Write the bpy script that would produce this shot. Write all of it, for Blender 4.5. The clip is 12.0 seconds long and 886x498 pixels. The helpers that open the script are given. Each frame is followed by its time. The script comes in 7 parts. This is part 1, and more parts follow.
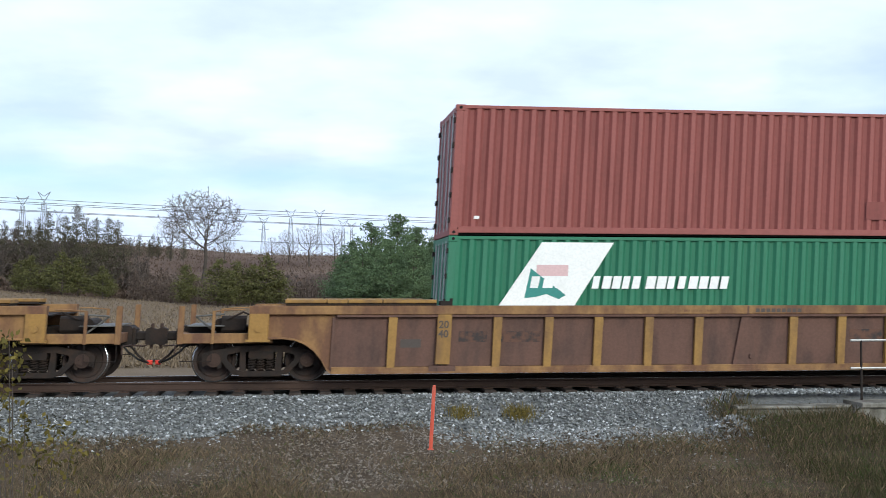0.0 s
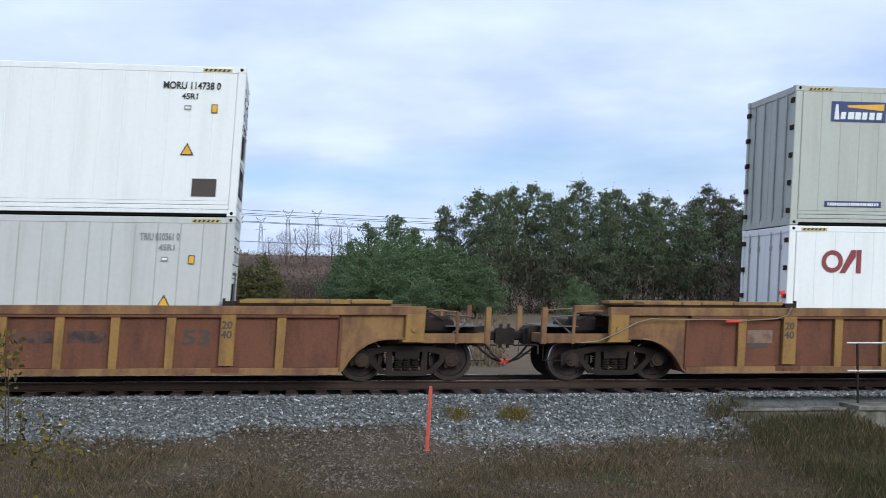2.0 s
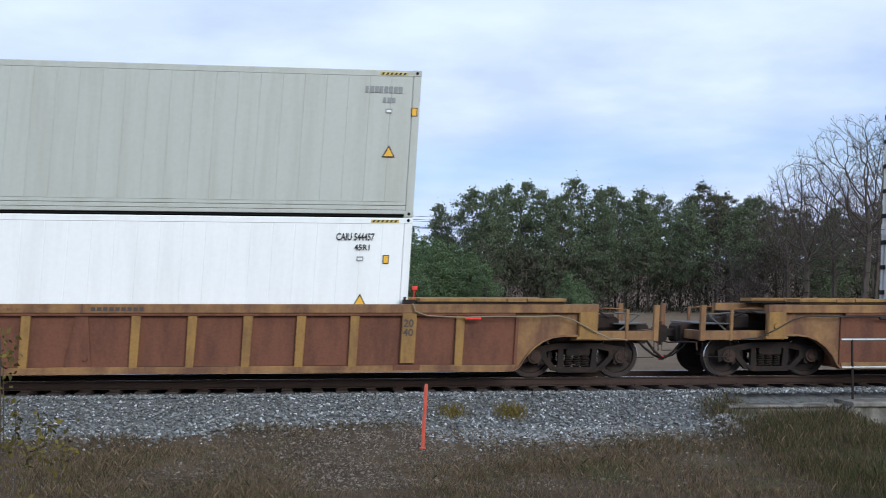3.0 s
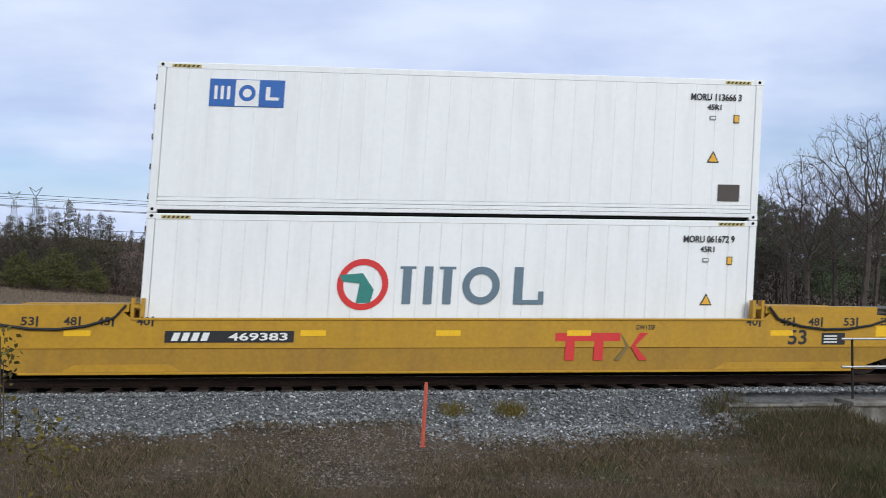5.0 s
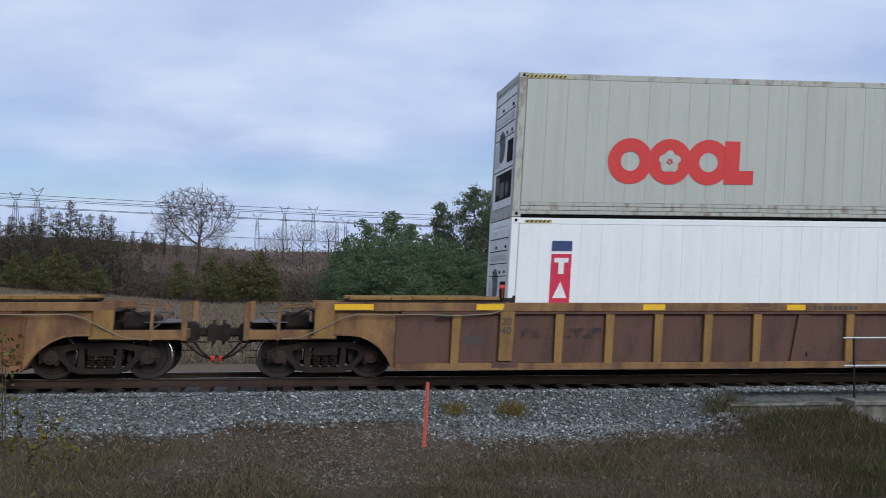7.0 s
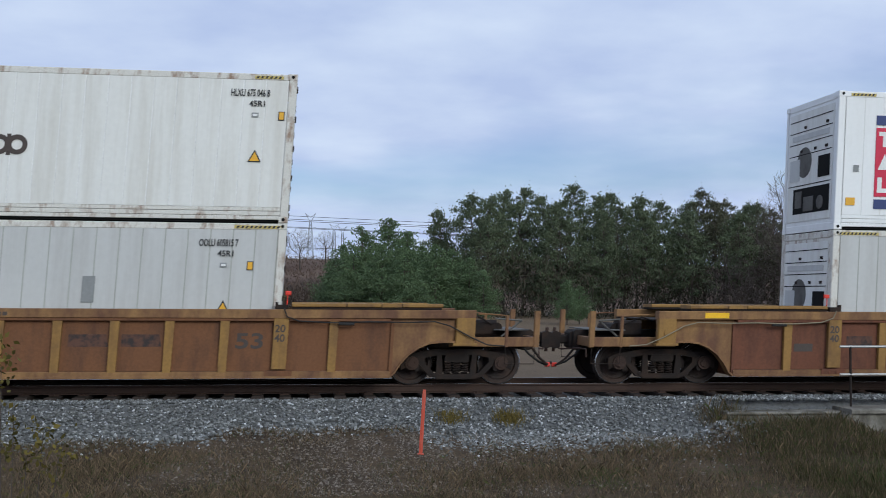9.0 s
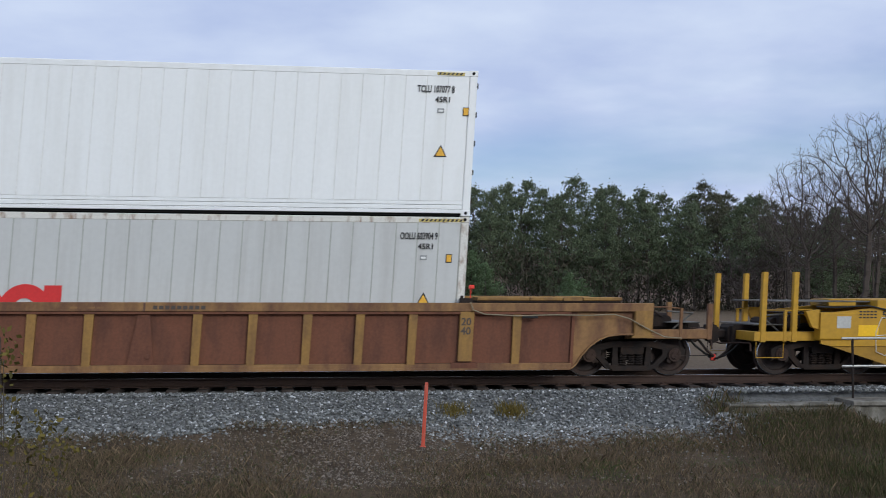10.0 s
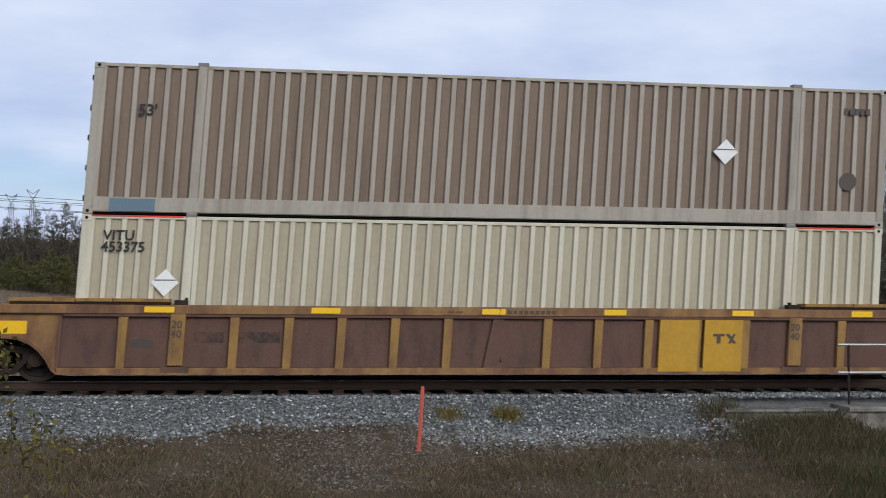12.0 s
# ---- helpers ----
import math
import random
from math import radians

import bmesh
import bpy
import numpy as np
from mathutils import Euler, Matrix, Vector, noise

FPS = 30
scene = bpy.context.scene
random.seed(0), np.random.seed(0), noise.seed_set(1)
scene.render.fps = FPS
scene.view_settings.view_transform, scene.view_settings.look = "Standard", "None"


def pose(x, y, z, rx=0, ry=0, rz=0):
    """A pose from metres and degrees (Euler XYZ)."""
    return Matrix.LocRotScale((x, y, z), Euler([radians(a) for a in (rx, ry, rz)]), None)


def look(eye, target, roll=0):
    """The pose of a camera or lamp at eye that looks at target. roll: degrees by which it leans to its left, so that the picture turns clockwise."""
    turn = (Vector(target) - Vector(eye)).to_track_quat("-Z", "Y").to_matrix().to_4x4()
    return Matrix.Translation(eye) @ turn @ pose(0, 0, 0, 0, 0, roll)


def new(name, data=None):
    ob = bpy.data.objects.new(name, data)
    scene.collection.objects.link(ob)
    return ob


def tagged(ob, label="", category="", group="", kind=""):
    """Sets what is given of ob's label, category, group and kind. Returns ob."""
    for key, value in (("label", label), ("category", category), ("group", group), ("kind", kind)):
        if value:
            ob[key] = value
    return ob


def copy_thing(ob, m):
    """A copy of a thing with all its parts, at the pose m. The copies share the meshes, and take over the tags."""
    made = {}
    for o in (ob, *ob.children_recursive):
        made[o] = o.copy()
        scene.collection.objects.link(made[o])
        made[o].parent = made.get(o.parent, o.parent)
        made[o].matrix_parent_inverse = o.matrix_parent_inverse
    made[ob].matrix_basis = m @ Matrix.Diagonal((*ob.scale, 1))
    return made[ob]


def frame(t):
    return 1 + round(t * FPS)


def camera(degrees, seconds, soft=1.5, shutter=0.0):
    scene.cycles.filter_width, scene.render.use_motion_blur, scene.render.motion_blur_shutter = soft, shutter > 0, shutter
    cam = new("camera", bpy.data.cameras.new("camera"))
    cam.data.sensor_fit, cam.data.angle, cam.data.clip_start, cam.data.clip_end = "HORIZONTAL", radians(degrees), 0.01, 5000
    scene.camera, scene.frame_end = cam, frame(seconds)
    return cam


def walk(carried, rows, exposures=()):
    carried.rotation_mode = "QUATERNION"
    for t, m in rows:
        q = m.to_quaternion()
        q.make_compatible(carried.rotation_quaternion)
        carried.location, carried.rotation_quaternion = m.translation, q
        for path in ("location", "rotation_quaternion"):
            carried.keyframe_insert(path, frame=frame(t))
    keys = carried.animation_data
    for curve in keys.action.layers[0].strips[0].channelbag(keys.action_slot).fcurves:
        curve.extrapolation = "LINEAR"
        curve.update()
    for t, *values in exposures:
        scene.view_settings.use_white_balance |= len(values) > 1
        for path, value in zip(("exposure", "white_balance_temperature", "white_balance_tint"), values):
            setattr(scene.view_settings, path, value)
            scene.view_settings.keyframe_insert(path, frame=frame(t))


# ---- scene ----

# ---------------------------------------------------------------- camera
# a phone on a support beside the line; its sensor is read row by row in 30 ms
cam = camera(43.06, 12.0, soft=0.9, shutter=0.91)
scene.cycles.rolling_shutter_type = "TOP"
scene.cycles.rolling_shutter_duration = 0.04
EYE = (0.0, -23.103, 1.799)


def aim(t, yaw, pitch, roll):
    a, b = radians(yaw), radians(pitch)
    way = Vector((math.sin(a) * math.cos(b), math.cos(a) * math.cos(b), math.sin(b)))
    return t, look(EYE, Vector(EYE) + way * 20, roll)


walk(cam, [aim(*row) for row in (
    (0.0, 7.4433, 2.0629, 0.0696), (0.5, 7.4491, 2.0423, 0.3162), (1.0, 7.4207, 2.1487, 0.3635),
    (1.5, 7.4446, 2.0791, 0.3634), (2.0, 7.5834, 2.1125, 0.3352), (2.5, 7.7921, 2.0565, 0.2152),
    (4.5, 7.8567, 1.9209, 0.1377), (5.0, 7.8223, 1.9222, 0.2944), (5.5, 7.6068, 1.9153, 0.3388),
    (6.0, 7.6648, 1.9124, 0.3056), (6.5, 7.7028, 1.9026, 0.3101), (7.0, 7.7557, 1.9079, 0.1995),
    (9.0, 7.9040, 2.2892, 0.3592), (9.5, 7.8171, 2.1408, 0.3278), (10.0, 7.8123, 1.9208, 0.2125),
    (10.5, 7.8404, 1.9210, 0.1388), (11.0, 7.8624, 2.2361, 0.1548), (11.5, 7.9082, 2.2253, 0.5021),
    (12.0, 7.9678, 2.1309, 0.5292))],
    exposures=((0, 0.32, 6260, 0), (1.0, 0.3, 6310, 1), (1.5, 0.28, 6130, 1), (2.0, 0.02, 6010, 2), (2.5, 0.09, 5930, 4), (4.5, -0.14, 5960, 3), (5.0, -0.12, 6210, 5), (5.5, -0.47, 5910, 4),
               (6.0, -0.42, 5660, 5), (6.5, -0.47, 5660, 5), (7.0, -0.36, 5910, 5), (9.0, -0.34, 5960, 3), (9.5, -0.36, 6060, 4), (10.0, -0.34, 6060, 5), (10.5, -0.28, 6010, 4), (11.0, -0.17, 6210, 5),
               (11.5, -0.22, 5960, 2), (12.0, -0.2, 6310, 5)))

SPEED = 19.875          # metres a second, towards -x
WHEEL_R = 0.43
RIDE = 0.055            # how far the springs hold the bodies up

# ---------------------------------------------------------------- world and sun
world = bpy.data.worlds.new("sky")
scene.world = world
world.use_nodes = True


def build_world():
    nt = world.node_tree
    nt.nodes.clear()
    N, L = nt.nodes.new, nt.links.new
    out, bg = N("ShaderNodeOutputWorld"), N("ShaderNodeBackground")
    sky = N("ShaderNodeTexSky")
    sky.sky_type, sky.sun_disc = "NISHITA", False
    sky.sun_elevation, sky.sun_rotation = radians(23.5), radians(160)
    co, sep = N("ShaderNodeTexCoord"), N("ShaderNodeSeparateXYZ")
    L(co.outputs["Generated"], sep.inputs[0])
    up = N("ShaderNodeMath"); up.operation = "ADD"; up.inputs[1].default_value = 0.16
    L(sep.outputs["Z"], up.inputs[0])
    top = N("ShaderNodeMath"); top.operation = "MAXIMUM"; top.inputs[1].default_value = 0.05
    L(up.outputs[0], top.inputs[0])
    comb = N("ShaderNodeCombineXYZ")
    for axis, out_name in ((0, "X"), (1, "Y")):
        d = N("ShaderNodeMath"); d.operation = "DIVIDE"
        L(sep.outputs[out_name], d.inputs[0]); L(top.outputs[0], d.inputs[1])
        L(d.outputs[0], comb.inputs[axis])
    big, fine = N("ShaderNodeTexNoise"), N("ShaderNodeTexNoise")
    big.inputs["Scale"].default_value, big.inputs["Detail"].default_value = 0.55, 5
    big.inputs["Roughness"].default_value = 0.5
    fine.inputs["Scale"].default_value, fine.inputs["Detail"].default_value = 2.3, 7
    L(comb.outputs[0], big.inputs["Vector"]); L(comb.outputs[0], fine.inputs["Vector"])
    cover = N("ShaderNodeValToRGB")
    cover.color_ramp.elements[0].position, cover.color_ramp.elements[1].position = 0.22, 0.46
    # the cloud sheet thins out a few degrees above the horizon
    thin = N("ShaderNodeValToRGB")
    for pos, val in ((0.0, 0.0), (0.06, 0.02), (0.100, 0.13), (0.135, 0.05), (0.2, 0.0)):
        e = thin.color_ramp.elements.new(pos) if pos not in (0.0,) else thin.color_ramp.elements[0]
        e.color = (val, val, val, 1)
    thin.color_ramp.elements[len(thin.color_ramp.elements) - 1].color = (0, 0, 0, 1)
    L(sep.outputs["Z"], thin.inputs[0])
    less = N("ShaderNodeMath"); less.operation = "SUBTRACT"
    L(big.outputs["Fac"], less.inputs[0]); L(thin.outputs["Color"], less.inputs[1])
    L(less.outputs[0], cover.inputs[0])
    shade = N("ShaderNodeValToRGB")
    shade.color_ramp.elements[0].position, shade.color_ramp.elements[1].position = 0.33, 0.68
    shade.color_ramp.elements[0].color = (0.64, 0.71, 0.98, 1)
    shade.color_ramp.elements[1].color = (0.85, 0.905, 1.10, 1)
    L(fine.outputs["Fac"], shade.inputs[0])
    blue = N("ShaderNodeMix"); blue.data_type = "RGBA"; blue.blend_type = "MULTIPLY"
    blue.inputs["Factor"].default_value = 1.0
    blue.inputs["B"].default_value = (0.092, 0.099, 0.128, 1)
    L(sky.outputs[0], blue.inputs["A"])
    mix = N("ShaderNodeMix"); mix.data_type = "RGBA"
    L(cover.outputs["Color"], mix.inputs["Factor"])
    L(blue.outputs["Result"], mix.inputs["A"]); L(shade.outputs["Color"], mix.inputs["B"])
    L(mix.outputs["Result"], bg.inputs["Color"])
    bg.inputs["Strength"].default_value = 1.0
    L(bg.outputs[0], out.inputs[0])


build_world()
sun = new("sun", bpy.data.lights.new("sun", "SUN"))
sun.data.energy, sun.data.angle, sun.data.color = 2.0, radians(25), (1.0, 0.94, 0.84)
sun.matrix_world = look((15.3, -42, 19.4), (0, 0, 0))

# ---------------------------------------------------------------- materials


def mat(name, color, rough=0.6, metal=0.0, stain=None, amount=0.5, grain=0.12, scale=1.0, streak=0.0,
        bump=0.0, bump_scale=40.0, low=0.45, high=0.7):
    """Base colour with fine grain, larger stains (upright streaks where streak > 0) and fine relief."""
    m = bpy.data.materials.new(name)
    m.use_nodes = True
    nt = m.node_tree
    N, L = nt.nodes.new, nt.links.new
    b = nt.nodes["Principled BSDF"]
    b.inputs["Roughness"].default_value, b.inputs["Metallic"].default_value = rough, metal
    b.inputs["Specular IOR Level"].default_value = 0.15 if rough > 0.7 else 0.3
    co, info, add = N("ShaderNodeTexCoord"), N("ShaderNodeObjectInfo"), N("ShaderNodeVectorMath")
    mul = N("ShaderNodeMath"); mul.operation = "MULTIPLY"; mul.inputs[1].default_value = 37.0
    L(info.outputs["Random"], mul.inputs[0])
    L(co.outputs["Object"], add.inputs[0]); L(mul.outputs[0], add.inputs[1])
    mp = N("ShaderNodeMapping")
    s = scale * 1.3
    mp.inputs["Scale"].default_value = (s * (1 + 5 * streak), s * (1 + 5 * streak), s * (1 - 0.75 * streak))
    L(add.outputs[0], mp.inputs[0])
    n1, n2 = N("ShaderNodeTexNoise"), N("ShaderNodeTexNoise")
    n1.inputs["Scale"].default_value, n1.inputs["Detail"].default_value = 1.0, 8
    n1.inputs["Roughness"].default_value = 0.62
    n2.inputs["Scale"].default_value, n2.inputs["Detail"].default_value = 22 * scale, 4
    L(mp.outputs[0], n1.inputs["Vector"]); L(add.outputs[0], n2.inputs["Vector"])
    ramp = N("ShaderNodeValToRGB")
    ramp.color_ramp.elements[0].position, ramp.color_ramp.elements[1].position = low, high
    L(n1.outputs["Fac"], ramp.inputs[0])
    am = N("ShaderNodeMath"); am.operation = "MULTIPLY"; am.inputs[1].default_value = amount
    L(ramp.outputs["Color"], am.inputs[0])
    mix = N("ShaderNodeMix"); mix.data_type = "RGBA"
    mix.inputs["A"].default_value = (*color, 1)
    st = stain or tuple(c * 0.55 for c in color)
    mix.inputs["B"].default_value = (*st, 1)
    L(am.outputs[0], mix.inputs["Factor"])
    g = N("ShaderNodeMapRange")
    g.inputs["From Min"].default_value, g.inputs["From Max"].default_value = 0.25, 0.75
    g.inputs["To Min"].default_value, g.inputs["To Max"].default_value = 1 - grain, 1 + grain
    L(n2.outputs["Fac"], g.inputs["Value"])
    gm = N("ShaderNodeVectorMath"); gm.operation = "SCALE"
    L(mix.outputs["Result"], gm.inputs[0]); L(g.outputs[0], gm.inputs["Scale"])
    L(gm.outputs[0], b.inputs["Base Color"])
    if bump:
        bn, bp = N("ShaderNodeTexNoise"), N("ShaderNodeBump")
        bn.inputs["Scale"].default_value, bn.inputs["Detail"].default_value = bump_scale, 5
        L(add.outputs[0], bn.inputs["Vector"])
        bp.inputs["Strength"].default_value, bp.inputs["Distance"].default_value = bump, 0.02
        L(bn.outputs["Fac"], bp.inputs["Height"]); L(bp.outputs[0], b.inputs["Normal"])
    return m


def ink(name, color, rough=0.5):
    return mat(name, color, rough, grain=0.08, amount=0.2)


RUST = mat("rusty_panel_paint", (0.128, 0.072, 0.056), 0.75, stain=(0.068, 0.045, 0.039), amount=0.8, scale=0.9, streak=0.3, bump=0.15)
RUST_RED = mat("redder_rusty_panel_paint", (0.160, 0.068, 0.042), 0.75, stain=(0.082, 0.042, 0.031), amount=0.8, scale=0.9, streak=0.3, bump=0.15)
RUST_ORANGE = mat("orange_rusty_panel_paint", (0.178, 0.084, 0.042), 0.75, stain=(0.095, 0.050, 0.034), amount=0.8, scale=0.9, streak=0.3, bump=0.15)
TAN = mat("weathered_yellow_paint", (0.285, 0.160, 0.045), 0.65, stain=(0.13, 0.070, 0.036), amount=0.8, scale=0.9, streak=0.3, bump=0.1)
OLDTAN = mat("rust_stained_yellow_paint", (0.270, 0.150, 0.060), 0.7, stain=(0.115, 0.054, 0.034), amount=0.9, scale=0.8, streak=0.2, bump=0.12, low=0.38, high=0.62)
YELLOW = mat("yellow_car_paint", (0.46, 0.255, 0.018), 0.5, stain=(0.36, 0.195, 0.028), amount=0.6, scale=0.5, streak=0.5)
YELLOW_LOW = mat("darker_yellow_paint", (0.36, 0.20, 0.022), 0.6, stain=(0.25, 0.138, 0.03), amount=0.6, scale=0.6, streak=0.4)
REFLECT = ink("yellow_reflector", (0.85, 0.50, 0.02), 0.3)
STEEL = mat("dark_truck_steel", (0.026, 0.021, 0.019), 0.85, stain=(0.055, 0.034, 0.024), amount=0.7, scale=3, bump=0.2)
WHEELM = mat("wheel_steel", (0.035, 0.026, 0.023), 0.7, metal=0.1, stain=(0.07, 0.038, 0.027), amount=0.7, scale=3)
TREAD = mat("polished_tread", (0.5, 0.5, 0.5), 0.25, metal=1.0, amount=0.2)
RAILM = mat("rusty_rail", (0.060, 0.038, 0.030), 0.75, stain=(0.035, 0.026, 0.024), amount=0.6, scale=2, bump=0.2)
TIEM = mat("creosoted_tie", (0.045, 0.035, 0.030), 0.9, stain=(0.10, 0.085, 0.075), amount=0.5, scale=4, bump=0.5)
HOSE = mat("black_hose", (0.025, 0.024, 0.023), 0.6)
CABLE = mat("pale_cable", (0.24, 0.20, 0.13), 0.6, amount=0.4)
LAMPRED = mat("red_marker_plastic", (0.75, 0.06, 0.04), 0.35)
WORN = mat("worn_stencil_paint", (0.050, 0.042, 0.040), 0.8, stain=(0.125, 0.066, 0.048), amount=0.95, scale=4.5, low=0.40, high=0.56)
BLACK = ink("black_ink", (0.022, 0.022, 0.024))
DULLINK = ink("faded_dark_ink", (0.07, 0.055, 0.048))
WHITE = ink("white_ink", (0.80, 0.80, 0.78))
REDINK = ink("red_ink", (0.62, 0.035, 0.035))
MAROON = ink("maroon_ink", (0.23, 0.045, 0.05))
BLUE = ink("blue_ink", (0.035, 0.13, 0.42))
NAVY = ink("navy_ink", (0.035, 0.055, 0.17))
SLATE = ink("slate_ink", (0.13, 0.19, 0.24))
CRIMSON = ink("crimson_ink", (0.60, 0.022, 0.070))
OLIVE = ink("olive_ink", (0.20, 0.14, 0.045))
YDULL = ink("faded_yellow_tape", (0.55, 0.44, 0.14))
ORANGE = ink("amber_sticker", (0.78, 0.42, 0.04))
GREYINK = ink("grey_ink", (0.25, 0.26, 0.26))
TEAL = ink("teal_ink", (0.04, 0.22, 0.19))

P_RED = mat("oxide_red_paint", (0.26, 0.080, 0.070), 0.6, stain=(0.20, 0.056, 0.048), amount=0.55, scale=0.7, streak=0.6, grain=0.08)
P_GREEN = mat("green_paint", (0.028, 0.155, 0.085), 0.55, stain=(0.05, 0.17, 0.11), amount=0.5, scale=0.7, streak=0.6, grain=0.06)
P_WHITE = mat("white_reefer_paint", (0.84, 0.85, 0.84), 0.4, stain=(0.70, 0.70, 0.67), amount=0.4, scale=0.5, streak=0.7, grain=0.02)
P_CREAM = mat("soiled_white_paint", (0.76, 0.76, 0.72), 0.45, stain=(0.52, 0.49, 0.42), amount=0.5, scale=0.5, streak=0.8, grain=0.03)
P_GREY = mat("pale_grey_paint", (0.54, 0.545, 0.53), 0.45, stain=(0.40, 0.39, 0.37), amount=0.5, scale=0.5, streak=0.8, grain=0.03)
P_SAGE = mat("pale_sage_grey_paint", (0.46, 0.475, 0.43), 0.45, stain=(0.37, 0.355, 0.295), amount=0.5, scale=0.5, streak=0.85, grain=0.03)
P_BEIGE = mat("beige_paint", (0.60, 0.56, 0.45), 0.55, stain=(0.38, 0.32, 0.23), amount=0.6, scale=0.6, streak=0.8, grain=0.05)
P_TAUPE = mat("soot_dulled_grey_paint", (0.38, 0.345, 0.29), 0.6, stain=(0.20, 0.16, 0.125), amount=0.65, scale=0.6, streak=0.7, grain=0.06)
# fold colours hold the shade of the recesses; beige and taupe also hold dirt
D_RED = mat("shaded_red_fold", (0.218, 0.062, 0.054), 0.65, stain=(0.13, 0.036, 0.032), amount=0.6, scale=0.7, streak=0.6, grain=0.08)
D_GREEN = mat("shaded_green_fold", (0.024, 0.142, 0.077), 0.6, stain=(0.03, 0.13, 0.08), amount=0.5, scale=0.7, streak=0.6, grain=0.06)
D_BEIGE = mat("dusty_shaded_beige_fold", (0.42, 0.375, 0.275), 0.6, stain=(0.32, 0.26, 0.185), amount=0.6, scale=0.6, streak=0.8, grain=0.06)
D_TAUPE = mat("grimed_shaded_taupe_fold", (0.21, 0.155, 0.115), 0.7, stain=(0.125, 0.09, 0.068), amount=0.6, scale=0.6, streak=0.7, grain=0.08)
D_WHITE = mat("dirt_filled_seam", (0.79, 0.79, 0.77), 0.7, stain=(0.64, 0.64, 0.61), amount=0.7, scale=1.5, streak=0.5)
D_SAGE = mat("dirt_filled_sage_seam", (0.41, 0.42, 0.385), 0.7, stain=(0.36, 0.37, 0.33), amount=0.8, scale=1.5, streak=0.5)
P_EDGE = mat("rust_edged_pale_paint", (0.66, 0.645, 0.59), 0.55, stain=(0.24, 0.135, 0.075), amount=0.85, scale=2.6, streak=0.2, low=0.5, high=0.68)
S_EDGE = mat("rust_edged_sage_paint", (0.44, 0.445, 0.395), 0.55, stain=(0.20, 0.125, 0.08), amount=0.8, scale=2.6, streak=0.2, low=0.5, high=0.68)
# near-black: painted shade of gaps, holes and recesses, and a few dark fittings
GAP_BLACK = mat("black_gap_tone", (0.012, 0.012, 0.012), 0.9)
CASTING = mat("worn_casting_steel", (0.20, 0.19, 0.18), 0.6, stain=(0.13, 0.07, 0.05), amount=0.6, scale=4)
GALV = mat("galvanised_steel", (0.42, 0.42, 0.41), 0.45, metal=0.6, amount=0.4)
DULLMETAL = mat("grimy_grating", (0.13, 0.125, 0.115), 0.7, metal=0.2, stain=(0.06, 0.05, 0.045), amount=0.7, scale=3)
CONCRETE = mat("weathered_concrete", (0.25, 0.235, 0.205), 0.9, stain=(0.085, 0.078, 0.062), amount=0.9, scale=2.2, bump=0.4, low=0.36, high=0.64)
POSTM = mat("faded_orange_plastic", (0.52, 0.085, 0.05), 0.5, stain=(0.45, 0.14, 0.10), amount=0.6, scale=5)

# ---------------------------------------------------------------- mesh helpers


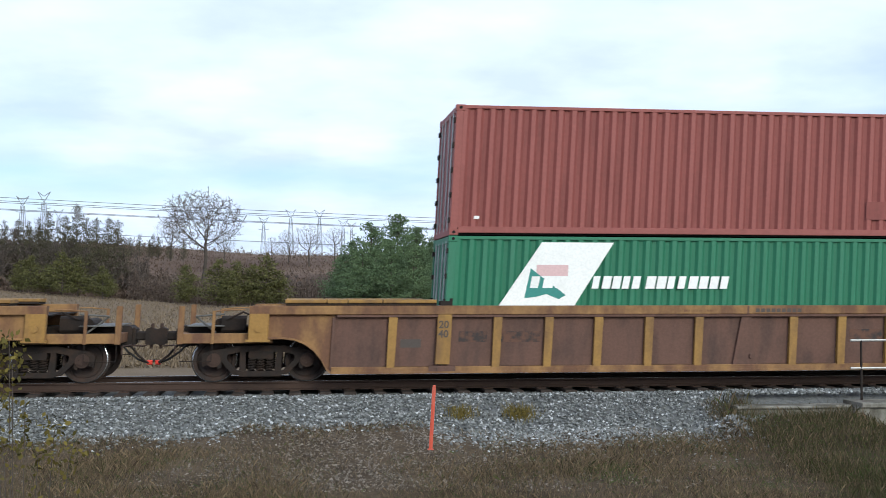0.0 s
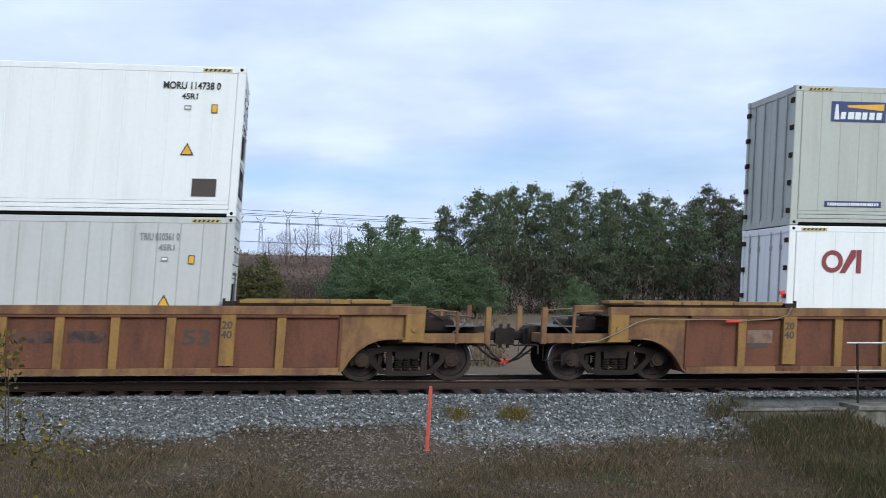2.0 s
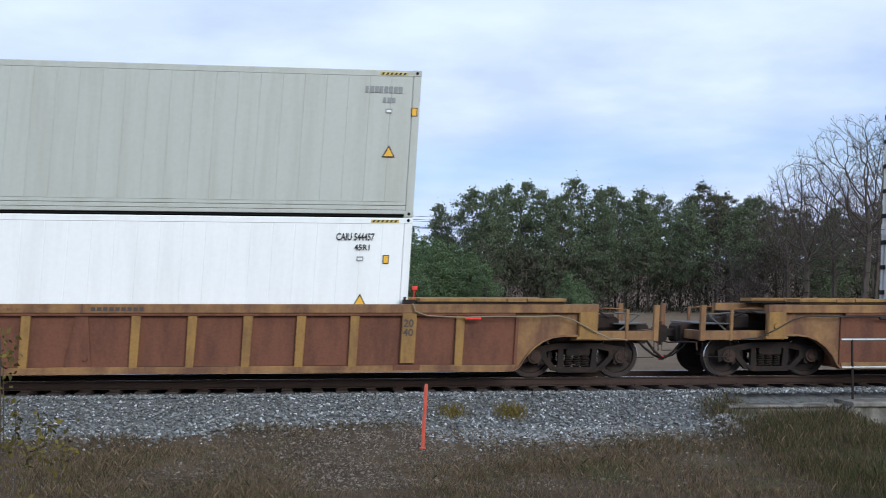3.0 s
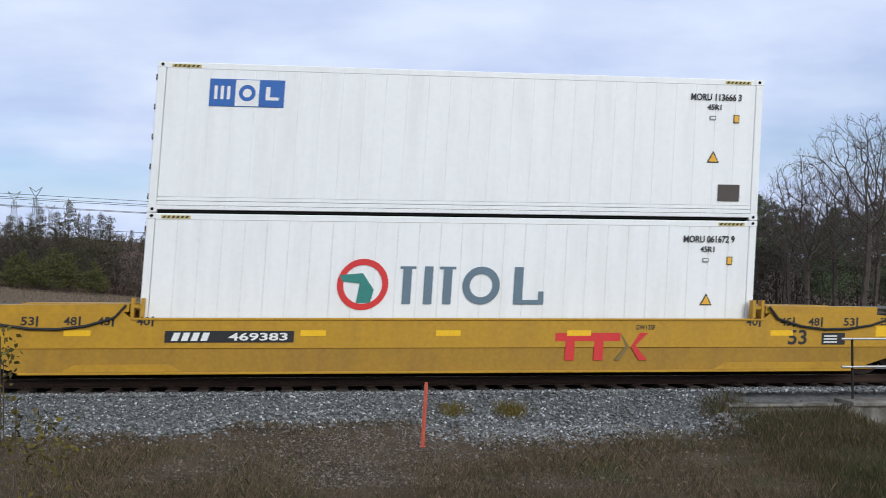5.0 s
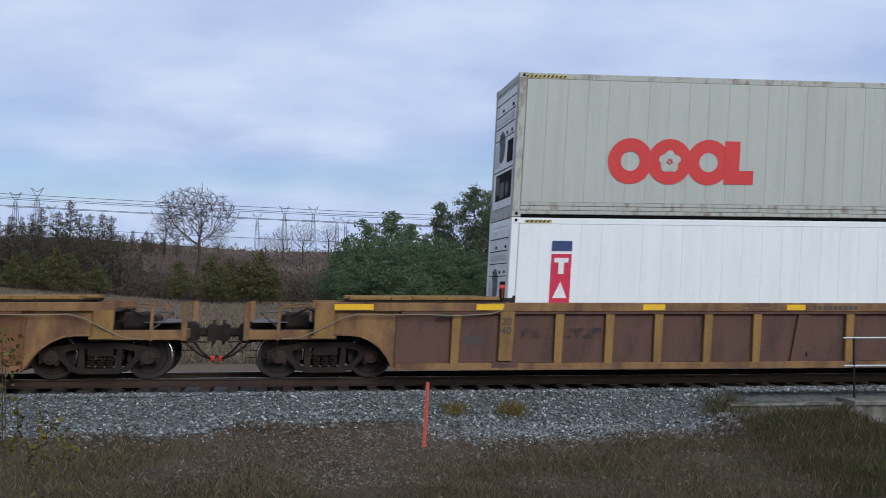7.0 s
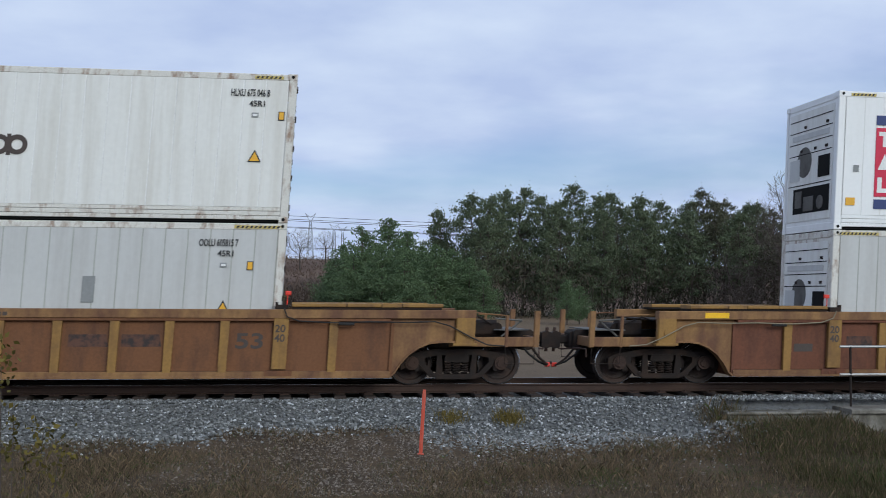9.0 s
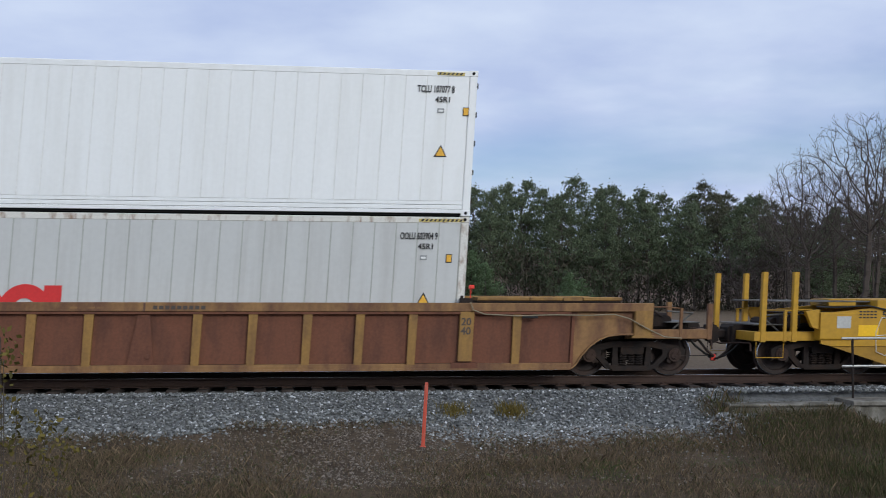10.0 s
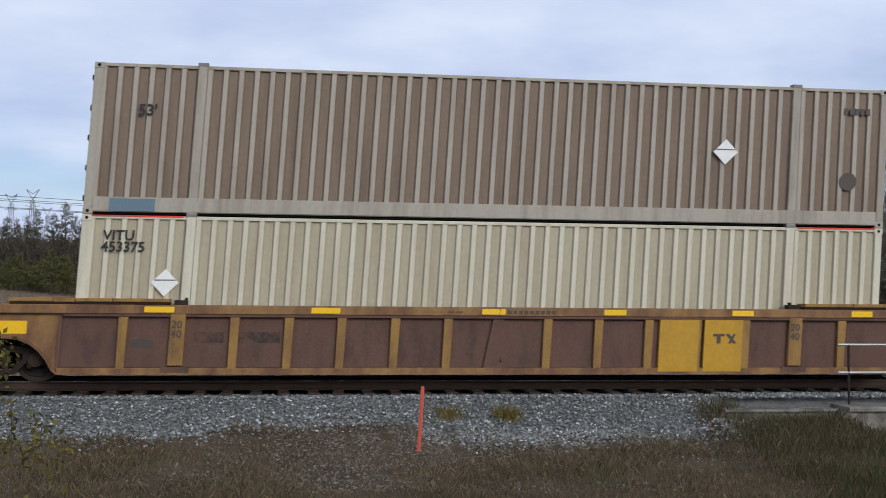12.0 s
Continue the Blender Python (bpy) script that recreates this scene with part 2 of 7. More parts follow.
class Shape:
    """Gathers boxes, prisms and tubes into one mesh."""

    def __init__(self):
        self.v, self.f = [], []

    def add(self, verts, faces):
        o = len(self.v)
        self.v += [tuple(p) for p in verts]
        self.f += [tuple(i + o for i in f) for f in faces]
        return self

    def box(self, x0, x1, y0, y1, z0, z1):
        return self.add([(x0, y0, z0), (x1, y0, z0), (x1, y1, z0), (x0, y1, z0), (x0, y0, z1), (x1, y0, z1), (x1, y1, z1), (x0, y1, z1)],
                        [(0, 3, 2, 1), (4, 5, 6, 7), (0, 1, 5, 4), (1, 2, 6, 5), (2, 3, 7, 6), (3, 0, 4, 7)])

    def cbox(self, x0, x1, y0, y1, z0, z1, c=0.012):
        """A box with chamfered long edges."""
        d = (x1 - x0, y1 - y0, z1 - z0)
        k = d.index(max(d))
        a, b = [i for i in range(3) if i != k]
        lo, hi = (x0, y0, z0), (x1, y1, z1)
        c = min(c, d[a] * 0.4, d[b] * 0.4)
        ring = [(lo[a] + c, lo[b]), (hi[a] - c, lo[b]), (hi[a], lo[b] + c), (hi[a], hi[b] - c),
                (hi[a] - c, hi[b]), (lo[a] + c, hi[b]), (lo[a], hi[b] - c), (lo[a], lo[b] + c)]
        vs = []
        for e in (lo[k], hi[k]):
            for p, q in ring:
                w = [0, 0, 0]
                w[k], w[a], w[b] = e, p, q
                vs.append(tuple(w))
        fs = [(i, (i + 1) % 8, 8 + (i + 1) % 8, 8 + i) for i in range(8)] + [tuple(range(7, -1, -1)), tuple(range(8, 16))]
        return self.add(vs, fs)

    def prism(self, pts, y0, y1):
        """A polygon in (x, z), pushed from y0 to y1."""
        n = len(pts)
        return self.add([(x, y0, z) for x, z in pts] + [(x, y1, z) for x, z in pts],
                        [tuple(range(n)), tuple(range(2 * n - 1, n - 1, -1))] + [(i + n, (i + 1) % n + n, (i + 1) % n, i) for i in range(n)])

    def tube(self, a, b, r, n=8, r2=None):
        a, b = Vector(a), Vector(b)
        d = (b - a).normalized()
        u = d.orthogonal().normalized()
        w = d.cross(u)
        r2 = r if r2 is None else r2
        vs = []
        for p, rr in ((a, r), (b, r2)):
            for i in range(n):
                t = 2 * math.pi * i / n
                vs.append(p + (u * math.cos(t) + w * math.sin(t)) * rr)
        return self.add(vs, [(i, (i + 1) % n, n + (i + 1) % n, n + i) for i in range(n)] + [tuple(range(n - 1, -1, -1)), tuple(range(n, 2 * n))])

    def path(self, pts, r, n=6):
        """One bent tube through the points."""
        pts = [Vector(p) for p in pts]
        vs, last = [], None
        for i, p in enumerate(pts):
            d = (pts[min(i + 1, len(pts) - 1)] - pts[max(i - 1, 0)]).normalized()
            u = d.orthogonal().normalized() if last is None else (last - d * last.dot(d)).normalized()
            last, w = u, d.cross(u)
            vs += [p + (u * math.cos(2 * math.pi * k / n) + w * math.sin(2 * math.pi * k / n)) * r for k in range(n)]
        m = len(pts)
        fs = [(i * n + k, i * n + (k + 1) % n, (i + 1) * n + (k + 1) % n, (i + 1) * n + k) for i in range(m - 1) for k in range(n)]
        return self.add(vs, fs + [tuple(range(n - 1, -1, -1)), tuple(range((m - 1) * n, m * n))])

    def ring(self, cx, cz, r0, r1, y0, y1, a0=0.0, a1=360.0, n=32):
        """A flat disc, ring or arc in the upright plane."""
        full = abs(a1 - a0) >= 359.9
        if full and r0 <= 0:
            return self.prism([(cx + r1 * math.cos(2 * math.pi * k / n), cz + r1 * math.sin(2 * math.pi * k / n)) for k in range(n)], y0, y1)
        m = n if full else n + 1
        vs = []
        for k in range(m):
            t = radians(a0 + (a1 - a0) * k / n)
            vs += [(cx + r * math.cos(t), y, cz + r * math.sin(t)) for r, y in ((r0, y0), (r1, y0), (r1, y1), (r0, y1))]
        fs = [(4 * k + q, 4 * k + (q + 1) % 4, 4 * ((k + 1) % m) + (q + 1) % 4, 4 * ((k + 1) % m) + q) for k in range(n) for q in range(4)]
        if not full:
            fs += [(0, 1, 2, 3), (4 * n, 4 * n + 1, 4 * n + 2, 4 * n + 3)]
        return self.add(vs, fs)

    def lathe(self, profile, n=28, cy=0.0):
        """Turns (radius, y) round the y axis."""
        k, vs, fs = len(profile), [], []
        for i in range(n):
            t = 2 * math.pi * i / n
            vs += [(r * math.cos(t), y + cy, r * math.sin(t)) for r, y in profile]
        for i in range(n):
            j = (i + 1) % n
            fs += [(i * k + m, j * k + m, j * k + m + 1, i * k + m + 1) for m in range(k - 1)]
        return self.add(vs, fs)

    def mesh(self, name):
        me = bpy.data.meshes.new(name)
        me.from_pydata([tuple(p) for p in self.v], [], self.f)
        me.validate()
        return me


def fixed(me):
    bm = bmesh.new()
    bm.from_mesh(me)
    bmesh.ops.recalc_face_normals(bm, faces=bm.faces)
    bm.to_mesh(me)
    bm.free()
    return me


def part(name, shape, material, parent, label="", loc=(0, 0, 0)):
    me = shape if isinstance(shape, bpy.types.Mesh) else fixed(shape.mesh(name))
    if not me.materials:
        me.materials.append(material)
    ob = new(name, me)
    ob.parent, ob.location = parent, loc
    return tagged(ob, label) if label else ob


def thing(name, label, category, group="", kind="", shape=None, material=None):
    me = None
    if shape is not None:
        me = fixed(shape.mesh(name))
        me.materials.append(material)
    return tagged(new(name, me), label, category, group, kind)


letters = {}


def lettering(text, size, material, squeeze=1.0):
    """The built-in font as a thin mesh in the upright plane, facing -y, its left foot at the origin."""
    key = (text, size, material.name, squeeze)
    if key not in letters:
        cu = bpy.data.curves.new("lettering", "FONT")
        cu.body, cu.size, cu.extrude, cu.resolution_u, cu.offset = text, size, 0.002, 3, 0.022 * size
        tmp = new("lettering_source", cu)
        bpy.context.view_layer.update()
        me = bpy.data.meshes.new_from_object(tmp.evaluated_get(bpy.context.evaluated_depsgraph_get()))
        bpy.data.objects.remove(tmp)
        me.transform(Matrix(((squeeze, 0, 0, 0), (0, 0, -1, 0), (0, 1, 0, 0), (0, 0, 0, 1))))
        me.materials.clear()
        me.materials.append(material)
        letters[key] = me
    return letters[key]



# ---------------------------------------------------------------- the ground


def smooth(t):
    t = min(max(t, 0.0), 1.0)
    return t * t * (3 - 2 * t)


def ramp(v, table):
    for (a, p), (b, q) in zip(table, table[1:]):
        if v <= b:
            return p + (q - p) * smooth((v - a) / (b - a)) if v > a else p
    return table[-1][1]


def toe(x):
    """The near foot of the ballast."""
    y = ramp(x, [(-8, -2.75), (-5.5, -2.8), (-4.2, -2.95), (-1.6, -2.92), (-0.8, -2.62), (2.2, -2.60), (3.2, -2.9), (6.0, -2.85), (7.6, -3.1)])
    return y - 0.10 * noise.noise(Vector((x * 1.3, 0.2, 3.0))) - 0.05 * noise.noise(Vector((x * 4.0, 5.2, 0.0)))


def bed_z(y):
    return -0.250 if y > -1.75 else -0.250 - (-1.75 - y) * 0.467


def ground_z(x, y):
    if y < 6:
        z = -1.1
        e = toe(x)
        if y < -10:
            z = ramp(y, [(-60, 0.6), (-24, 0.15), (-20, 0.05), (-10, -1.5)])
        elif y < e:
            zt = bed_z(e) + 0.005
            z = zt + (y - e) / (-10 - e) * (-1.5 - zt)
        elif y >= 2.6:
            z = -1.0 + 0.06 * smooth((y - 2.6) / 3.4)
        if y < e:
            z += 0.05 * smooth((e - y) / 0.5) * noise.noise(Vector((x * 0.7, y * 0.7, 1.3))) + 0.02 * noise.noise(Vector((x * 2.5, y * 2.5, 4.1)))
        if x > 7.3 and -7.5 < y < -2.3:
            z = max(z, -1.35) + 0.36 * smooth((x - 7.2) / 0.9) * (1 - smooth((-y - 2.5) / 4.0)) * (1 - smooth((x - 10.3) / 0.8))
        return z
    left = 1.45 - (x + 43) / 31 * 2.15
    z = -0.94 + (min(max(left, -0.7), 2.6) + 0.94) * smooth((y - 20) / 130)
    if y > 150:
        z += 13.5 * smooth((y - 165) / 190) * (1 + 0.12 * noise.noise(Vector((x / 90, y / 90, 0))))
        z += 6 * smooth((y - 500) / 900)
    return z


SOIL = bpy.data.materials.new("dry_grass_and_soil")


def build_soil():
    SOIL.use_nodes = True
    nt = SOIL.node_tree
    N, L = nt.nodes.new, nt.links.new
    b = nt.nodes["Principled BSDF"]
    b.inputs["Roughness"].default_value = 0.95
    b.inputs["Specular IOR Level"].default_value = 0.08
    co, sep = N("ShaderNodeTexCoord"), N("ShaderNodeSeparateXYZ")
    L(co.outputs["Object"], sep.inputs[0])
    n1, n2, n3 = N("ShaderNodeTexNoise"), N("ShaderNodeTexNoise"), N("ShaderNodeTexNoise")
    n1.inputs["Scale"].default_value, n2.inputs["Scale"].default_value, n3.inputs["Scale"].default_value = 0.7, 14, 0.03
    for n in (n1, n2, n3):
        n.inputs["Detail"].default_value = 8
        L(co.outputs["Object"], n.inputs["Vector"])
    near = N("ShaderNodeValToRGB")
    near.color_ramp.elements[0].color, near.color_ramp.elements[1].color = (0.044, 0.032, 0.022, 1), (0.108, 0.080, 0.054, 1)
    near.color_ramp.elements[0].position, near.color_ramp.elements[1].position = 0.3, 0.7
    field = N("ShaderNodeValToRGB")
    field.color_ramp.elements[0].color, field.color_ramp.elements[1].color = (0.120, 0.088, 0.058, 1), (0.190, 0.142, 0.096, 1)
    hill = N("ShaderNodeValToRGB")
    hill.color_ramp.elements[0].color, hill.color_ramp.elements[1].color = (0.085, 0.055, 0.043, 1), (0.155, 0.11, 0.083, 1)
    hill.color_ramp.elements[0].position, hill.color_ramp.elements[1].position = 0.35, 0.65
    L(n1.outputs["Fac"], near.inputs[0]); L(n1.outputs["Fac"], field.inputs[0]); L(n3.outputs["Fac"], hill.inputs[0])
    edge1, edge2 = N("ShaderNodeMapRange"), N("ShaderNodeMapRange")
    edge1.inputs["From Min"].default_value, edge1.inputs["From Max"].default_value = 3.0, 5.0
    edge2.inputs["From Min"].default_value, edge2.inputs["From Max"].default_value = 145.0, 175.0
    L(sep.outputs["Y"], edge1.inputs["Value"]); L(sep.outputs["Y"], edge2.inputs["Value"])
    m1, m2 = N("ShaderNodeMix"), N("ShaderNodeMix")
    m1.data_type = m2.data_type = "RGBA"
    L(edge1.outputs[0], m1.inputs["Factor"]); L(near.outputs[0], m1.inputs["A"]); L(field.outputs[0], m1.inputs["B"])
    L(edge2.outputs[0], m2.inputs["Factor"]); L(m1.outputs["Result"], m2.inputs["A"]); L(hill.outputs[0], m2.inputs["B"])
    g = N("ShaderNodeMapRange")
    g.inputs["To Min"].default_value, g.inputs["To Max"].default_value = 0.72, 1.28
    g.inputs["From Min"].default_value, g.inputs["From Max"].default_value = 0.3, 0.7
    L(n2.outputs["Fac"], g.inputs["Value"])
    sc = N("ShaderNodeVectorMath"); sc.operation = "SCALE"
    L(m2.outputs["Result"], sc.inputs[0]); L(g.outputs[0], sc.inputs["Scale"])
    L(sc.outputs[0], b.inputs["Base Color"])
    bp = N("ShaderNodeBump"); bp.inputs["Strength"].default_value, bp.inputs["Distance"].default_value = 0.6, 0.05
    L(n2.outputs["Fac"], bp.inputs["Height"]); L(bp.outputs[0], b.inputs["Normal"])


build_soil()


def spread(lo, hi, fine_lo, fine_hi, step, growth):
    a, d, v = [], step, fine_hi
    x = fine_lo
    while x < fine_hi:
        a.append(x); x += step
    while v < hi:
        a.append(v); d *= growth; v += d
    a.append(hi)
    d, v = step, fine_lo
    while v > lo:
        d *= growth; v -= d
        a.append(max(v, lo))
    return sorted(set(round(q, 4) for q in a))


def build_ground():
    xs, ys = spread(-3000, 3000, -14, 16, 0.3, 1.13), spread(-600, 4000, -9, 3, 0.2, 1.1)
    vs = [(x, y, ground_z(x, y)) for y in ys for x in xs]
    n = len(xs)
    fs = [(j * n + i, j * n + i + 1, (j + 1) * n + i + 1, (j + 1) * n + i) for j in range(len(ys) - 1) for i in range(n - 1)]
    me = bpy.data.meshes.new("ground")
    me.from_pydata(vs, [], fs)
    me.polygons.foreach_set("use_smooth", [True] * len(fs))
    me.materials.append(SOIL)
    tagged(new("ground", me), "dry brown grass verge, bare field and scrubby hill", "ground", kind="structure")


build_ground()

# ---------------------------------------------------------------- track
BALLAST = mat("ballast_gravel", (0.15, 0.152, 0.150), 0.95, stain=(0.075, 0.075, 0.08), amount=0.8, scale=9, grain=0.5, bump=0.8, bump_scale=18)
STONE = bpy.data.materials.new("grey_ballast_stone")


def build_stone():
    STONE.use_nodes = True
    nt = STONE.node_tree
    b = nt.nodes["Principled BSDF"]
    b.inputs["Roughness"].default_value = 0.9
    b.inputs["Specular IOR Level"].default_value = 0.2
    geo, rp = nt.nodes.new("ShaderNodeNewGeometry"), nt.nodes.new("ShaderNodeValToRGB")
    e = rp.color_ramp.elements
    e[0].color, e[1].color = (0.080, 0.081, 0.077, 1), (0.268, 0.274, 0.265, 1)
    e[0].position, e[1].position = 0.0, 0.90
    k = rp.color_ramp.elements.new(0.965)
    k.color = (0.50, 0.51, 0.52, 1)
    k = rp.color_ramp.elements.new(0.5)
    k.color = (0.176, 0.181, 0.178, 1)
    nt.links.new(geo.outputs["Random Per Island"], rp.inputs[0])
    nt.links.new(rp.outputs[0], b.inputs["Base Color"])


build_stone()


def pebbles(name, spots, sizes, material, seed):
    """Many small rough stones in one mesh: each a squashed, turned octahedron-like lump."""
    rng = np.random.default_rng(seed)
    base = np.array([(1, 0, 0), (-1, 0, 0), (0, 1, 0), (0, -1, 0), (0, 0, 1), (0, 0, -1),
                     (0.62, 0.62, 0.45), (-0.62, -0.62, 0.45)], float)
    tri = np.array([(0, 6, 4), (6, 2, 4), (2, 1, 4), (1, 7, 4), (7, 3, 4), (3, 0, 4), (2, 0, 5), (1, 2, 5), (3, 1, 5), (0, 3, 5), (0, 2, 6), (1, 3, 7)])
    n = len(spots)
    a = rng.uniform(0, 2 * np.pi, n)
    tilt = rng.uniform(-0.6, 0.6, n)
    v = base[None] * rng.uniform(0.6, 1.25, (n, 8, 1)) * np.stack([sizes, sizes * rng.uniform(0.6, 1, n), sizes * rng.uniform(0.5, 0.9, n)], 1)[:, None]
    y, z = v[:, :, 1].copy(), v[:, :, 2].copy()
    v[:, :, 1], v[:, :, 2] = y * np.cos(tilt)[:, None] - z * np.sin(tilt)[:, None], y * np.sin(tilt)[:, None] + z * np.cos(tilt)[:, None]
    x, y = v[:, :, 0].copy(), v[:, :, 1].copy()
    v[:, :, 0], v[:, :, 1] = x * np.cos(a)[:, None] - y * np.sin(a)[:, None], x * np.sin(a)[:, None] + y * np.cos(a)[:, None]
    v += np.asarray(spots)[:, None]
    me = bpy.data.meshes.new(name)
    me.from_pydata(v.reshape(-1, 3).tolist(), [], (tri[None] + 8 * np.arange(n)[:, None, None]).reshape(-1, 3).tolist())
    me.materials.append(material)
    return new(name, me)


def build_track():
    bed = Shape()
    prof = [(-3.6, bed_z(-3.6) - 0.02), (-1.75, -0.270), (1.75, -0.270), (3.6, -1.1)]
    bed.add([(x, y, z) for x in (-400, 400) for y, z in prof], [(0, 1, 5, 4), (1, 2, 6, 5), (2, 3, 7, 6), (0, 3, 2, 1), (4, 5, 6, 7)])
    tagged(thing("ballast_bed", "grey crushed-stone ballast bed under the track", "ballast", kind="structure", shape=bed, material=BALLAST))
    rng = np.random.default_rng(5)
    spots, sizes = [], []
    for i in range(26000):
        x = rng.uniform(-11.5, 8.6)
        e = toe(x)
        y = rng.uniform(e - 0.1, -1.2)
        if rng.random() < 0.05:
            y = e - abs(rng.normal(0, 0.35))
        z = bed_z(y) if y > e else ground_z(x, y)
        s = rng.uniform(0.016, 0.040) * (1.25 if y < e + 0.35 else 1)
        spots.append((x, y, z + rng.uniform(-0.012, 0.02))); sizes.append(s)
    for i in range(3200):
        x = rng.uniform(2.4, 8.1)
        y = toe(x) - abs(rng.normal(0, 0.62))
        spots.append((x, y, ground_z(x, y) + 0.004)); sizes.append(rng.uniform(0.014, 0.045))
    for i in range(3600):
        spots.append((rng.uniform(8.6, 14), rng.uniform(-2.1, -1.2), -0.24 + rng.uniform(-0.01, 0.03))); sizes.append(rng.uniform(0.02, 0.042))
    for i in range(3000):
        spots.append((rng.uniform(-11, 14), rng.uniform(1.2, 2.2), -0.25)); sizes.append(rng.uniform(0.02, 0.042))
    ob = pebbles("ballast_stones", spots, np.array(sizes), STONE, 3)
    tagged(ob, "loose grey ballast stones with a few white ones", "ballast stones", kind="stuff")
    track = thing("track", "single railway track on dark wooden ties", "railway track", kind="structure")
    tie_mesh = fixed(Shape().cbox(-0.115, 0.115, -1.32, 1.32, -0.355, -0.185, 0.015).mesh("tie"))
    tie_mesh.materials.append(TIEM)
    plate = fixed(Shape().box(-0.09, 0.09, -0.19, 0.19, -0.187, -0.168).box(-0.03, 0.0, -0.16, -0.12, -0.17, -0.14).box(0.0, 0.03, 0.12, 0.16, -0.17, -0.14).mesh("tie_plate"))
    plate.materials.append(RAILM)
    i = 0
    for k in range(-90, 100):
        x = k * 0.542 + random.uniform(-0.02, 0.02)
        ob = part("tie", tie_mesh, TIEM, track, loc=(x, random.uniform(-0.05, 0.05), random.uniform(-0.006, 0.006)))
        ob.rotation_euler[2] = random.uniform(-0.02, 0.02)
        if abs(x) < 16:
            part("tie_plate", plate, RAILM, track, loc=(x, -0.755, 0))
    for side, name in ((-1, "near"), (1, "far")):
        s = Shape()
        c = 0.755 * side
        prof = [(-0.07, -0.170), (0.07, -0.170), (0.07, -0.158), (0.012, -0.140), (0.010, -0.045), (0.036, -0.036), (0.036, -0.006), (0.028, 0.0), (-0.028, 0.0),
                (-0.036, -0.006), (-0.036, -0.036), (-0.010, -0.045), (-0.012, -0.140), (-0.07, -0.158)]
        n = len(prof)
        s.add([(x, c + y, z) for x in (-400, 400) for y, z in prof], [(i, (i + 1) % n, n + (i + 1) % n, n + i) for i in range(n)])
        rail = part("rail", s, RAILM, track)
        part("running_surface", Shape().box(-400, 400, c - 0.027, c + 0.027, -0.004, 0.0025), TREAD, rail, "bright worn rail head")


build_track()

# ---------------------------------------------------------------- well cars
CAR_NAME = "well_car"


def side_frame(truck_x):
    """One cast side frame in the upright plane, round truck_x."""
    s = Shape()
    x, r = truck_x, WHEEL_R
    # top chord, columns and the bottom bowl as separate bars round the spring nest and the two windows
    s.prism([(x + a, b) for a, b in [(-1.12, 0.54), (-0.98, 0.61), (-0.42, 0.71), (0.42, 0.71), (0.98, 0.61), (1.12, 0.54), (1.12, 0.44), (0.90, 0.48), (0.40, 0.59), (-0.40, 0.59), (-0.90, 0.48), (-1.12, 0.44)]], -1.10, -0.98)
    s.prism([(x + a, b) for a, b in [(-0.40, 0.60), (-0.30, 0.60), (-0.27, 0.22), (-0.40, 0.22)]], -1.09, -0.99)
    s.prism([(x + a, b) for a, b in [(0.30, 0.60), (0.40, 0.60), (0.40, 0.22), (0.27, 0.22)]], -1.09, -0.99)
    s.prism([(x + a, b) for a, b in [(-0.52, 0.25), (-0.38, 0.12), (0.38, 0.12), (0.52, 0.25), (0.30, 0.22), (-0.30, 0.22)]], -1.12, -0.97)
    for k in (-1, 1):
        s.prism([(x + k * a, b) for a, b in [(0.36, 0.14), (0.52, 0.16), (0.76, 0.42), (0.74, 0.56), (0.64, 0.56), (0.64, 0.44), (0.46, 0.26)]], -1.10, -0.98)
        s.prism([(x + k * a, b) for a, b in [(0.74, 0.30), (0.80, 0.26), (0.84, 0.34), (1.04, 0.34), (1.10, 0.30), (1.12, 0.54), (0.74, 0.56)]], -1.11, -0.97)
    return s


def coil(cx, z0, z1, r, y, wire=0.017, turns=5):
    pts = []
    for i in range(turns * 8 + 1):
        t = i / 8 * 2 * math.pi
        pts.append((cx + r * math.cos(t), y + r * math.sin(t), z0 + (z1 - z0) * i / (turns * 8)))
    return Shape().path(pts, wire, 4)


def add_truck(car, tx):
    for side in (-1, 1):
        sf = side_frame(tx)
        if side > 0:
            sf.v = [(x, -y, z) for x, y, z in sf.v]
        frame_part = part("side_frame", sf, STEEL, car, "dark cast-steel truck side frame")
        for k in (-1, 1):
            cap = Shape()
            cx = tx + k * 0.89
            cap.tube((cx, side * 0.95, 0.435), (cx, side * 1.15, 0.435), 0.135, 14)
            cap.tube((cx, side * 1.15, 0.435), (cx, side * 1.175, 0.435), 0.09, 12)
            for b in range(3):
                t = 2 * math.pi * b / 3 + 0.4
                cap.tube((cx + 0.06 * math.cos(t), side * 1.17, 0.435 + 0.06 * math.sin(t)), (cx + 0.06 * math.cos(t), side * 1.195, 0.435 + 0.06 * math.sin(t)), 0.018, 6)
            part("axle_box", cap, RAILM, frame_part)
        for k in (-0.17, 0.0, 0.17):
            part("spring", coil(tx + k, 0.22, 0.46, 0.072, side * 1.03), STEEL, frame_part)
    bol = Shape().cbox(tx - 0.24, tx + 0.24, -1.12, 1.12, 0.46, 0.60, 0.03)
    part("bolster", bol, STEEL, car)


WHEEL_MESH = None


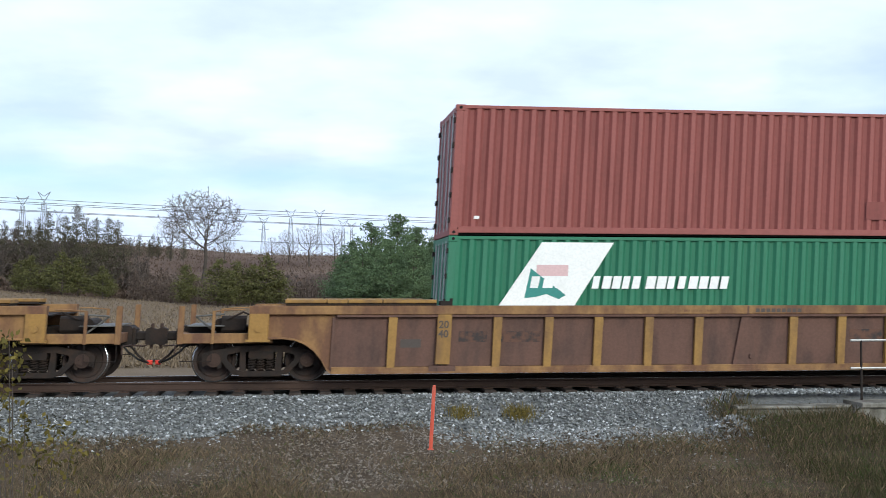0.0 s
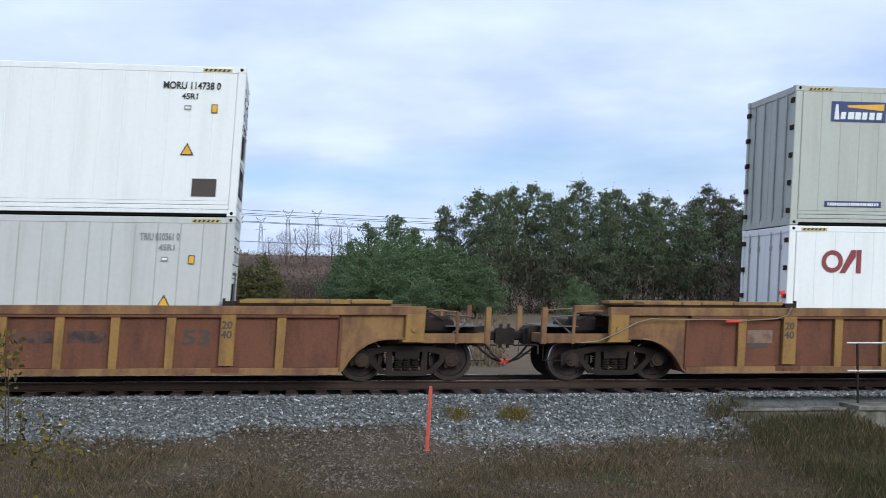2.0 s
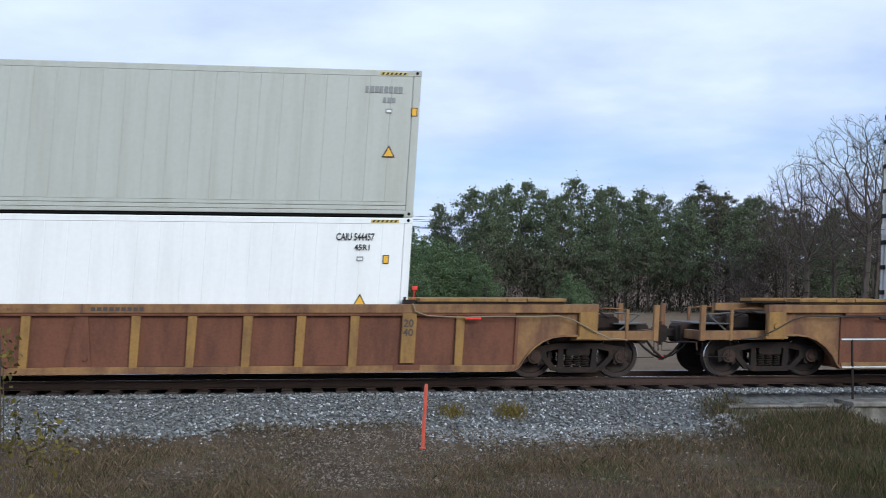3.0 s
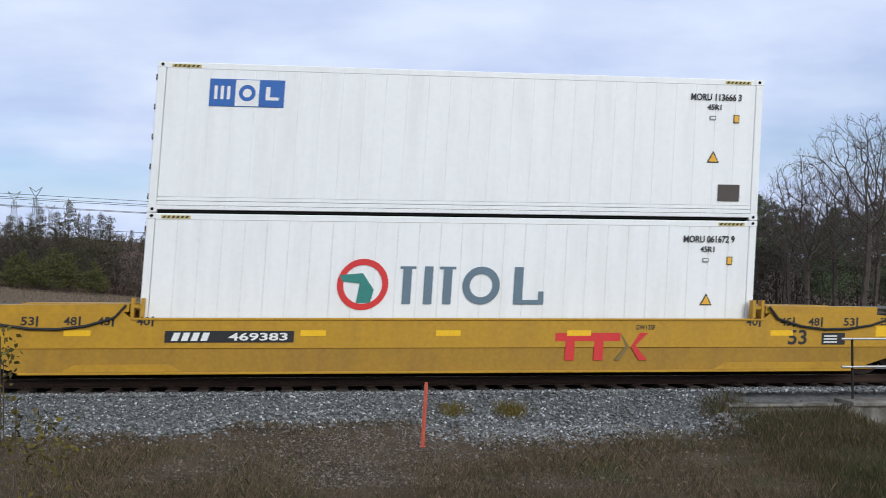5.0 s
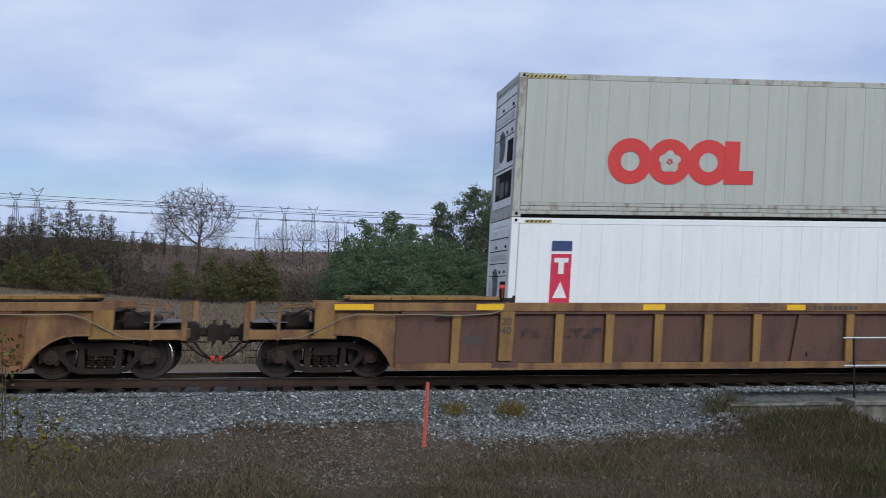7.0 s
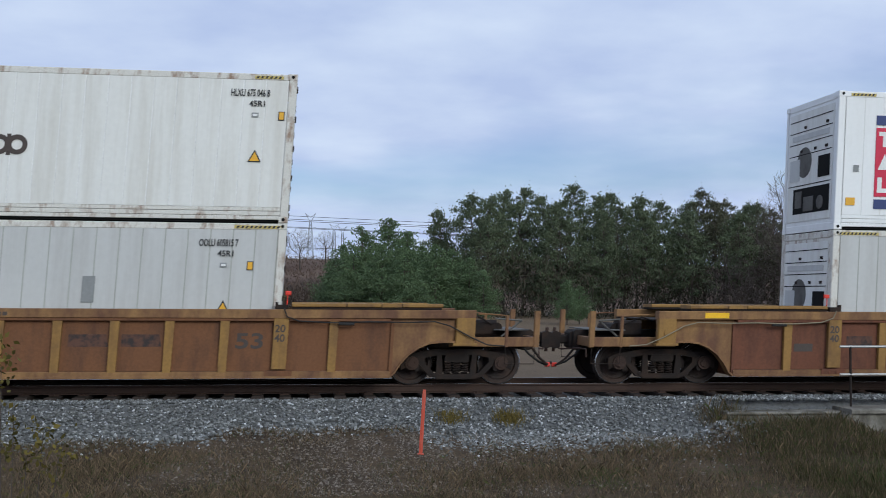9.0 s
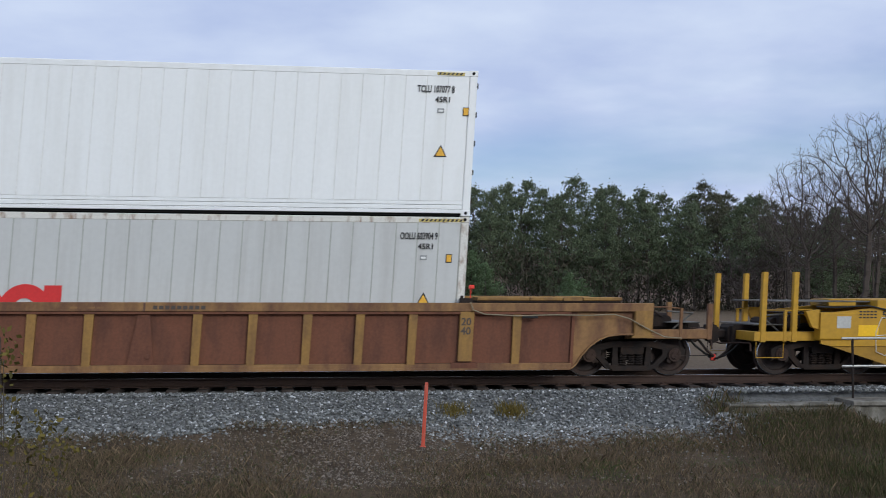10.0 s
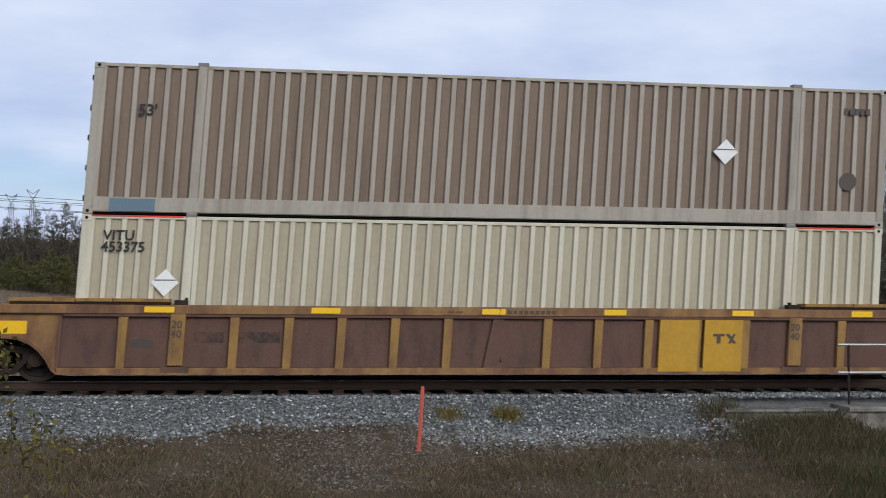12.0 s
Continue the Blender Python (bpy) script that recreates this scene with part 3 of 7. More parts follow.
def add_wheelset(car, x):
    global WHEEL_MESH, TREAD_MESH
    if WHEEL_MESH is None:
        s = Shape()
        R = WHEEL_R
        for side in (-1, 1):
            prof = [(0.0, -0.19), (0.10, -0.19), (0.115, -0.13), (0.20, -0.085), (0.325, -0.10), (0.345, -0.145), (R - 0.012, -0.145)]
            back = [(R - 0.005, -0.055), (R + 0.026, -0.045), (R + 0.026, -0.018), (0.35, -0.015), (0.33, -0.05), (0.20, -0.04), (0.10, 0.0), (0.0, 0.0)]
            pp = [(r, side * -y * -1) for r, y in prof + [(R, -0.135)] + back]
            s.lathe([(r, side * (0.70 - y)) for r, y in prof + [(R, -0.135)] + back], 32)
            for h in range(4):       # cast web lightening marks
                t = h * math.pi / 2
                s.tube((0.26 * math.cos(t), side * 0.775, 0.26 * math.sin(t)), (0.26 * math.cos(t), side * 0.80, 0.26 * math.sin(t)), 0.03, 8)
        s.tube((0, -1.12, 0), (0, 1.12, 0), 0.075, 14)
        WHEEL_MESH = fixed(s.mesh("wheelset"))
        WHEEL_MESH.materials.append(WHEELM)
        TREAD_MESH = []
        for side in (-1, 1):
            t = fixed(Shape().lathe([(R - 0.014, side * 0.846), (R + 0.001, side * 0.842), (R + 0.0015, side * 0.76)], 40).mesh("tread"))
            t.materials.append(TREAD)
            TREAD_MESH.append(t)
    w = part("wheelset", WHEEL_MESH, WHEELM, car, "worn steel wheelset", (x, 0, WHEEL_R))
    for t in TREAD_MESH:
        part("tread", t, TREAD, w, "bright worn tread")
    return w


def both(make):
    """A shape made for the near side, and its mirror image on the far side."""
    s = Shape()
    make(s)
    n, f = list(s.v), list(s.f)
    m = Shape()
    m.v = [(x, -y, z) for x, y, z in n]
    m.f = f
    return s, m


TRUCK_X = 9.60
AXLES = (-TRUCK_X - 0.89, -TRUCK_X + 0.89, TRUCK_X - 0.89, TRUCK_X + 0.89)
RIBS = (0.99, 2.02, 3.05, 4.05, 5.07, 7.12)


def coupler(car, k):
    def put(name, s, material, label="", parent=None):
        s.v = [(k * x, y, z) for x, y, z in s.v]
        return part(name, s, material, parent or car, label)
    put("striker", Shape().cbox(11.02, 11.26, -0.34, 0.34, 0.60, 1.02, 0.04).cbox(11.2, 11.32, -0.24, 0.24, 0.64, 0.98, 0.03), STEEL, "dark striker casting")
    c = put("coupler", Shape().cbox(11.2, 11.56, -0.10, 0.10, 0.72, 0.90, 0.03).prism([(11.50, 0.66), (11.60, 0.62), (11.72, 0.66), (11.74, 0.76), (11.72, 0.94), (11.60, 0.99), (11.50, 0.95)], -0.19, 0.02)
            .prism([(11.58, 0.66), (11.70, 0.68), (11.72, 0.92), (11.58, 0.94)], 0.02, 0.20), STEEL, "dark steel coupler")
    put("knuckle_pin", Shape().tube((11.62, -0.10, 0.56), (11.62, -0.10, 1.06), 0.035, 8), RAILM, "", c)
    put("uncoupling_lever", Shape().path([(11.60, -0.05, 0.66), (11.50, -0.30, 0.62), (11.30, -0.8, 0.66), (11.22, -1.20, 0.66), (11.22, -1.25, 0.50)], 0.016), RAILM, "rusty uncoupling lever")
    put("hose_bracket", Shape().path([(11.24, -0.40, 0.66), (11.42, -0.42, 0.44), (11.60, -0.40, 0.30)], 0.026), STEEL, "dark hose bracket")
    hose = put("air_hose", Shape().path([(11.0, -0.30, 0.75), (11.2, -0.36, 0.52), (11.42, -0.36, 0.36), (11.60, -0.28, 0.29), (11.72, -0.2, 0.34)], 0.024), HOSE, "black rubber air hose")
    put("glad_hand", Shape().cbox(11.58, 11.68, -0.29, -0.20, 0.25, 0.34, 0.02), LAMPRED, "red hose coupling", hose)


def end_platform(car, k, yellow=False):
    """The deck over a truck, with its posts, ladder and brake gear; k is -1 or 1."""
    m = YELLOW if yellow else OLDTAN

    def put(name, s, material=None, label="", parent=None):
        s.v = [(k * x, y, z) for x, y, z in s.v]
        return part(name, s, material or m, parent or car, label)

    put("end_sill", Shape().cbox(9.4, 11.18, -1.30, -1.18, 0.71, 0.90, 0.01).cbox(9.4, 11.18, 1.18, 1.30, 0.71, 0.90, 0.01).cbox(11.06, 11.18, -1.18, 1.18, 0.71, 0.90, 0.01))
    put("deck_plate", Shape().box(9.7, 11.06, -1.17, 1.17, 0.86, 0.885), STEEL, "grimy chequer-plate deck")
    put("centre_beam", Shape().cbox(8.6, 11.15, -0.32, 0.32, 0.62, 1.02, 0.03), STEEL, "grimy centre beam")
    for y in (-1.30, 1.18):
        if not yellow:
            put("corner_post", Shape().cbox(11.08, 11.19, y - 0.012, y + 0.09, 0.70, 1.42, 0.012))
        put("hand_post", Shape().cbox(10.50, 10.56, y - 0.012, y + 0.05, 0.70, 1.33, 0.008))
        put("grab_iron", Shape().path([(10.53, y + 0.03, 1.32), (10.20, y + 0.03, 1.35), (9.95, y + 0.03, 1.35)], 0.014))
        put("stirrup", Shape().path([(11.12, y + 0.04, 0.72), (11.12, y + 0.04, 0.37), (10.53, y + 0.04, 0.37), (10.53, y + 0.04, 0.72)], 0.010), STEEL if not yellow else None)
    put("brake_rigging", Shape().cbox(9.95, 10.42, -0.75, -0.30, 0.90, 1.22, 0.05).tube((10.45, -0.6, 1.05), (10.45, 0.4, 1.05), 0.12, 12).path([(10.4, -0.7, 1.1), (10.0, -0.9, 1.3), (9.8, -1.0, 1.22)], 0.02),
        STEEL, "dark brake cylinder and piping")
    put("walkway", Shape().box(10.35, 11.05, -0.95, 0.95, 1.02, 1.04).tube((10.5, -0.9, 0.9), (10.9, -0.9, 1.22), 0.02).tube((10.9, -0.95, 1.22), (10.35, -0.95, 1.26), 0.018), DULLMETAL, "grimy steel cross-over grating")


def build_rust_car():
    car = thing(CAR_NAME, "rust-brown container well car with weathered yellow ribs", "railcar", group="well cars of the train")
    for side in (-1, 1):
        def put(name, s, material, label="", parent=None):
            s.v = [(x, y * -side, z) for x, y, z in s.v]
            return part(name, s, material, parent or car, label)
        # side sheets between the ribs
        edges = [-8.28, -7.12, -6.12] + [-r for r in RIBS[4::-1]] + [0.0] + list(RIBS[:5]) + [6.12, 7.12, 8.28]
        for a, b in zip(edges, edges[1:]):
            put("side_panel", Shape().box(a + 0.01, b - 0.01, -1.44, -1.42, 0.26, 1.26), RUST)
        for r in RIBS:
            for k in (-1, 1):
                put("rib", Shape().prism([(k * r - 0.075, 0.24), (k * r + 0.075, 0.24), (k * r + 0.085, 1.26), (k * r - 0.085, 1.26)], -1.525, -1.43), TAN)
        for k in (-1, 1):
            put("jacking_post", Shape().cbox(k * 6.12 - 0.14, k * 6.12 + 0.14, -1.54, -1.43, 0.30, 1.26, 0.01), TAN, "wide weathered yellow post")
            put("post_foot", Shape().box(k * 6.12 - 0.26, k * 6.12 + 0.26, -1.535, -1.43, 0.125, 0.27).tube((k * 6.12 - 0.08, -1.55, 0.2), (k * 6.12 - 0.08, -1.52, 0.2), 0.035, 8).tube((k * 6.12 + 0.08, -1.55, 0.2), (k * 6.12 + 0.08, -1.52, 0.2), 0.035, 8), RUST)
        put("centre_plate", Shape().prism([(-0.26, 0.2), (0.24, 0.2), (0.10, 1.26), (-0.10, 1.26)], -1.50, -1.43).tube((0.12, -1.54, 0.42), (0.12, -1.49, 0.42), 0.045, 10), RUST, "riveted brown centre plate")
        put("top_chord", Shape().cbox(-9.86, 9.86, -1.55, -1.33, 1.26, 1.43, 0.012), OLDTAN, "weathered yellow top rail")
        put("top_rubbing_strip", Shape().cbox(-8.2, 8.2, -1.535, -1.45, 1.205, 1.258, 0.01), RUST)
        put("bottom_sill", Shape().cbox(-8.25, 8.25, -1.52, -1.30, 0.12, 0.255, 0.012).box(-8.22, 8.22, -1.54, -1.51, 0.125, 0.165), OLDTAN, "weathered yellow bottom rail")
        for k in (-1, 1):
            # the haunch over the truck, with its rounded lower edge
            arch = [(9.86, 1.26), (9.86, 0.80), (9.20, 0.795), (8.98, 0.77), (8.78, 0.69), (8.60, 0.56), (8.46, 0.40), (8.34, 0.20), (8.25, 0.13), (8.25, 1.26)]
            put("end_web", Shape().prism([(k * x, z) for x, z in arch], -1.45, -1.41), OLDTAN, "stained yellow end web with arched edge")
            fl = Shape()
            line = arch[1:9]
            vs = []
            for a, b in line:
                vs += [(k * a, -1.53, b), (k * a, -1.30, b), (k * a, -1.30, b + 0.035), (k * a, -1.53, b + 0.035)]
            fl.add(vs, [(4 * q + w, 4 * q + (w + 1) % 4, 4 * q + 4 + (w + 1) % 4, 4 * q + 4 + w) for q in range(len(line) - 1) for w in range(4)])
            put("arch_flange", fl, OLDTAN)
            put("web_stiffener", Shape().box(k * 8.25 - 0.03, k * 8.25 + 0.03, -1.49, -1.44, 0.16, 1.2), RUST)
            put("bolster_post", Shape().cbox(*sorted((k * 9.48, k * 9.86)), -1.56, -1.44, 0.78, 1.28, 0.02).box(*sorted((k * 9.44, k * 9.9)), -1.58, -1.40, 0.745, 0.79)
                .tube((k * 9.67, -1.59, 1.0), (k * 9.67, -1.55, 1.0), 0.07, 10), TAN, "yellow bolster end casting")
            cover = put("end_cover", Shape().cbox(*sorted((k * 6.3, k * 9.18)), -1.50, -0.9, 1.432, 1.475, 0.01), STEEL)
            for a in (6.3, 7.35, 8.02, 8.42):
                b = {6.3: 7.33, 7.35: 8.0, 8.02: 8.40, 8.42: 9.2}[a]
                put("cover_board", Shape().cbox(*sorted((k * a, k * b)), -1.53, -0.9, 1.478, 1.545, 0.012), TAN, "", cover)
            put("latch", Shape().box(*sorted((k * 5.98, k * 6.22)), -1.47, -1.26, 1.432, 1.52).box(*sorted((k * 5.98, k * 6.03)), -1.47, -1.40, 1.52, 1.57), STEEL, "dark container stop")
    part("well_floor", Shape().box(-8.25, 8.25, -1.30, 1.30, 0.14, 0.20).cbox(-8.3, -8.1, -1.3, 1.3, 0.2, 0.9).cbox(8.1, 8.3, -1.3, 1.3, 0.2, 0.9), RUST, car)
    for k in (-1, 1):
        end_platform(car, k)
        coupler(car, k)
        add_truck(car, k * TRUCK_X)
        part("end_deck", Shape().box(*sorted((k * 8.3, k * 9.86)), -1.40, 1.40, 1.24, 1.26).box(*sorted((k * 8.3, k * 8.35)), -1.4, 1.4, 0.6, 1.24), STEEL, car)
        for word, z in (("20", 1.00), ("40", 0.82)):
            part("stencil", lettering(word, 0.20, DULLINK), DULLINK, car, "black stencilled numbers " + word, (k * 6.12 - 0.115, -1.545, z))
    for x in AXLES:
        add_wheelset(car, x)
    return car


def build_yellow_car(top, tall, end, at_left):
    """top: the height of the side between the end covers; tall: of the end posts; end: of the side under the covers."""
    car = thing(CAR_NAME, "bright yellow smooth-sided container well car", "railcar", group="well cars of the train")
    for side in (-1, 1):
        def put(name, s, material, label="", parent=None):
            s.v = [(x, y * -side, z) for x, y, z in s.v]
            return part(name, s, material, parent or car, label)
        put("upper_side", Shape().prism([(-9.85, end - 0.14), (-9.85, 0.66), (-9.66, 0.62), (9.66, 0.62), (9.85, 0.66), (9.85, end - 0.14), (8.6, end - 0.02), (6.35, end), (6.2, top), (-6.2, top), (-6.35, end), (-8.6, end - 0.02)], -1.52, -1.47), YELLOW)
        put("lower_side", Shape().prism([(-9.66, 0.62), (-8.15, 0.15), (8.15, 0.15), (9.66, 0.62)], -1.50, -1.45), YELLOW_LOW, "duller, darker yellow lower side")
        put("fold_line", Shape().cbox(-9.6, 9.6, -1.525, -1.49, 0.612, 0.625, 0.004), YELLOW)
        put("bottom_rail", Shape().cbox(-8.15, 8.15, -1.54, -1.32, 0.12, 0.165, 0.01), YELLOW)
        put("top_rail", Shape().cbox(-6.2, 6.2, -1.545, -1.35, top - 0.03, top + 0.012, 0.01), YELLOW)
        if top > 1.3:
            for a in (-3.2, -0.6, 2.0):
                put("top_hump", Shape().prism([(a, top), (a + 1.7, top), (a + 1.6, top + 0.05), (a + 0.1, top + 0.05)], -1.53, -1.36), YELLOW)
        for a, b in ((-7.4, -5.2), (5.2, 8.6)):
            put("reinforcement", Shape().prism([(a, 0.17), (b, 0.17), (b - 0.25, 0.31), (a + 0.25, 0.31)], -1.512, -1.49), YELLOW)
        for k in (-1, 1):
            put("bolster_box", Shape().cbox(*sorted((k * 9.08, k * 9.90)), -1.57, -1.30, 0.74, end - 0.12, 0.03), YELLOW, "bright yellow bolster housing")
            put("data_plate", Shape().box(*sorted((k * 9.25, k * 9.55)), -1.575, -1.56, 0.98, 1.22), GALV, "grey data plate")
            put("end_bracket", Shape().prism([(k * 9.90, 0.95), (k * 10.05, 1.0), (k * 10.2, 1.32), (k * 9.9, 1.36)], -1.52, -1.40), YELLOW)
            put("end_cover", Shape().prism([(k * 6.25, end), (k * 8.65, end - 0.02), (k * 8.65, end + 0.13), (k * 6.25, end + 0.15)], -1.50, -0.6), YELLOW, "yellow end cover plate")
            put("cover_deck", Shape().cbox(*sorted((k * 8.3, k * 10.7)), -1.20, -0.6, end + 0.08, end + 0.11, 0.01), DULLMETAL, "dark grey walkway plate")
            put("latch", Shape().box(*sorted((k * 5.98, k * 6.04)), -1.50, -1.30, top, end + 0.26).box(*sorted((k * 6.16, k * 6.22)), -1.5, -1.30, top, end + 0.26).box(*sorted((k * 6.04, k * 6.16)), -1.48, -1.3, end + 0.08, end + 0.14), YELLOW, "yellow container guide")
            for x in (at_left if k < 0 else (11.12,)):
                put("end_post", Shape().cbox(x - 0.055, x + 0.055, -1.318, -1.205, 0.69, tall - (0.14 if k > 0 and top < 1.3 else 0), 0.01), YELLOW, "tall yellow guide post")
            put("reflector", Shape().box(*sorted((k * 8.62, k * 9.08)), -1.528, -1.52, 0.82, 1.04), REFLECT, "large yellow reflective patch")
        for x in (6.6, -7.15, -2.8, -0.2, 2.4):
            put("reflector", Shape().box(x - 0.24, x + 0.24, -1.527, -1.52, 0.84, 0.95), REFLECT, "yellow reflective strip")
    part("well_floor", Shape().box(-8.25, 8.25, -1.30, 1.30, 0.14, 0.20), YELLOW_LOW, car)
    for k in (-1, 1):
        end_platform(car, k, True)
        coupler(car, k)
        add_truck(car, k * TRUCK_X)
        part("end_deck", Shape().box(*sorted((k * 8.3, k * 9.85)), -1.40, 1.40, 1.24, 1.26).box(*sorted((k * 8.3, k * 8.35)), -1.4, 1.4, 0.6, 1.24), STEEL, car)
        for word, x in (("40", 6.42), ("45", 7.05), ("48", 7.72), ("53", 8.30)) if top > 1.3 else (("40", 5.84), ("45", 6.56), ("48", 7.16), ("53", 7.92)):
            x = x if k > 0 else -x - 0.25
            part("stencil", sized(word, 0.24, 0.16, BLACK), BLACK, car, "black stencilled number " + word, (x, -1.523, end - 0.25))
            part("stencil_bar", Shape().box(x + 0.27, x + 0.31, -1.524, -1.515, end - 0.27, end - 0.08), BLACK, car)
        for r in range(3):
            x = 8.72 if k > 0 else -9.05
            for q in range(5):
                part("small_print", Shape().box(x + q * 0.08, x + q * 0.08 + 0.06, -1.524, -1.515, end - 0.12 - r * 0.06, end - 0.09 - r * 0.06), BLACK, car)
    part("number", sized("53", 0.40, 0.30, BLACK), BLACK, car, "large black number 53", (7.05 if top > 1.3 else 6.74, -1.523, 0.66))
    p = 7.95 if top > 1.3 else 7.46
    part("data_panel", Shape().box(p, p + 0.5, -1.525, -1.515, 0.66, 0.90), BLACK, car, "black data panel")
    for r in range(3):
        part("panel_print", Shape().box(p + 0.05, p + 0.33, -1.528, -1.52, 0.70 + r * 0.06, 0.725 + r * 0.06), WHITE, car)
    wheel = Shape().ring(0.0, 1.62, 0.24, 0.285, -0.02, 0.02).tube((0, 0, 1.37), (0, 0, 1.87), 0.015).tube((-0.25, 0, 1.62), (0.25, 0, 1.62), 0.015)
    wheel.v = [(11.22 + y, x - 0.85, z) for x, y, z in wheel.v]
    part("brake_wheel", wheel, YELLOW, car, "yellow hand-brake wheel")
    t = 1.98 if top > 1.3 else 1.80
    part("brake_stand", Shape().cbox(10.88, 10.97, -1.22, -1.10, 0.75, t, 0.01).cbox(11.02, 11.12, -1.1, -0.98, 0.75, t - 0.06, 0.01).path([(10.78, -1.2, t - 0.03), (10.78, -1.2, 1.40), (10.9, -1.2, 1.36)], 0.018)
         .path([(10.78, -1.2, t - 0.03), (10.9, -1.2, t)], 0.018), YELLOW, car, "yellow hand-brake stand")
    for x in AXLES:
        add_wheelset(car, x)
    return car


def emblem_bars(car, x0, x1, z0, z1, material, second):
    """A broad two-legged red block with two chevrons."""
    w = x1 - x0
    y0, y1 = -1.5265, -1.50
    t = z1 - (z1 - z0) * 0.30
    m = part("emblem", Shape().box(x0, x0 + 0.70 * w, y0, y1, t, z1).box(x0 + 0.11 * w, x0 + 0.21 * w, y0, y1, z0, t).box(x0 + 0.42 * w, x0 + 0.52 * w, y0, y1, z0, t), material, car, "red block emblem")
    c = (z0 + z1) / 2
    part("chevron", Shape().prism([(x0 + 0.64 * w, z0), (x0 + 0.70 * w, z0), (x0 + 0.80 * w, c), (x0 + 0.74 * w, z1 - 0.1), (x0 + 0.70 * w, z1), (x0 + 0.76 * w, c)], y0 - 0.002, y1), second, m, "olive chevron")
    part("cross_block", Shape().prism([(x0 + 0.82 * w, c), (x0 + 0.91 * w, z0), (x0 + w, z0), (x0 + 0.87 * w, c + 0.02), (x0 + w, z1), (x0 + 0.91 * w, z1)], y0 - 0.001, y1), material, m)


def number_plate_panel(car, x0, x1, z0, z1, digits, y=-1.527):
    p = part("number_panel", Shape().box(x0, x1, y, y + 0.01, z0, z1), BLACK, car, "black panel with white number " + digits)
    w = x1 - x0
    for q in range(4):
        a = x0 + w * (0.05 + 0.075 * q)
        h = z1 - z0
        part("name_bar", Shape().prism([(a, z0 + 0.15 * h), (a + 0.05 * w, z0 + 0.15 * h), (a + 0.07 * w, z1 - 0.15 * h), (a + 0.02 * w, z1 - 0.15 * h)], y - 0.003, y + 0.002), WHITE, p)
    part("panel_digits", sized(digits, w * 0.46, (z1 - z0) * 0.68, WHITE), WHITE, p, "white digits", (x0 + w * 0.49, y - 0.002, z0 + (z1 - z0) * 0.16))


def scrawl(car, pts, r, material, label, y=-1.53):
    part("scrawl", Shape().path([(x, y, z) for x, z in pts], r, 4), material, car, label)


# ---------------------------------------------------------------- containers
HC, STD, L40, L53 = 2.896, 2.591, 12.192, 16.154


def wave(x0, x1, period, depth, y_out, z0, z1, flat=0.3, deep=0.3):
    """A corrugated sheet along x: trapezoid folds, with a plain back."""
    n = max(2, round((x1 - x0) / period))
    p = (x1 - x0) / n
    pts = []
    for i in range(n):
        a = x0 + i * p
        h = (1 - flat - deep) / 2
        pts += [(a, y_out), (a + flat * p, y_out), (a + (flat + h) * p, y_out + depth), (a + (flat + h + deep) * p, y_out + depth)]
    pts.append((x1, y_out))
    k = len(pts)
    s = Shape()
    back = y_out + (depth + 0.03)
    s.add([(x, y, z) for z in (z0, z1) for x, y in pts], [(i, i + 1, k + i + 1, k + i) for i in range(k - 1)])
    s.add([(x0, back, z0), (x1, back, z0), (x1, back, z1), (x0, back, z1)], [(0, 1, 2, 3)])
    return s


def seams(x0, x1, pitch, y_out, z0, z1):
    """A flat insulated side: sheets with shallow upright grooves between them."""
    n = max(2, round((x1 - x0) / pitch))
    p = (x1 - x0) / n
    pts = []
    for i in range(n):
        a = x0 + i * p
        pts += [(a + 0.006, y_out), (a + p - 0.016, y_out), (a + p - 0.010, y_out + 0.007), (a + p, y_out + 0.007)]
    k = len(pts)
    s = Shape()
    s.add([(x, y, z) for z in (z0, z1) for x, y in pts], [(i, i + 1, k + i + 1, k + i) for i in range(k - 1)])
    s.add([(x0, y_out + 0.05, z0), (x1, y_out + 0.05, z0), (x1, y_out + 0.05, z1), (x0, y_out + 0.05, z1)], [(0, 1, 2, 3)])
    return s


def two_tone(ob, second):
    """The folds of a side sheet, every second strip, take a darker colour: painted recess shade, on some with dirt."""
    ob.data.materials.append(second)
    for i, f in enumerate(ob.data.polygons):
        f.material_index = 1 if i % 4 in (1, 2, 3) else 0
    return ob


def seam_tone(ob, second):
    ob.data.materials.append(second)
    for i, f in enumerate(ob.data.polygons):
        f.material_index = 1 if i % 4 in (1, 2, 3) else 0
    return ob


def mirrored(s):
    s.v = [(x, -y, z) for x, y, z in s.v]
    return s


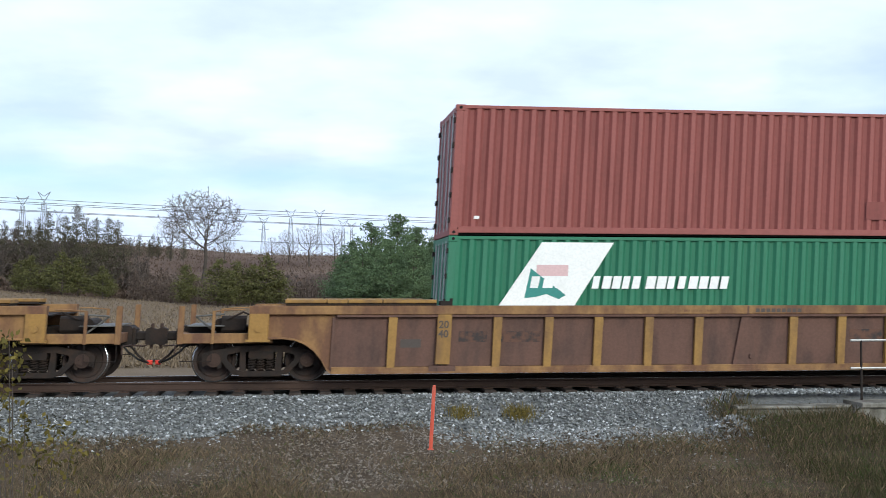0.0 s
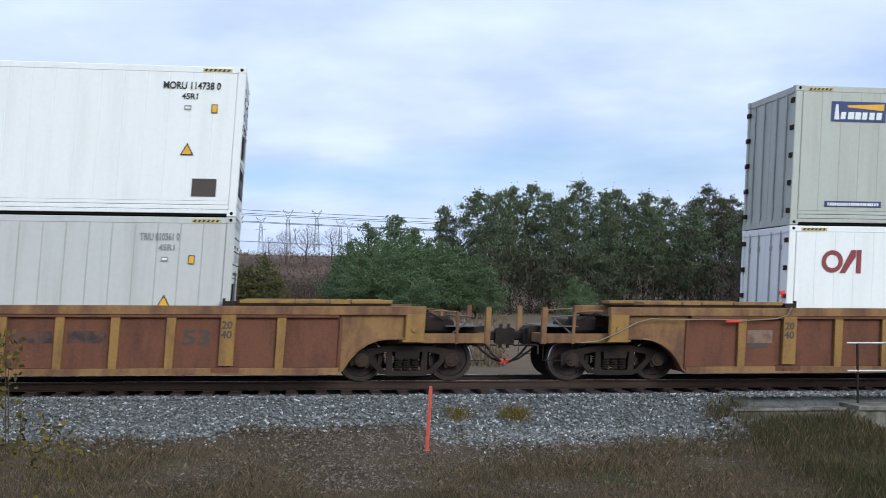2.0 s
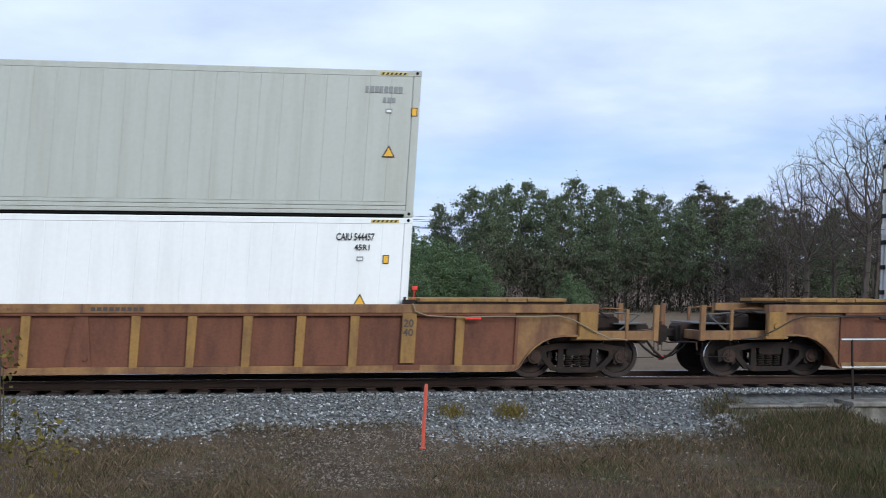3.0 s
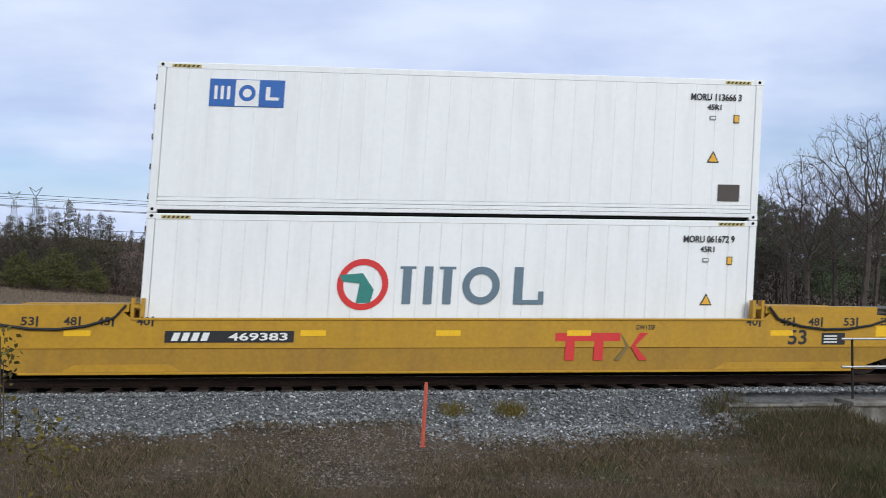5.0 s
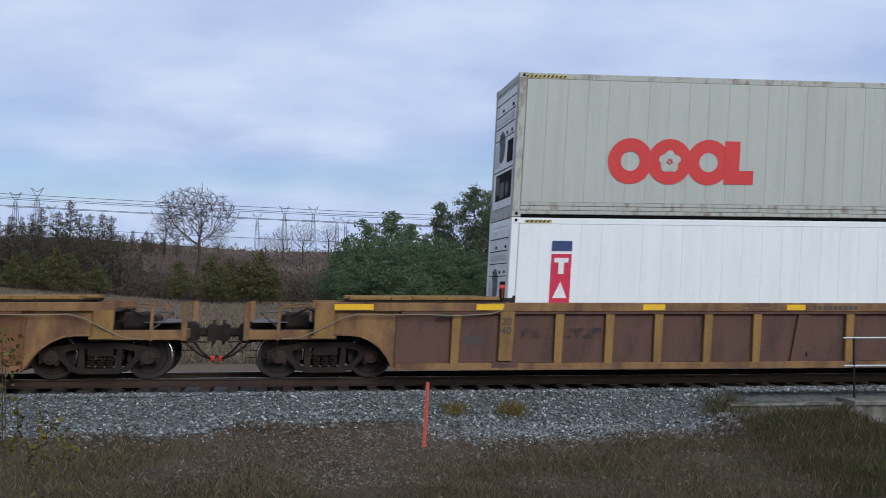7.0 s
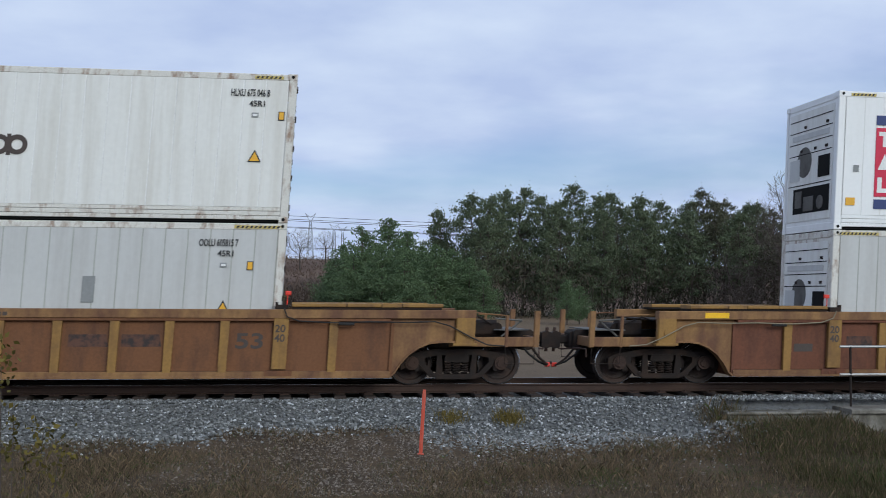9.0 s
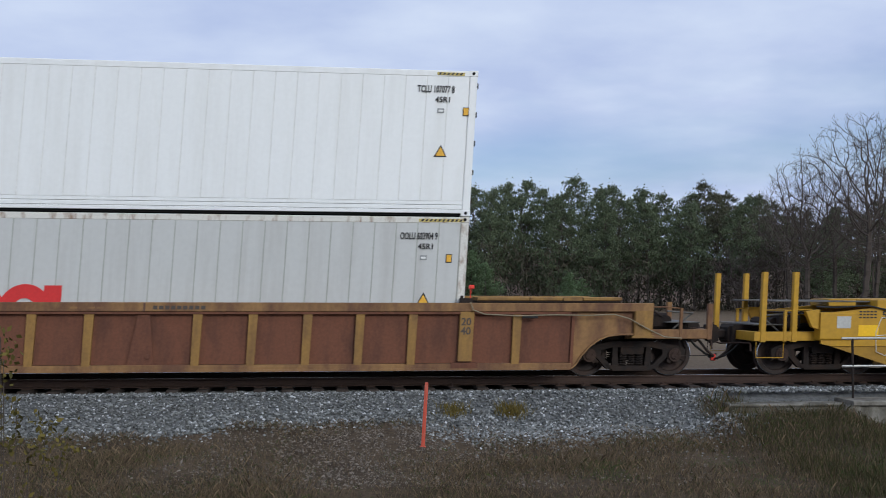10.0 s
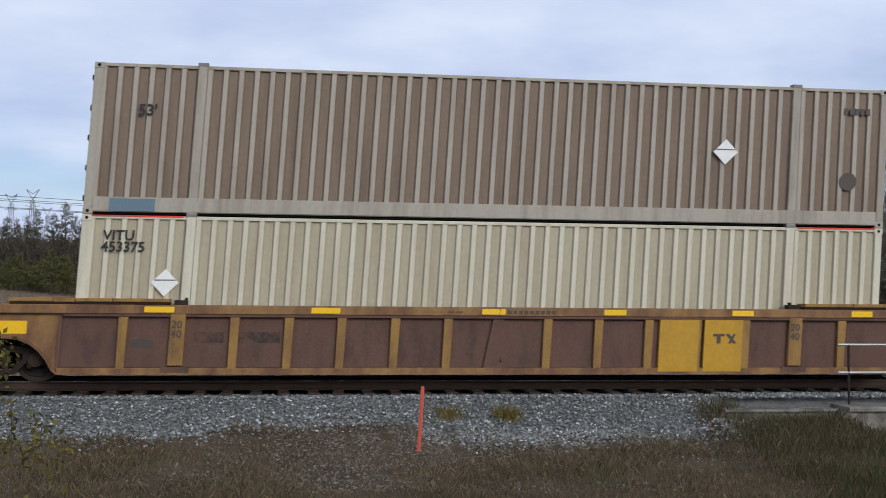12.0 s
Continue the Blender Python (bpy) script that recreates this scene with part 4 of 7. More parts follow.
def container(kind, label, paint, length=L40, height=HC, group="shipping containers on the train", period=0.278, door_left=True, frame_paint=None, posts=(), fold=None, rib=(0.3, 0.3), end_paint=None):
    """A container round its own centre, standing on z = 0. kind: dry or reefer."""
    fp = frame_paint or paint
    box = thing("shipping_container", label, "container", group)
    h, w = length / 2, 1.219
    post_w = 0.16
    for sx in (-1, 1):
        for sy in (-1, 1):
            part("corner_post", Shape().cbox(*sorted((sx * (h - post_w), sx * (h - 0.005))), *sorted((sy * (w - 0.11), sy * (w - 0.004))), 0.12, height - 0.12, 0.012), fp, box)
            for z0, z1 in ((0.0, 0.118), (height - 0.118, height)):
                cst = part("corner_casting", Shape().cbox(*sorted((sx * (h - 0.178), sx * h)), *sorted((sy * (w - 0.162), sy * w)), z0, z1, 0.008), fp, box)
                zc = (z0 + z1) / 2
                part("casting_hole", Shape().ring(sx * (h - 0.09), zc, 0.0, 0.032, sy * w - 0.004, sy * w + 0.004, n=10), GAP_BLACK, cst, "dark oval casting hole")
    for sy in (-1, 1):
        y0, y1 = sorted((sy * (w - 0.06), sy * (w - 0.008)))
        part("bottom_rail", Shape().cbox(-h + 0.17, h - 0.17, y0, y1, 0.045 if kind == "dry" else 0.055, 0.17 if kind == "dry" else 0.13, 0.008), fp, box)
        part("top_rail", Shape().cbox(-h + 0.17, h - 0.17, y0, y1, height - (0.075 if kind == "dry" else 0.13), height - 0.012, 0.008), fp, box)
        if kind == "dry":
            stops = [-h + 0.15] + list(posts) + [h - 0.15]
            for a, b in zip(stops, stops[1:]):
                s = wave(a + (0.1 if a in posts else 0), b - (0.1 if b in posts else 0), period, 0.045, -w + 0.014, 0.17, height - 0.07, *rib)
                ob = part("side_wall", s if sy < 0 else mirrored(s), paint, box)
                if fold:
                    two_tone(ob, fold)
            for a in posts:
                part("lift_post", Shape().cbox(a - 0.09, a + 0.09, *sorted((sy * (w - 0.09), sy * (w + 0.002))), 0.0, height + 0.02, 0.012), fp, box)
                part("lift_casting", Shape().cbox(a - 0.10, a + 0.10, *sorted((sy * (w - 0.16), sy * (w + 0.006))), height - 0.03, height + 0.05, 0.012), CASTING, box)
        else:
            s = seams(-h + 0.165, h - 0.165, 0.43, -w + 0.012, 0.30, height - 0.13)
            ob = part("side_wall", s if sy < 0 else mirrored(s), paint, box)
            if fold:
                seam_tone(ob, fold)
            k = Shape()
            k.cbox(-h + 0.165, h - 0.165, *sorted((sy * (w - 0.05), sy * (w - 0.006))), 0.135, 0.215, 0.008)
            k.cbox(-h + 0.165, h - 0.165, *sorted((sy * (w - 0.05), sy * (w - 0.010))), 0.222, 0.296, 0.008)
            part("kick_rail", k, fp, box)
    part("roof", Shape().box(-h + 0.02, h - 0.02, -w + 0.03, w - 0.03, height - 0.04, height - 0.006), paint, box)
    # floor block coloured black so the gap below looks fully shaded
    part("floor", Shape().box(-h + 0.05, h - 0.05, -w + 0.07, w - 0.07, 0.015, 0.18), GAP_BLACK, box, "floor block, blackened as the shaded gap")
    for sx in (-1, 1):
        x0, x1 = sorted((sx * (h - 0.05), sx * (h - 0.01)))
        for z0, z1 in ((0.0, 0.16), (height - 0.15, height - 0.01)):
            part("end_rail", Shape().cbox(x0, x1, -w + 0.14, w - 0.14, z0, z1, 0.008), fp, box)
        has_door = (sx < 0) == door_left
        if kind == "dry" and not has_door:
            s = Shape()
            n = 9
            p = (2 * w - 0.24) / n
            for i in range(n):
                a = -w + 0.12 + i * p
                s.box(*sorted((sx * (h - 0.06), sx * (h - 0.03))), a, a + p, 0.16, height - 0.15)
                s.box(*sorted((sx * (h - 0.03), sx * (h - 0.008))), a + 0.05, a + p * 0.55, 0.16, height - 0.15)
            part("end_wall", s, end_paint or paint, box)
        elif has_door:
            for y0, y1 in ((-w + 0.12, -0.01), (0.01, w - 0.12)):
                d = part("door_leaf", Shape().cbox(*sorted((sx * (h - 0.07), sx * (h - 0.03))), y0, y1, 0.16, height - 0.15, 0.01), paint, box)
                for f in (0.28, 0.72):
                    y = y0 + (y1 - y0) * f
                    part("lock_rod", Shape().tube((sx * (h - 0.012), y, 0.1), (sx * (h - 0.012), y, height - 0.1), 0.017, 6)
                         .box(*sorted((sx * (h - 0.03), sx * h)), y - 0.04, y + 0.04, 0.30, 0.42).box(*sorted((sx * (h - 0.03), sx * h)), y - 0.04, y + 0.04, height - 0.5, height - 0.4), GALV, d, "galvanised lock rod")
                for i in range(5):
                    z = 0.3 + i * (height - 0.6) / 4
                    y = y0 if y0 < -0.5 else y1
                    k = 1 if y > 0 else -1
                    part("hinge", Shape().box(*sorted((sx * (h - 0.04), sx * (h + 0.022))), *sorted((y - k * 0.06, y + k * 0.10)), z - 0.05, z + 0.05), STEEL, d, "dark door hinge")
        else:
            part("end_panel", Shape().box(*sorted((sx * (h - 0.06), sx * (h - 0.02))), -w + 0.12, w - 0.12, 0.16, height - 0.15), fp, box)
            e = lambda a, b: sorted((sx * (h - a), sx * (h - b)))
            unit = part("cooling_unit", Shape().cbox(*e(0.022, 0.004), -1.02, 1.02, 0.25, height - 0.22, 0.01), P_CREAM, box, "white refrigeration unit front")
            part("grille", Shape().box(*e(0.006, -0.002), -0.95, 0.72, 0.42, 0.98), GAP_BLACK, unit, "black machinery recess")
            part("compressor", Shape().tube((sx * (h - 0.02), -0.55, 0.62), (sx * (h + 0.012), -0.55, 0.62), 0.15, 12).cbox(*e(0.006, -0.012), -0.25, 0.20, 0.46, 0.78).cbox(*e(0.006, -0.010), 0.30, 0.62, 0.55, 0.92), DULLMETAL, unit, "grimy compressor in the recess")
            part("control_box", Shape().cbox(*e(0.006, -0.014), -0.92, -0.42, 1.16, 1.62, 0.01), GAP_BLACK, unit, "dark control box")
            part("fan_guard", fan(sx, h), DULLMETAL, unit, "round grey fan grille")
            for z0 in (1.04, 1.72, 1.98, 2.24, 2.50):
                part("panel_seam", Shape().box(*e(0.006, -0.003), -0.98, 0.98, z0, z0 + 0.018), GAP_BLACK, unit, "dark panel joint")
            for y0, z0 in ((-0.80, 1.78), (-0.30, 1.78), (0.35, 1.78), (-0.80, 2.3), (0.2, 2.3)):
                part("latch", Shape().box(*e(0.006, -0.012), y0, y0 + 0.10, z0, z0 + 0.06), STEEL, unit)
            part("access_plate", Shape().box(*e(0.006, -0.006), 0.45, 0.92, 1.16, 1.64).box(*e(0.006, -0.006), -0.85, 0.85, 2.06, 2.18), P_GREY, unit)
    return box


def fan(sx, h):
    s = Shape()
    s.ring(0.25, 1.55, 0.0, 0.34, -0.006, 0.008, n=20)
    s.v = [(sx * (h - 0.004) + y, x, z) for x, y, z in s.v]
    return s


FACE = -1.223      # decals lie just proud of the near side


def decal(box, name, shape, material, label=""):
    return part(name, shape, material, box, label)


def flat(pts, y=FACE):
    return Shape().prism(pts, y, y + 0.012)


def rect(x0, x1, z0, z1, y=FACE):
    return Shape().box(x0, x1, y, y + 0.012, z0, z1)


def sized(text, width, tall, material):
    """Lettering stretched to a width and a letter height."""
    key = (text, width, tall, material.name)
    if key not in letters:
        me = lettering(text, 1.0, material).copy()
        xs, zs = [v.co.x for v in me.vertices], [v.co.z for v in me.vertices]
        a, b = width / (max(xs) - min(xs)), tall / (max(zs) - min(zs))
        for v in me.vertices:
            v.co = ((v.co.x - min(xs)) * a, v.co.y, (v.co.z - min(zs)) * b)
        letters[key] = me
    return letters[key]


def marks(box, code, height, x=4.55, material=None, low=False):
    """The owner's number, type code and small stickers by the end post; a code of None becomes bars."""
    material = material or BLACK
    z = height - 0.46
    if code:
        part("serial_number", sized(code, 1.08 if code.startswith("MORU") else 0.74, 0.145, material), material, box, "container number " + code, (x, FACE - 0.001, z))
        part("type_code", sized("45R1", 0.30, 0.115, material), material, box, "type code 45R1", (x + 0.36, FACE - 0.001, z - 0.19))
    else:
        bars(box, x, x + 0.75, z, 0.13, 8, material); bars(box, x + 0.36, x + 0.62, z - 0.19, 0.10, 3, material)
    st = decal(box, "small_sticker", rect(x + 0.42, x + 0.55, z - 0.40, z - 0.31), GREYINK, "small grey sticker")
    part("sticker_text", rect(x + 0.44, x + 0.53, z - 0.375, z - 0.335, FACE - 0.004), WHITE, st)
    amber = decal(box, "size_sticker", rect(x + 0.93, x + 1.05, z - 0.45, z - 0.28), BLACK, "small amber size sticker")
    part("sticker_face", rect(x + 0.945, x + 1.035, z - 0.435, z - 0.295, FACE - 0.004), ORANGE, amber)
    t = decal(box, "warning_sign", flat([(x + 0.40, z - 1.27), (x + 0.66, z - 1.27), (x + 0.53, z - 1.03)]), BLACK, "yellow warning triangle")
    part("sign_face", flat([(x + 0.435, z - 1.25), (x + 0.625, z - 1.25), (x + 0.53, z - 1.075)], FACE - 0.004), ORANGE, t)
    if low:
        decal(box, "dark_plate", rect(5.22, 5.68, 0.38, 0.72), DULLINK, "dark grey plate")


def stripes(box, height, ends=(-1, 1), n=6):
    for k in ends:
        for i in range(n):
            x = k * 5.55 + (i - n / 2) * 0.085
            decal(box, "hazard_stripe", flat([(x, height - 0.10), (x + 0.045, height - 0.10), (x + 0.075, height - 0.055), (x + 0.03, height - 0.055)]), BLACK)
        decal(box, "hazard_ground", rect(k * 5.55 - n * 0.046, k * 5.55 + n * 0.046, height - 0.108, height - 0.048, FACE + 0.004), YDULL)


def blue_tiles(box, height):
    """A three-tile blue and white emblem with plain blocks."""
    z0, z1, x = height - 0.84, height - 0.31, -5.09
    for i in range(3):
        a = x + i * 0.475
        tile = decal(box, "emblem_tile", rect(a + 0.012, a + 0.463, z0 + 0.012, z1 - 0.012, FACE - 0.002), WHITE if i == 1 else BLUE, "white tile" if i == 1 else "blue tile")
        c, zc = a + 0.2375, (z0 + z1) / 2
        y0, y1 = FACE - 0.006, FACE
        if i == 1:
            sh = Shape().ring(c, zc, 0.085, 0.16, y0, y1, n=20)
        elif i == 0:
            sh = Shape()
            for q in (-0.12, 0.0, 0.12):
                sh.box(c + q - 0.03, c + q + 0.03, y0, y1, zc - 0.13, zc + 0.13)
        else:
            sh = Shape().box(c - 0.12, c - 0.04, y0, y1, zc - 0.13, zc + 0.13).box(c - 0.04, c + 0.13, y0, y1, zc - 0.13, zc - 0.07)
        part("tile_mark", sh, BLUE if i == 1 else WHITE, tile)
    decal(box, "tile_border", rect(x, x + 1.425, z0, z1, FACE + 0.002), BLUE)


def big_emblem(box, x, z, s=1.0):
    """A red ring emblem with a green leaf, followed by three large slate shapes."""
    decal(box, "emblem_ring", Shape().ring(x + 0.56 * s, z, 0.38 * s, 0.50 * s, FACE, FACE + 0.01), REDINK, "red ring emblem")
    decal(box, "emblem_leaf", flat([(x + 0.10 * s, z + 0.18 * s), (x + 0.55 * s, z + 0.22 * s), (x + 0.78 * s, z - 0.10 * s), (x + 0.72 * s, z - 0.36 * s), (x + 0.45 * s, z - 0.36 * s), (x + 0.50 * s, z + 0.02 * s), (x + 0.15 * s, z + 0.06 * s)], FACE - 0.004), TEAL, "green leaf shape")
    a, b, t = x + 1.34 * s, z - 0.38 * s, z + 0.36 * s
    y0, y1 = FACE, FACE + 0.01
    sh = Shape()
    for q in (0.0, 0.42, 0.80):
        sh.box(a + q * s, a + (q + 0.17) * s, y0, y1, b, t)
    sh.box(a - 0.06 * s, a + 0.25 * s, y0 - 0.001, y1, t - 0.05 * s, t).box(a + 0.72 * s, a + 1.04 * s, y0 - 0.001, y1, t - 0.05 * s, t)
    decal(box, "block_mark", sh, SLATE, "large slate blocks")
    decal(box, "ring_mark", Shape().ring(a + 1.56 * s, (b + t) / 2, 0.23 * s, 0.375 * s, y0, y1), SLATE, "large slate ring")
    decal(box, "corner_mark", Shape().box(a + 2.22 * s, a + 2.40 * s, y0, y1, b, t).box(a + 2.40 * s, a + 2.83 * s, y0, y1, b, b + 0.09 * s).box(a + 2.72 * s, a + 2.83 * s, y0 - 0.001, y1, b, b + 0.26 * s), SLATE, "large slate corner shape")


def red_rings(box, x, z, r=0.465, ground=None):
    """Linked red shapes: three rings, the second with a pale blossom, and a corner."""
    for i in range(3):
        c = x + i * 0.826 + r
        decal(box, "ring_mark", Shape().ring(c, z, 0.20, r, FACE + 0.0015 * i, FACE + 0.01), REDINK, "large red ring")
        if i == 1:
            for q in range(5):
                t = radians(90 + 72 * q)
                decal(box, "petal", Shape().ring(c + 0.145 * math.cos(t), z + 0.145 * math.sin(t), 0.0, 0.09, FACE - 0.004, FACE + 0.004, n=12), ground or P_SAGE, "pale petal")
            decal(box, "blossom_heart", Shape().ring(c, z, 0.03, 0.055, FACE - 0.006, FACE - 0.003, n=12), REDINK)
    c = x + 2.455
    decal(box, "corner_mark", Shape().box(c, c + 0.32, FACE, FACE + 0.01, z - 0.44, z + 0.44).box(c + 0.32, c + 0.625, FACE, FACE + 0.01, z - 0.44, z - 0.16), REDINK, "red corner shape")


def tall_banner(box, z0, z1):
    """An upright navy, red and navy banner with three plain white shapes."""
    x = -5.24
    decal(box, "banner_end", rect(x, x + 0.41, z1 - 0.20, z1), NAVY, "navy panel")
    decal(box, "banner_end", rect(x, x + 0.41, z0, z0 + 0.20), NAVY, "navy panel")
    d = decal(box, "banner", rect(x, x + 0.41, z0 + 0.26, z1 - 0.26), CRIMSON, "red upright banner")
    n = (z1 - z0 - 0.52) / 3
    for i in range(3):
        zc = z1 - 0.26 - (i + 0.5) * n
        a, b, y0, y1 = x + 0.06, x + 0.35, FACE - 0.004, FACE
        s = Shape()
        if i == 0:
            s.box(a, b, y0, y1, zc + 0.07, zc + 0.16).box(a + 0.09, b - 0.09, y0, y1, zc - 0.16, zc + 0.07)
        elif i == 1:
            s.prism([(a, zc - 0.16), (b, zc - 0.16), ((a + b) / 2, zc + 0.17)], y0, y1)
        else:
            s.box(a, a + 0.10, y0, y1, zc - 0.16, zc + 0.16).box(a + 0.10, b, y0, y1, zc - 0.16, zc - 0.07)
        part("white_block", s, WHITE, d)


def bars(box, x0, x1, z, h, n, material, skew=0.0, y=FACE, seed=1):
    """A row of plain bars that stands for a name."""
    rng = random.Random(seed)
    p = (x1 - x0) / n
    for i in range(n):
        a = x0 + i * p
        b = a + p * rng.uniform(0.62, 0.86)
        decal(box, "name_bar", flat([(a, z), (b, z), (b + skew * h, z + h), (a + skew * h, z + h)], y), material)

# ---------------------------------------------------------------- the train
# car centres at 0 s
CENTRES = [-14.36, 9.06, 32.51, 55.91, 79.16, 102.75, 126.10, 149.54, 172.75, 196.15, 219.42, 242.72]
MOVERS = []     # (thing, x at 0 s, z)


def put_on(box, car, z, slip=0.0):
    MOVERS.append((box, CENTRES[car] + slip, z + RIDE))
    box.location = (CENTRES[car] + slip, 0, z + RIDE)
    return box


PANEL_TONE = {0: RUST, 2: RUST_RED, 3: RUST_RED, 4: RUST_RED, 6: RUST_ORANGE, 7: RUST, 8: RUST_ORANGE, 9: RUST_RED, 11: RUST}


def repaint(car, material):
    """Another rust tone on the side sheets of one car."""
    for o in car.children:
        if o.name.split(".")[0] in ("side_panel", "centre_plate", "top_rubbing_strip", "web_stiffener", "well_floor", "post_foot"):
            o.material_slots[0].link = "OBJECT"
            o.material_slots[0].material = material


def faded_marks(car, i):
    """Worn lettering panels, small print and repairs that differ from car to car."""
    y = -1.4445
    for a, b in ((-5.82, -5.26), (-4.98, -4.20)) if i not in (3, 4) else ():
        part("faded_panel", Shape().box(a, b, y, -1.43, 0.72, 0.93), WORN, car, "worn dark lettering panel")
    if i in (1, 6, 8, 2):
        for a, b in ((2.22, 2.95), (3.18, 3.92)):
            part("faded_panel", Shape().prism([(a, 0.72), (b, 0.72), (b - 0.05, 0.95), (a, 0.95)], y, -1.43), WORN, car, "worn dark lettering panel")
        part("faded_number", sized("53", 0.52, 0.30, DULLINK), DULLINK, car, "faded number 53", (5.28, y - 0.001, 0.68))
    for q in range(9):
        part("small_print", Shape().box(0.16 + q * 0.11, 0.24 + q * 0.11, -1.5535, -1.545, 1.30, 1.37), DULLINK, car)
    part("chord_joint", Shape().box(-0.02, 0.02, -1.556, -1.545, 1.262, 1.425), RUST, car)
    for q in range(5):
        part("small_print", Shape().box(-1.5 + q * 0.16, -1.37 + q * 0.16, -1.5535, -1.545, 1.31, 1.35), OLDTAN, car)
    part("worn_sticker", Shape().box(-6.95, -6.55, y, -1.43, 0.62, 0.78), DULLINK, car)
    if i in (2, 3):
        part("bare_patch", Shape().box(-6.98, -6.45, y - 0.002, -1.43, 0.72, 0.98), mat("scraped_bare_paint", (0.24, 0.16, 0.12), 0.8, stain=(0.12, 0.06, 0.045), amount=0.9, scale=4), car, "scraped pale patch")
    spots = {2: ((-5.05, -4.5), (-0.63, -0.15)), 7: ((-9.5, -8.75), (-6.75, -6.2), (-3.4, -2.95), (-0.4, 0.0)), 11: ((-6.75, -6.2), (-3.65, -3.1), (-0.35, 0.12), (2.1, 2.55), (4.75, 5.2), (7.3, 7.75)), 9: ((-8.9, -8.4),)}
    for a, b in spots.get(i, ()):
        part("reflector", Shape().box(a, b, -1.556, -1.55, 1.29, 1.40), REFLECT, car, "yellow reflective strip")
    if i == 11:
        part("reflector", Shape().box(-9.35, -8.85, -1.456, -1.45, 0.88, 1.12), REFLECT, car, "large yellow reflective patch")
        for a, b in ((3.27, 4.08), (4.20, 5.0)):
            part("repainted_panel", Shape().box(a, b, -1.53, -1.43, 0.18, 1.255), YELLOW, car, "freshly painted yellow side panel")
        part("emblem", Shape().box(4.38, 4.62, -1.535, -1.52, 0.88, 0.93).box(4.46, 4.54, -1.535, -1.52, 0.74, 0.88).prism([(4.70, 0.74), (4.76, 0.74), (4.86, 0.93), (4.80, 0.93)], -1.535, -1.52).prism([(4.64, 0.93), (4.72, 0.93), (4.88, 0.74), (4.80, 0.74)], -1.5355, -1.52), DULLINK, car, "brown block emblem")
    if i == 6:
        for x0, wide in ((-4.02, 0.62), (-1.93, 0.80)):
            rr = random.Random(int(wide * 100))
            n = 5 if wide < 0.7 else 6
            for q in range(n):
                x, up = x0 + wide * q / n, rr.uniform(0.20, 0.30)
                scrawl(car, [(x, 0.92 - 0.02 * q), (x + 0.02, 0.92 - up), (x + 0.09, 0.84 - 0.02 * q), (x + 0.12, 0.92 - up), (x + 0.14, 0.93 - 0.03 * q)][rr.randrange(2):], 0.0065, WHITE, "white spray-paint scrawl", -1.45)
            scrawl(car, [(x0 - 0.08, 0.82), (x0 + 0.3, 0.80), (x0 + wide, 0.86), (x0 + wide + 0.06, 0.66), (x0 + wide - 0.06, 0.50)], 0.0065, WHITE, "white spray-paint scrawl", -1.45)
    if i in (3, 4, 6, 7, 8, 9):
        dark = HOSE if i in (4, 8) else CABLE
        for k in (-1, 1):
            pts = [(6.15, 1.46), (6.22, 1.30), (6.45, 1.20), (7.1, 1.17), (7.8, 1.19), (8.5, 1.18), (9.05, 1.21), (9.35, 1.12), (9.75, 0.92), (10.1, 0.76), (10.45, 0.74)]
            c = part("end_of_car_cable", Shape().path([(k * x, -1.60 + 0.02 * math.sin(x * 7), z + 0.012 * math.sin(x * 9)) for x, z in pts], 0.013, 6), dark, car, "slack cable slung along the side")
            part("cable_plug", Shape().cbox(*sorted((k * 7.2, k * 7.5)), -1.63, -1.56, 1.13, 1.19, 0.02), LAMPRED if i == 3 else HOSE, c, "cable plug")
            part("marker_lamp", Shape().cbox(*sorted((k * 6.16, k * 6.26)), -1.30, -1.24, 1.70, 1.78, 0.015).tube((k * 6.2, -1.27, 1.43), (k * 6.2, -1.27, 1.72), 0.01, 5), LAMPRED, car, "small red marker")


